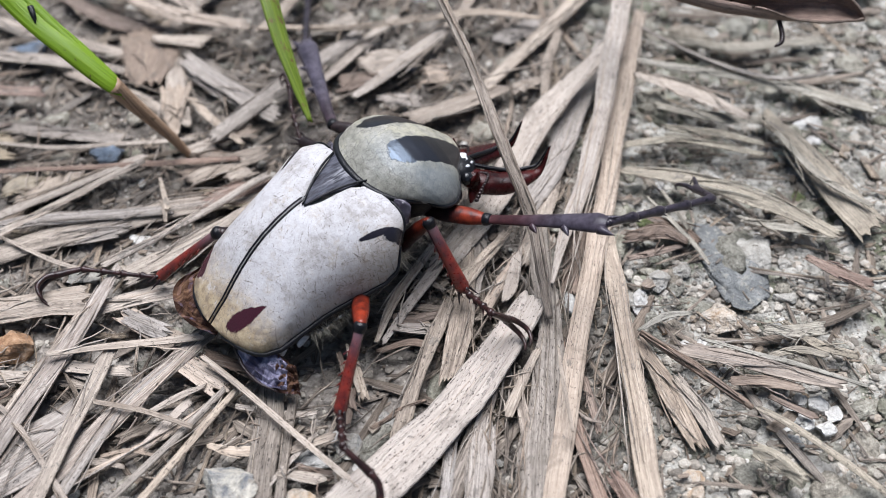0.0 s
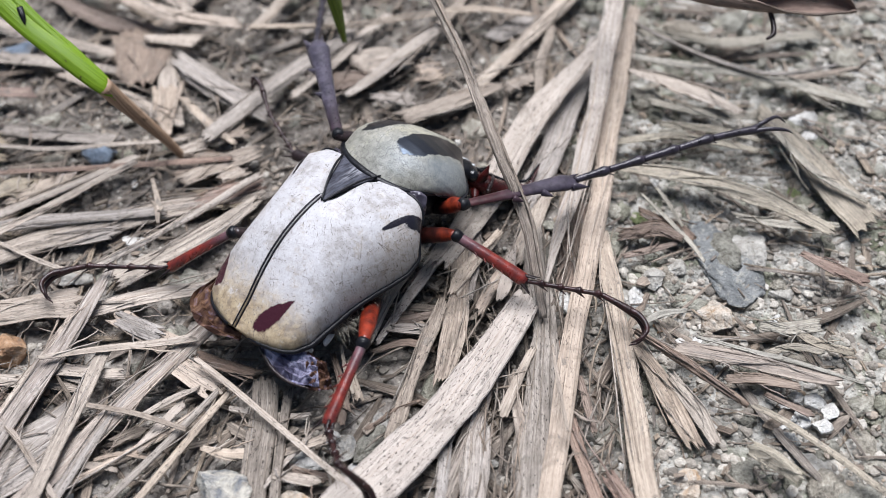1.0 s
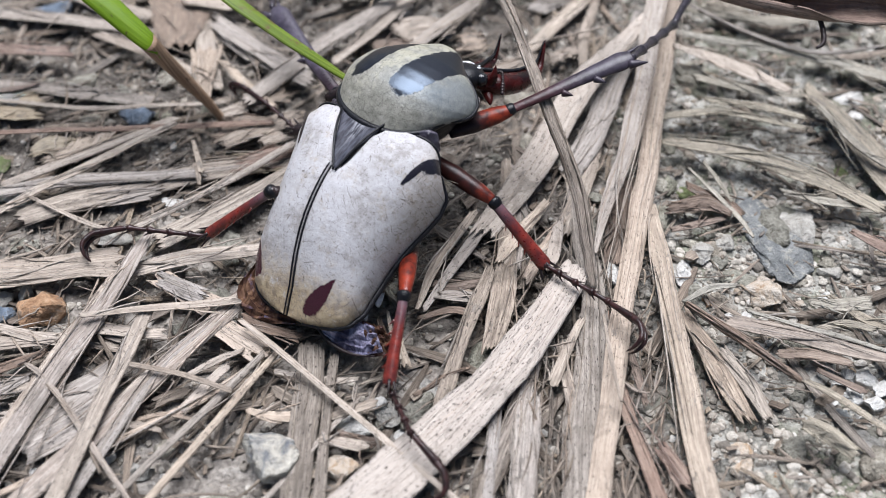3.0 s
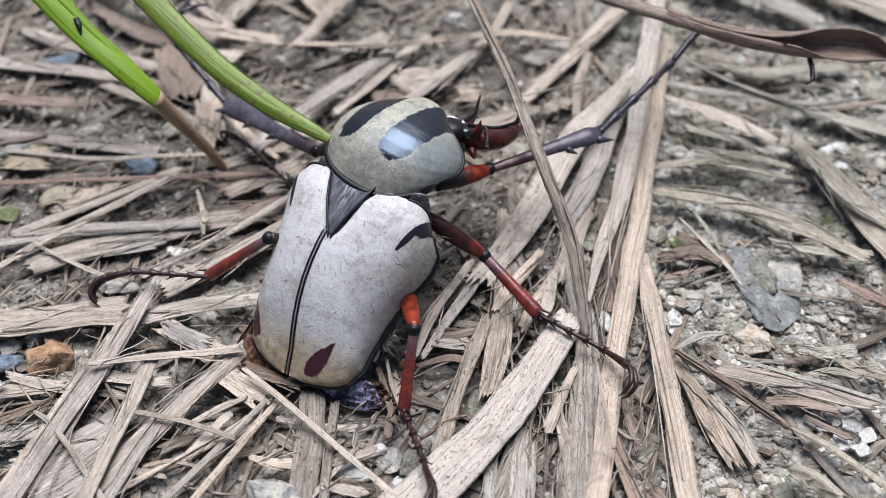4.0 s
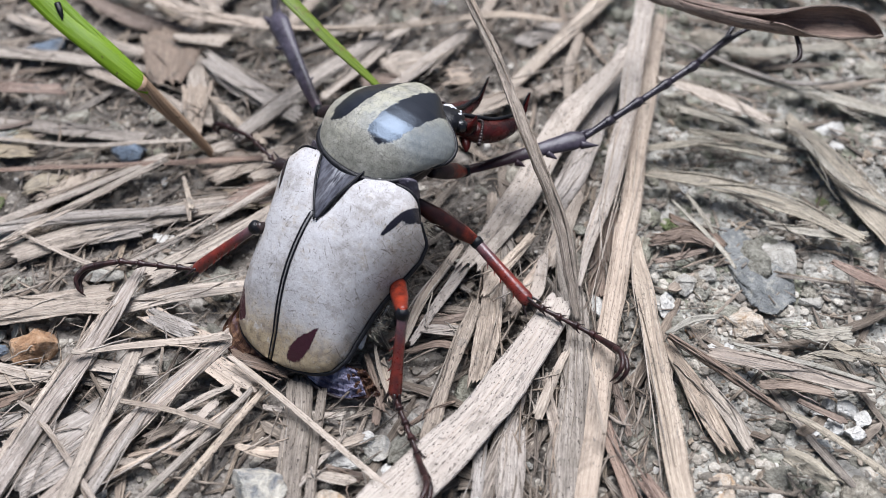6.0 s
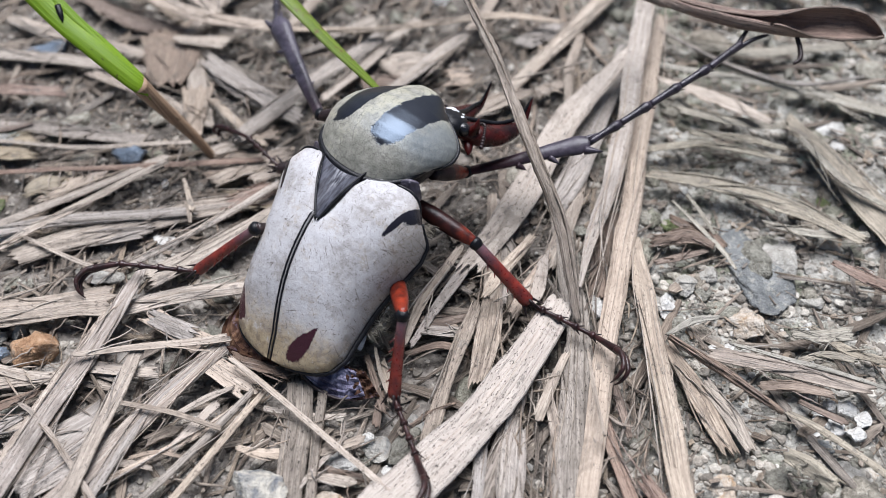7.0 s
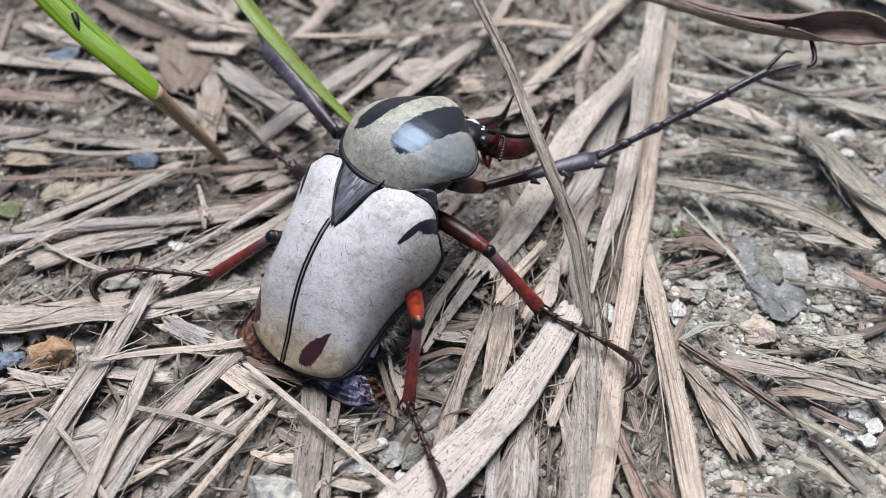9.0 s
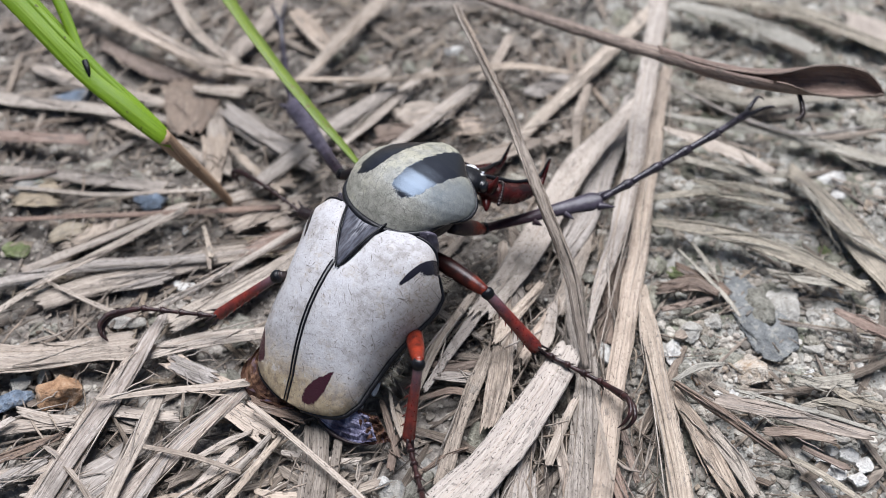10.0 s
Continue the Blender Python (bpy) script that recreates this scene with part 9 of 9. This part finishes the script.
    walk(LEGS["left_middle"][2], [(0.0, limb(-10.01, 0.62, -2.98, -13.94, 2.46, -3.82)), (0.5, limb(-10.69, -1.41, -2.72, -14.92, -0.18, -1.90)), (1.0, limb(-10.24, 0.81, -2.49, -14.31, 2.36, -1.65)),
        (1.5, limb(-10.13, 1.38, -1.81, -13.85, 3.59, -0.76)), (2.0, limb(-10.63, -0.41, -2.46, -14.44, 1.73, -2.36)), (2.2, limb(-10.61, -0.62, -1.83, -14.52, 1.36, -2.02)),
        (3.3, limb(-10.38, -0.62, -4.70, -14.55, 0.58, -5.34)), (3.5, limb(-10.72, -0.65, -3.72, -14.72, 0.86, -4.80)), (4.0, limb(-10.18, -0.82, -5.55, -14.34, 0.67, -5.75)),
        (4.5, limb(-10.60, -0.67, -4.39, -14.78, 0.73, -4.78)), (5.0, limb(-10.47, -1.01, -4.74, -14.65, 0.29, -5.25)), (5.5, limb(-10.47, -0.84, -4.45, -14.53, 0.42, -5.55)),
        (7.0, limb(-10.42, -0.98, -4.70, -14.60, 0.24, -5.21)), (7.5, limb(-10.45, -1.01, -4.61, -14.59, 0.29, -5.25)), (8.0, limb(-10.38, -0.92, -4.76, -14.54, 0.45, -5.07)),
        (8.5, limb(-10.40, -0.95, -4.47, -14.47, 0.19, -5.60)), (9.0, limb(-10.68, -1.01, -4.07, -14.91, -0.19, -5.05)), (9.5, limb(-10.74, -0.96, -3.53, -14.95, -0.09, -4.53)),
        (10.0, limb(-10.62, -0.83, -4.04, -14.96, -0.11, -4.36))])
    walk(LEGS["left_middle"][3], [(0.0, limb(-13.94, 2.46, -3.82, -17.17, 4.52, -4.39)), (0.5, limb(-14.92, -0.18, -1.90, -18.45, 1.44, -1.59)), (1.0, limb(-14.31, 2.36, -1.65, -17.54, 4.50, -1.39)),
        (1.5, limb(-13.85, 3.59, -0.76, -16.62, 6.10, 0.35)), (2.0, limb(-14.44, 1.73, -2.36, -17.61, 3.89, -2.32)), (2.2, limb(-14.52, 1.36, -2.02, -17.91, 3.15, -1.83)),
        (3.3, limb(-14.55, 0.58, -5.34, -18.31, 1.27, -5.73)), (3.5, limb(-14.72, 0.86, -4.80, -18.47, 1.65, -5.25)), (4.0, limb(-14.34, 0.67, -5.75, -18.03, 1.43, -6.60)),
        (4.5, limb(-14.78, 0.73, -4.78, -18.49, 1.03, -5.83)), (5.0, limb(-14.65, 0.29, -5.25, -18.35, 0.43, -6.31)), (5.5, limb(-14.53, 0.42, -5.55, -18.27, 0.58, -6.36)),
        (7.0, limb(-14.60, 0.24, -5.21, -18.34, 0.37, -6.09)), (7.5, limb(-14.59, 0.29, -5.25, -18.33, 0.42, -6.10)), (8.0, limb(-14.54, 0.45, -5.07, -18.24, 0.43, -6.07)),
        (8.5, limb(-14.47, 0.19, -5.60, -18.26, 0.56, -6.01)), (9.0, limb(-14.91, -0.19, -5.05, -18.59, 0.95, -4.59)), (9.5, limb(-14.95, -0.09, -4.53, -18.71, 0.68, -4.98)),
        (10.0, limb(-14.96, -0.11, -4.36, -18.76, 0.25, -5.00))])
    # the thorax shield and head nod down a little at first
    for piece in (pronotum, under):
        walk(piece, [(t, NECK @ turned(0, nod, 0) @ NECK.inverted() @ THORAX) for t, nod in NODS])
    walk(head, [(t, NECK @ turned(0, nod, 0) @ NECK.inverted() @ head_pose(yaw, pitch, roll, sunk)) for t, yaw, pitch, roll, sunk, nod in HEAD_TURNS])
    walk(leaf_blade, [(0.0, limb(-7.81, 6.14, 8.20, -15.45, 31.47, 22.33, 40)), (0.5, limb(-6.88, 7.56, 8.20, -15.71, 30.87, 24.90, 40)), (1.0, limb(-4.91, 14.14, 8.20, -5.45, 18.15, 37.93, 40)),
        (1.5, limb(-3.89, 13.77, 8.20, -2.78, 14.39, 38.17, 40)), (2.0, limb(-6.91, 16.22, 8.20, -31.55, 22.92, 23.94, 30)), (2.2, limb(-6.25, 4.27, 8.20, -28.04, 18.89, 22.76, 60)),
        (3.3, limb(-7.69, 4.66, 8.20, -32.81, 17.48, 18.41, 15)), (3.5, limb(-7.55, 4.63, 8.20, -31.31, 20.80, 16.81, 10)), (4.0, limb(-8.76, 3.69, 8.20, -31.96, 21.71, 14.29, -28)),
        (4.5, limb(-3.61, 8.07, 8.20, -24.37, 26.41, 19.71, 33)), (5.0, limb(-3.48, 7.85, 8.20, -24.62, 22.08, 24.03, 33)), (5.5, limb(-3.97, 7.54, 8.20, -25.45, 24.12, 21.00, 33)),
        (7.0, limb(-4.13, 7.28, 8.20, -24.64, 25.60, 20.18, 34)), (7.5, limb(-4.29, 7.52, 8.20, -25.55, 23.28, 22.32, 33)), (8.0, limb(-4.11, 7.33, 8.20, -25.06, 21.15, 24.64, 33)),
        (8.5, limb(-3.93, 7.42, 8.20, -25.60, 22.87, 22.05, 34)), (9.0, limb(-7.08, 4.79, 8.20, -26.02, 26.32, 17.01, 33)), (9.5, limb(-6.59, 4.86, 8.20, -24.82, 27.89, 14.33, 46)),
        (10.0, limb(-6.57, 4.84, 8.20, -24.35, 28.29, 14.04, 47))])
    walk(curled_leaf, [(0.0, pose(0.00153, 0.00301, -0.00120)), (0.5, pose(0.00157, 0.00306, -0.00120)), (1.0, pose(0.00141, 0.00333, -0.00120)),
        (1.5, pose(0.00130, 0.00306, -0.00120)), (2.0, pose(0.00010, -0.00210, -0.00120)), (2.2, pose(0.00033, -0.00168, -0.00120)),
        (3.3, pose(0.00017, -0.00031, -0.00120)), (3.5, pose(0.00006, -0.00031, -0.00120)), (4.0, pose(0.00104, 0.00172, -0.00120)),
        (4.5, pose(0.00076, 0.00176, -0.00120)), (5.0, pose(0.00098, 0.00189, -0.00120)), (5.5, pose(0.00059, 0.00185, -0.00120)),
        (7.0, pose(0.00060, 0.00169, -0.00120)), (7.5, pose(0.00097, 0.00177, -0.00120)), (8.0, pose(0.00103, 0.00189, -0.00120)),
        (8.5, pose(0.00097, 0.00186, -0.00120)), (9.0, pose(0.00092, 0.00213, -0.00120)), (9.5, pose(0.00061, 0.00150, -0.00120)),
        (10.0, pose(0.00060, 0.00134, -0.00120))])


motions()
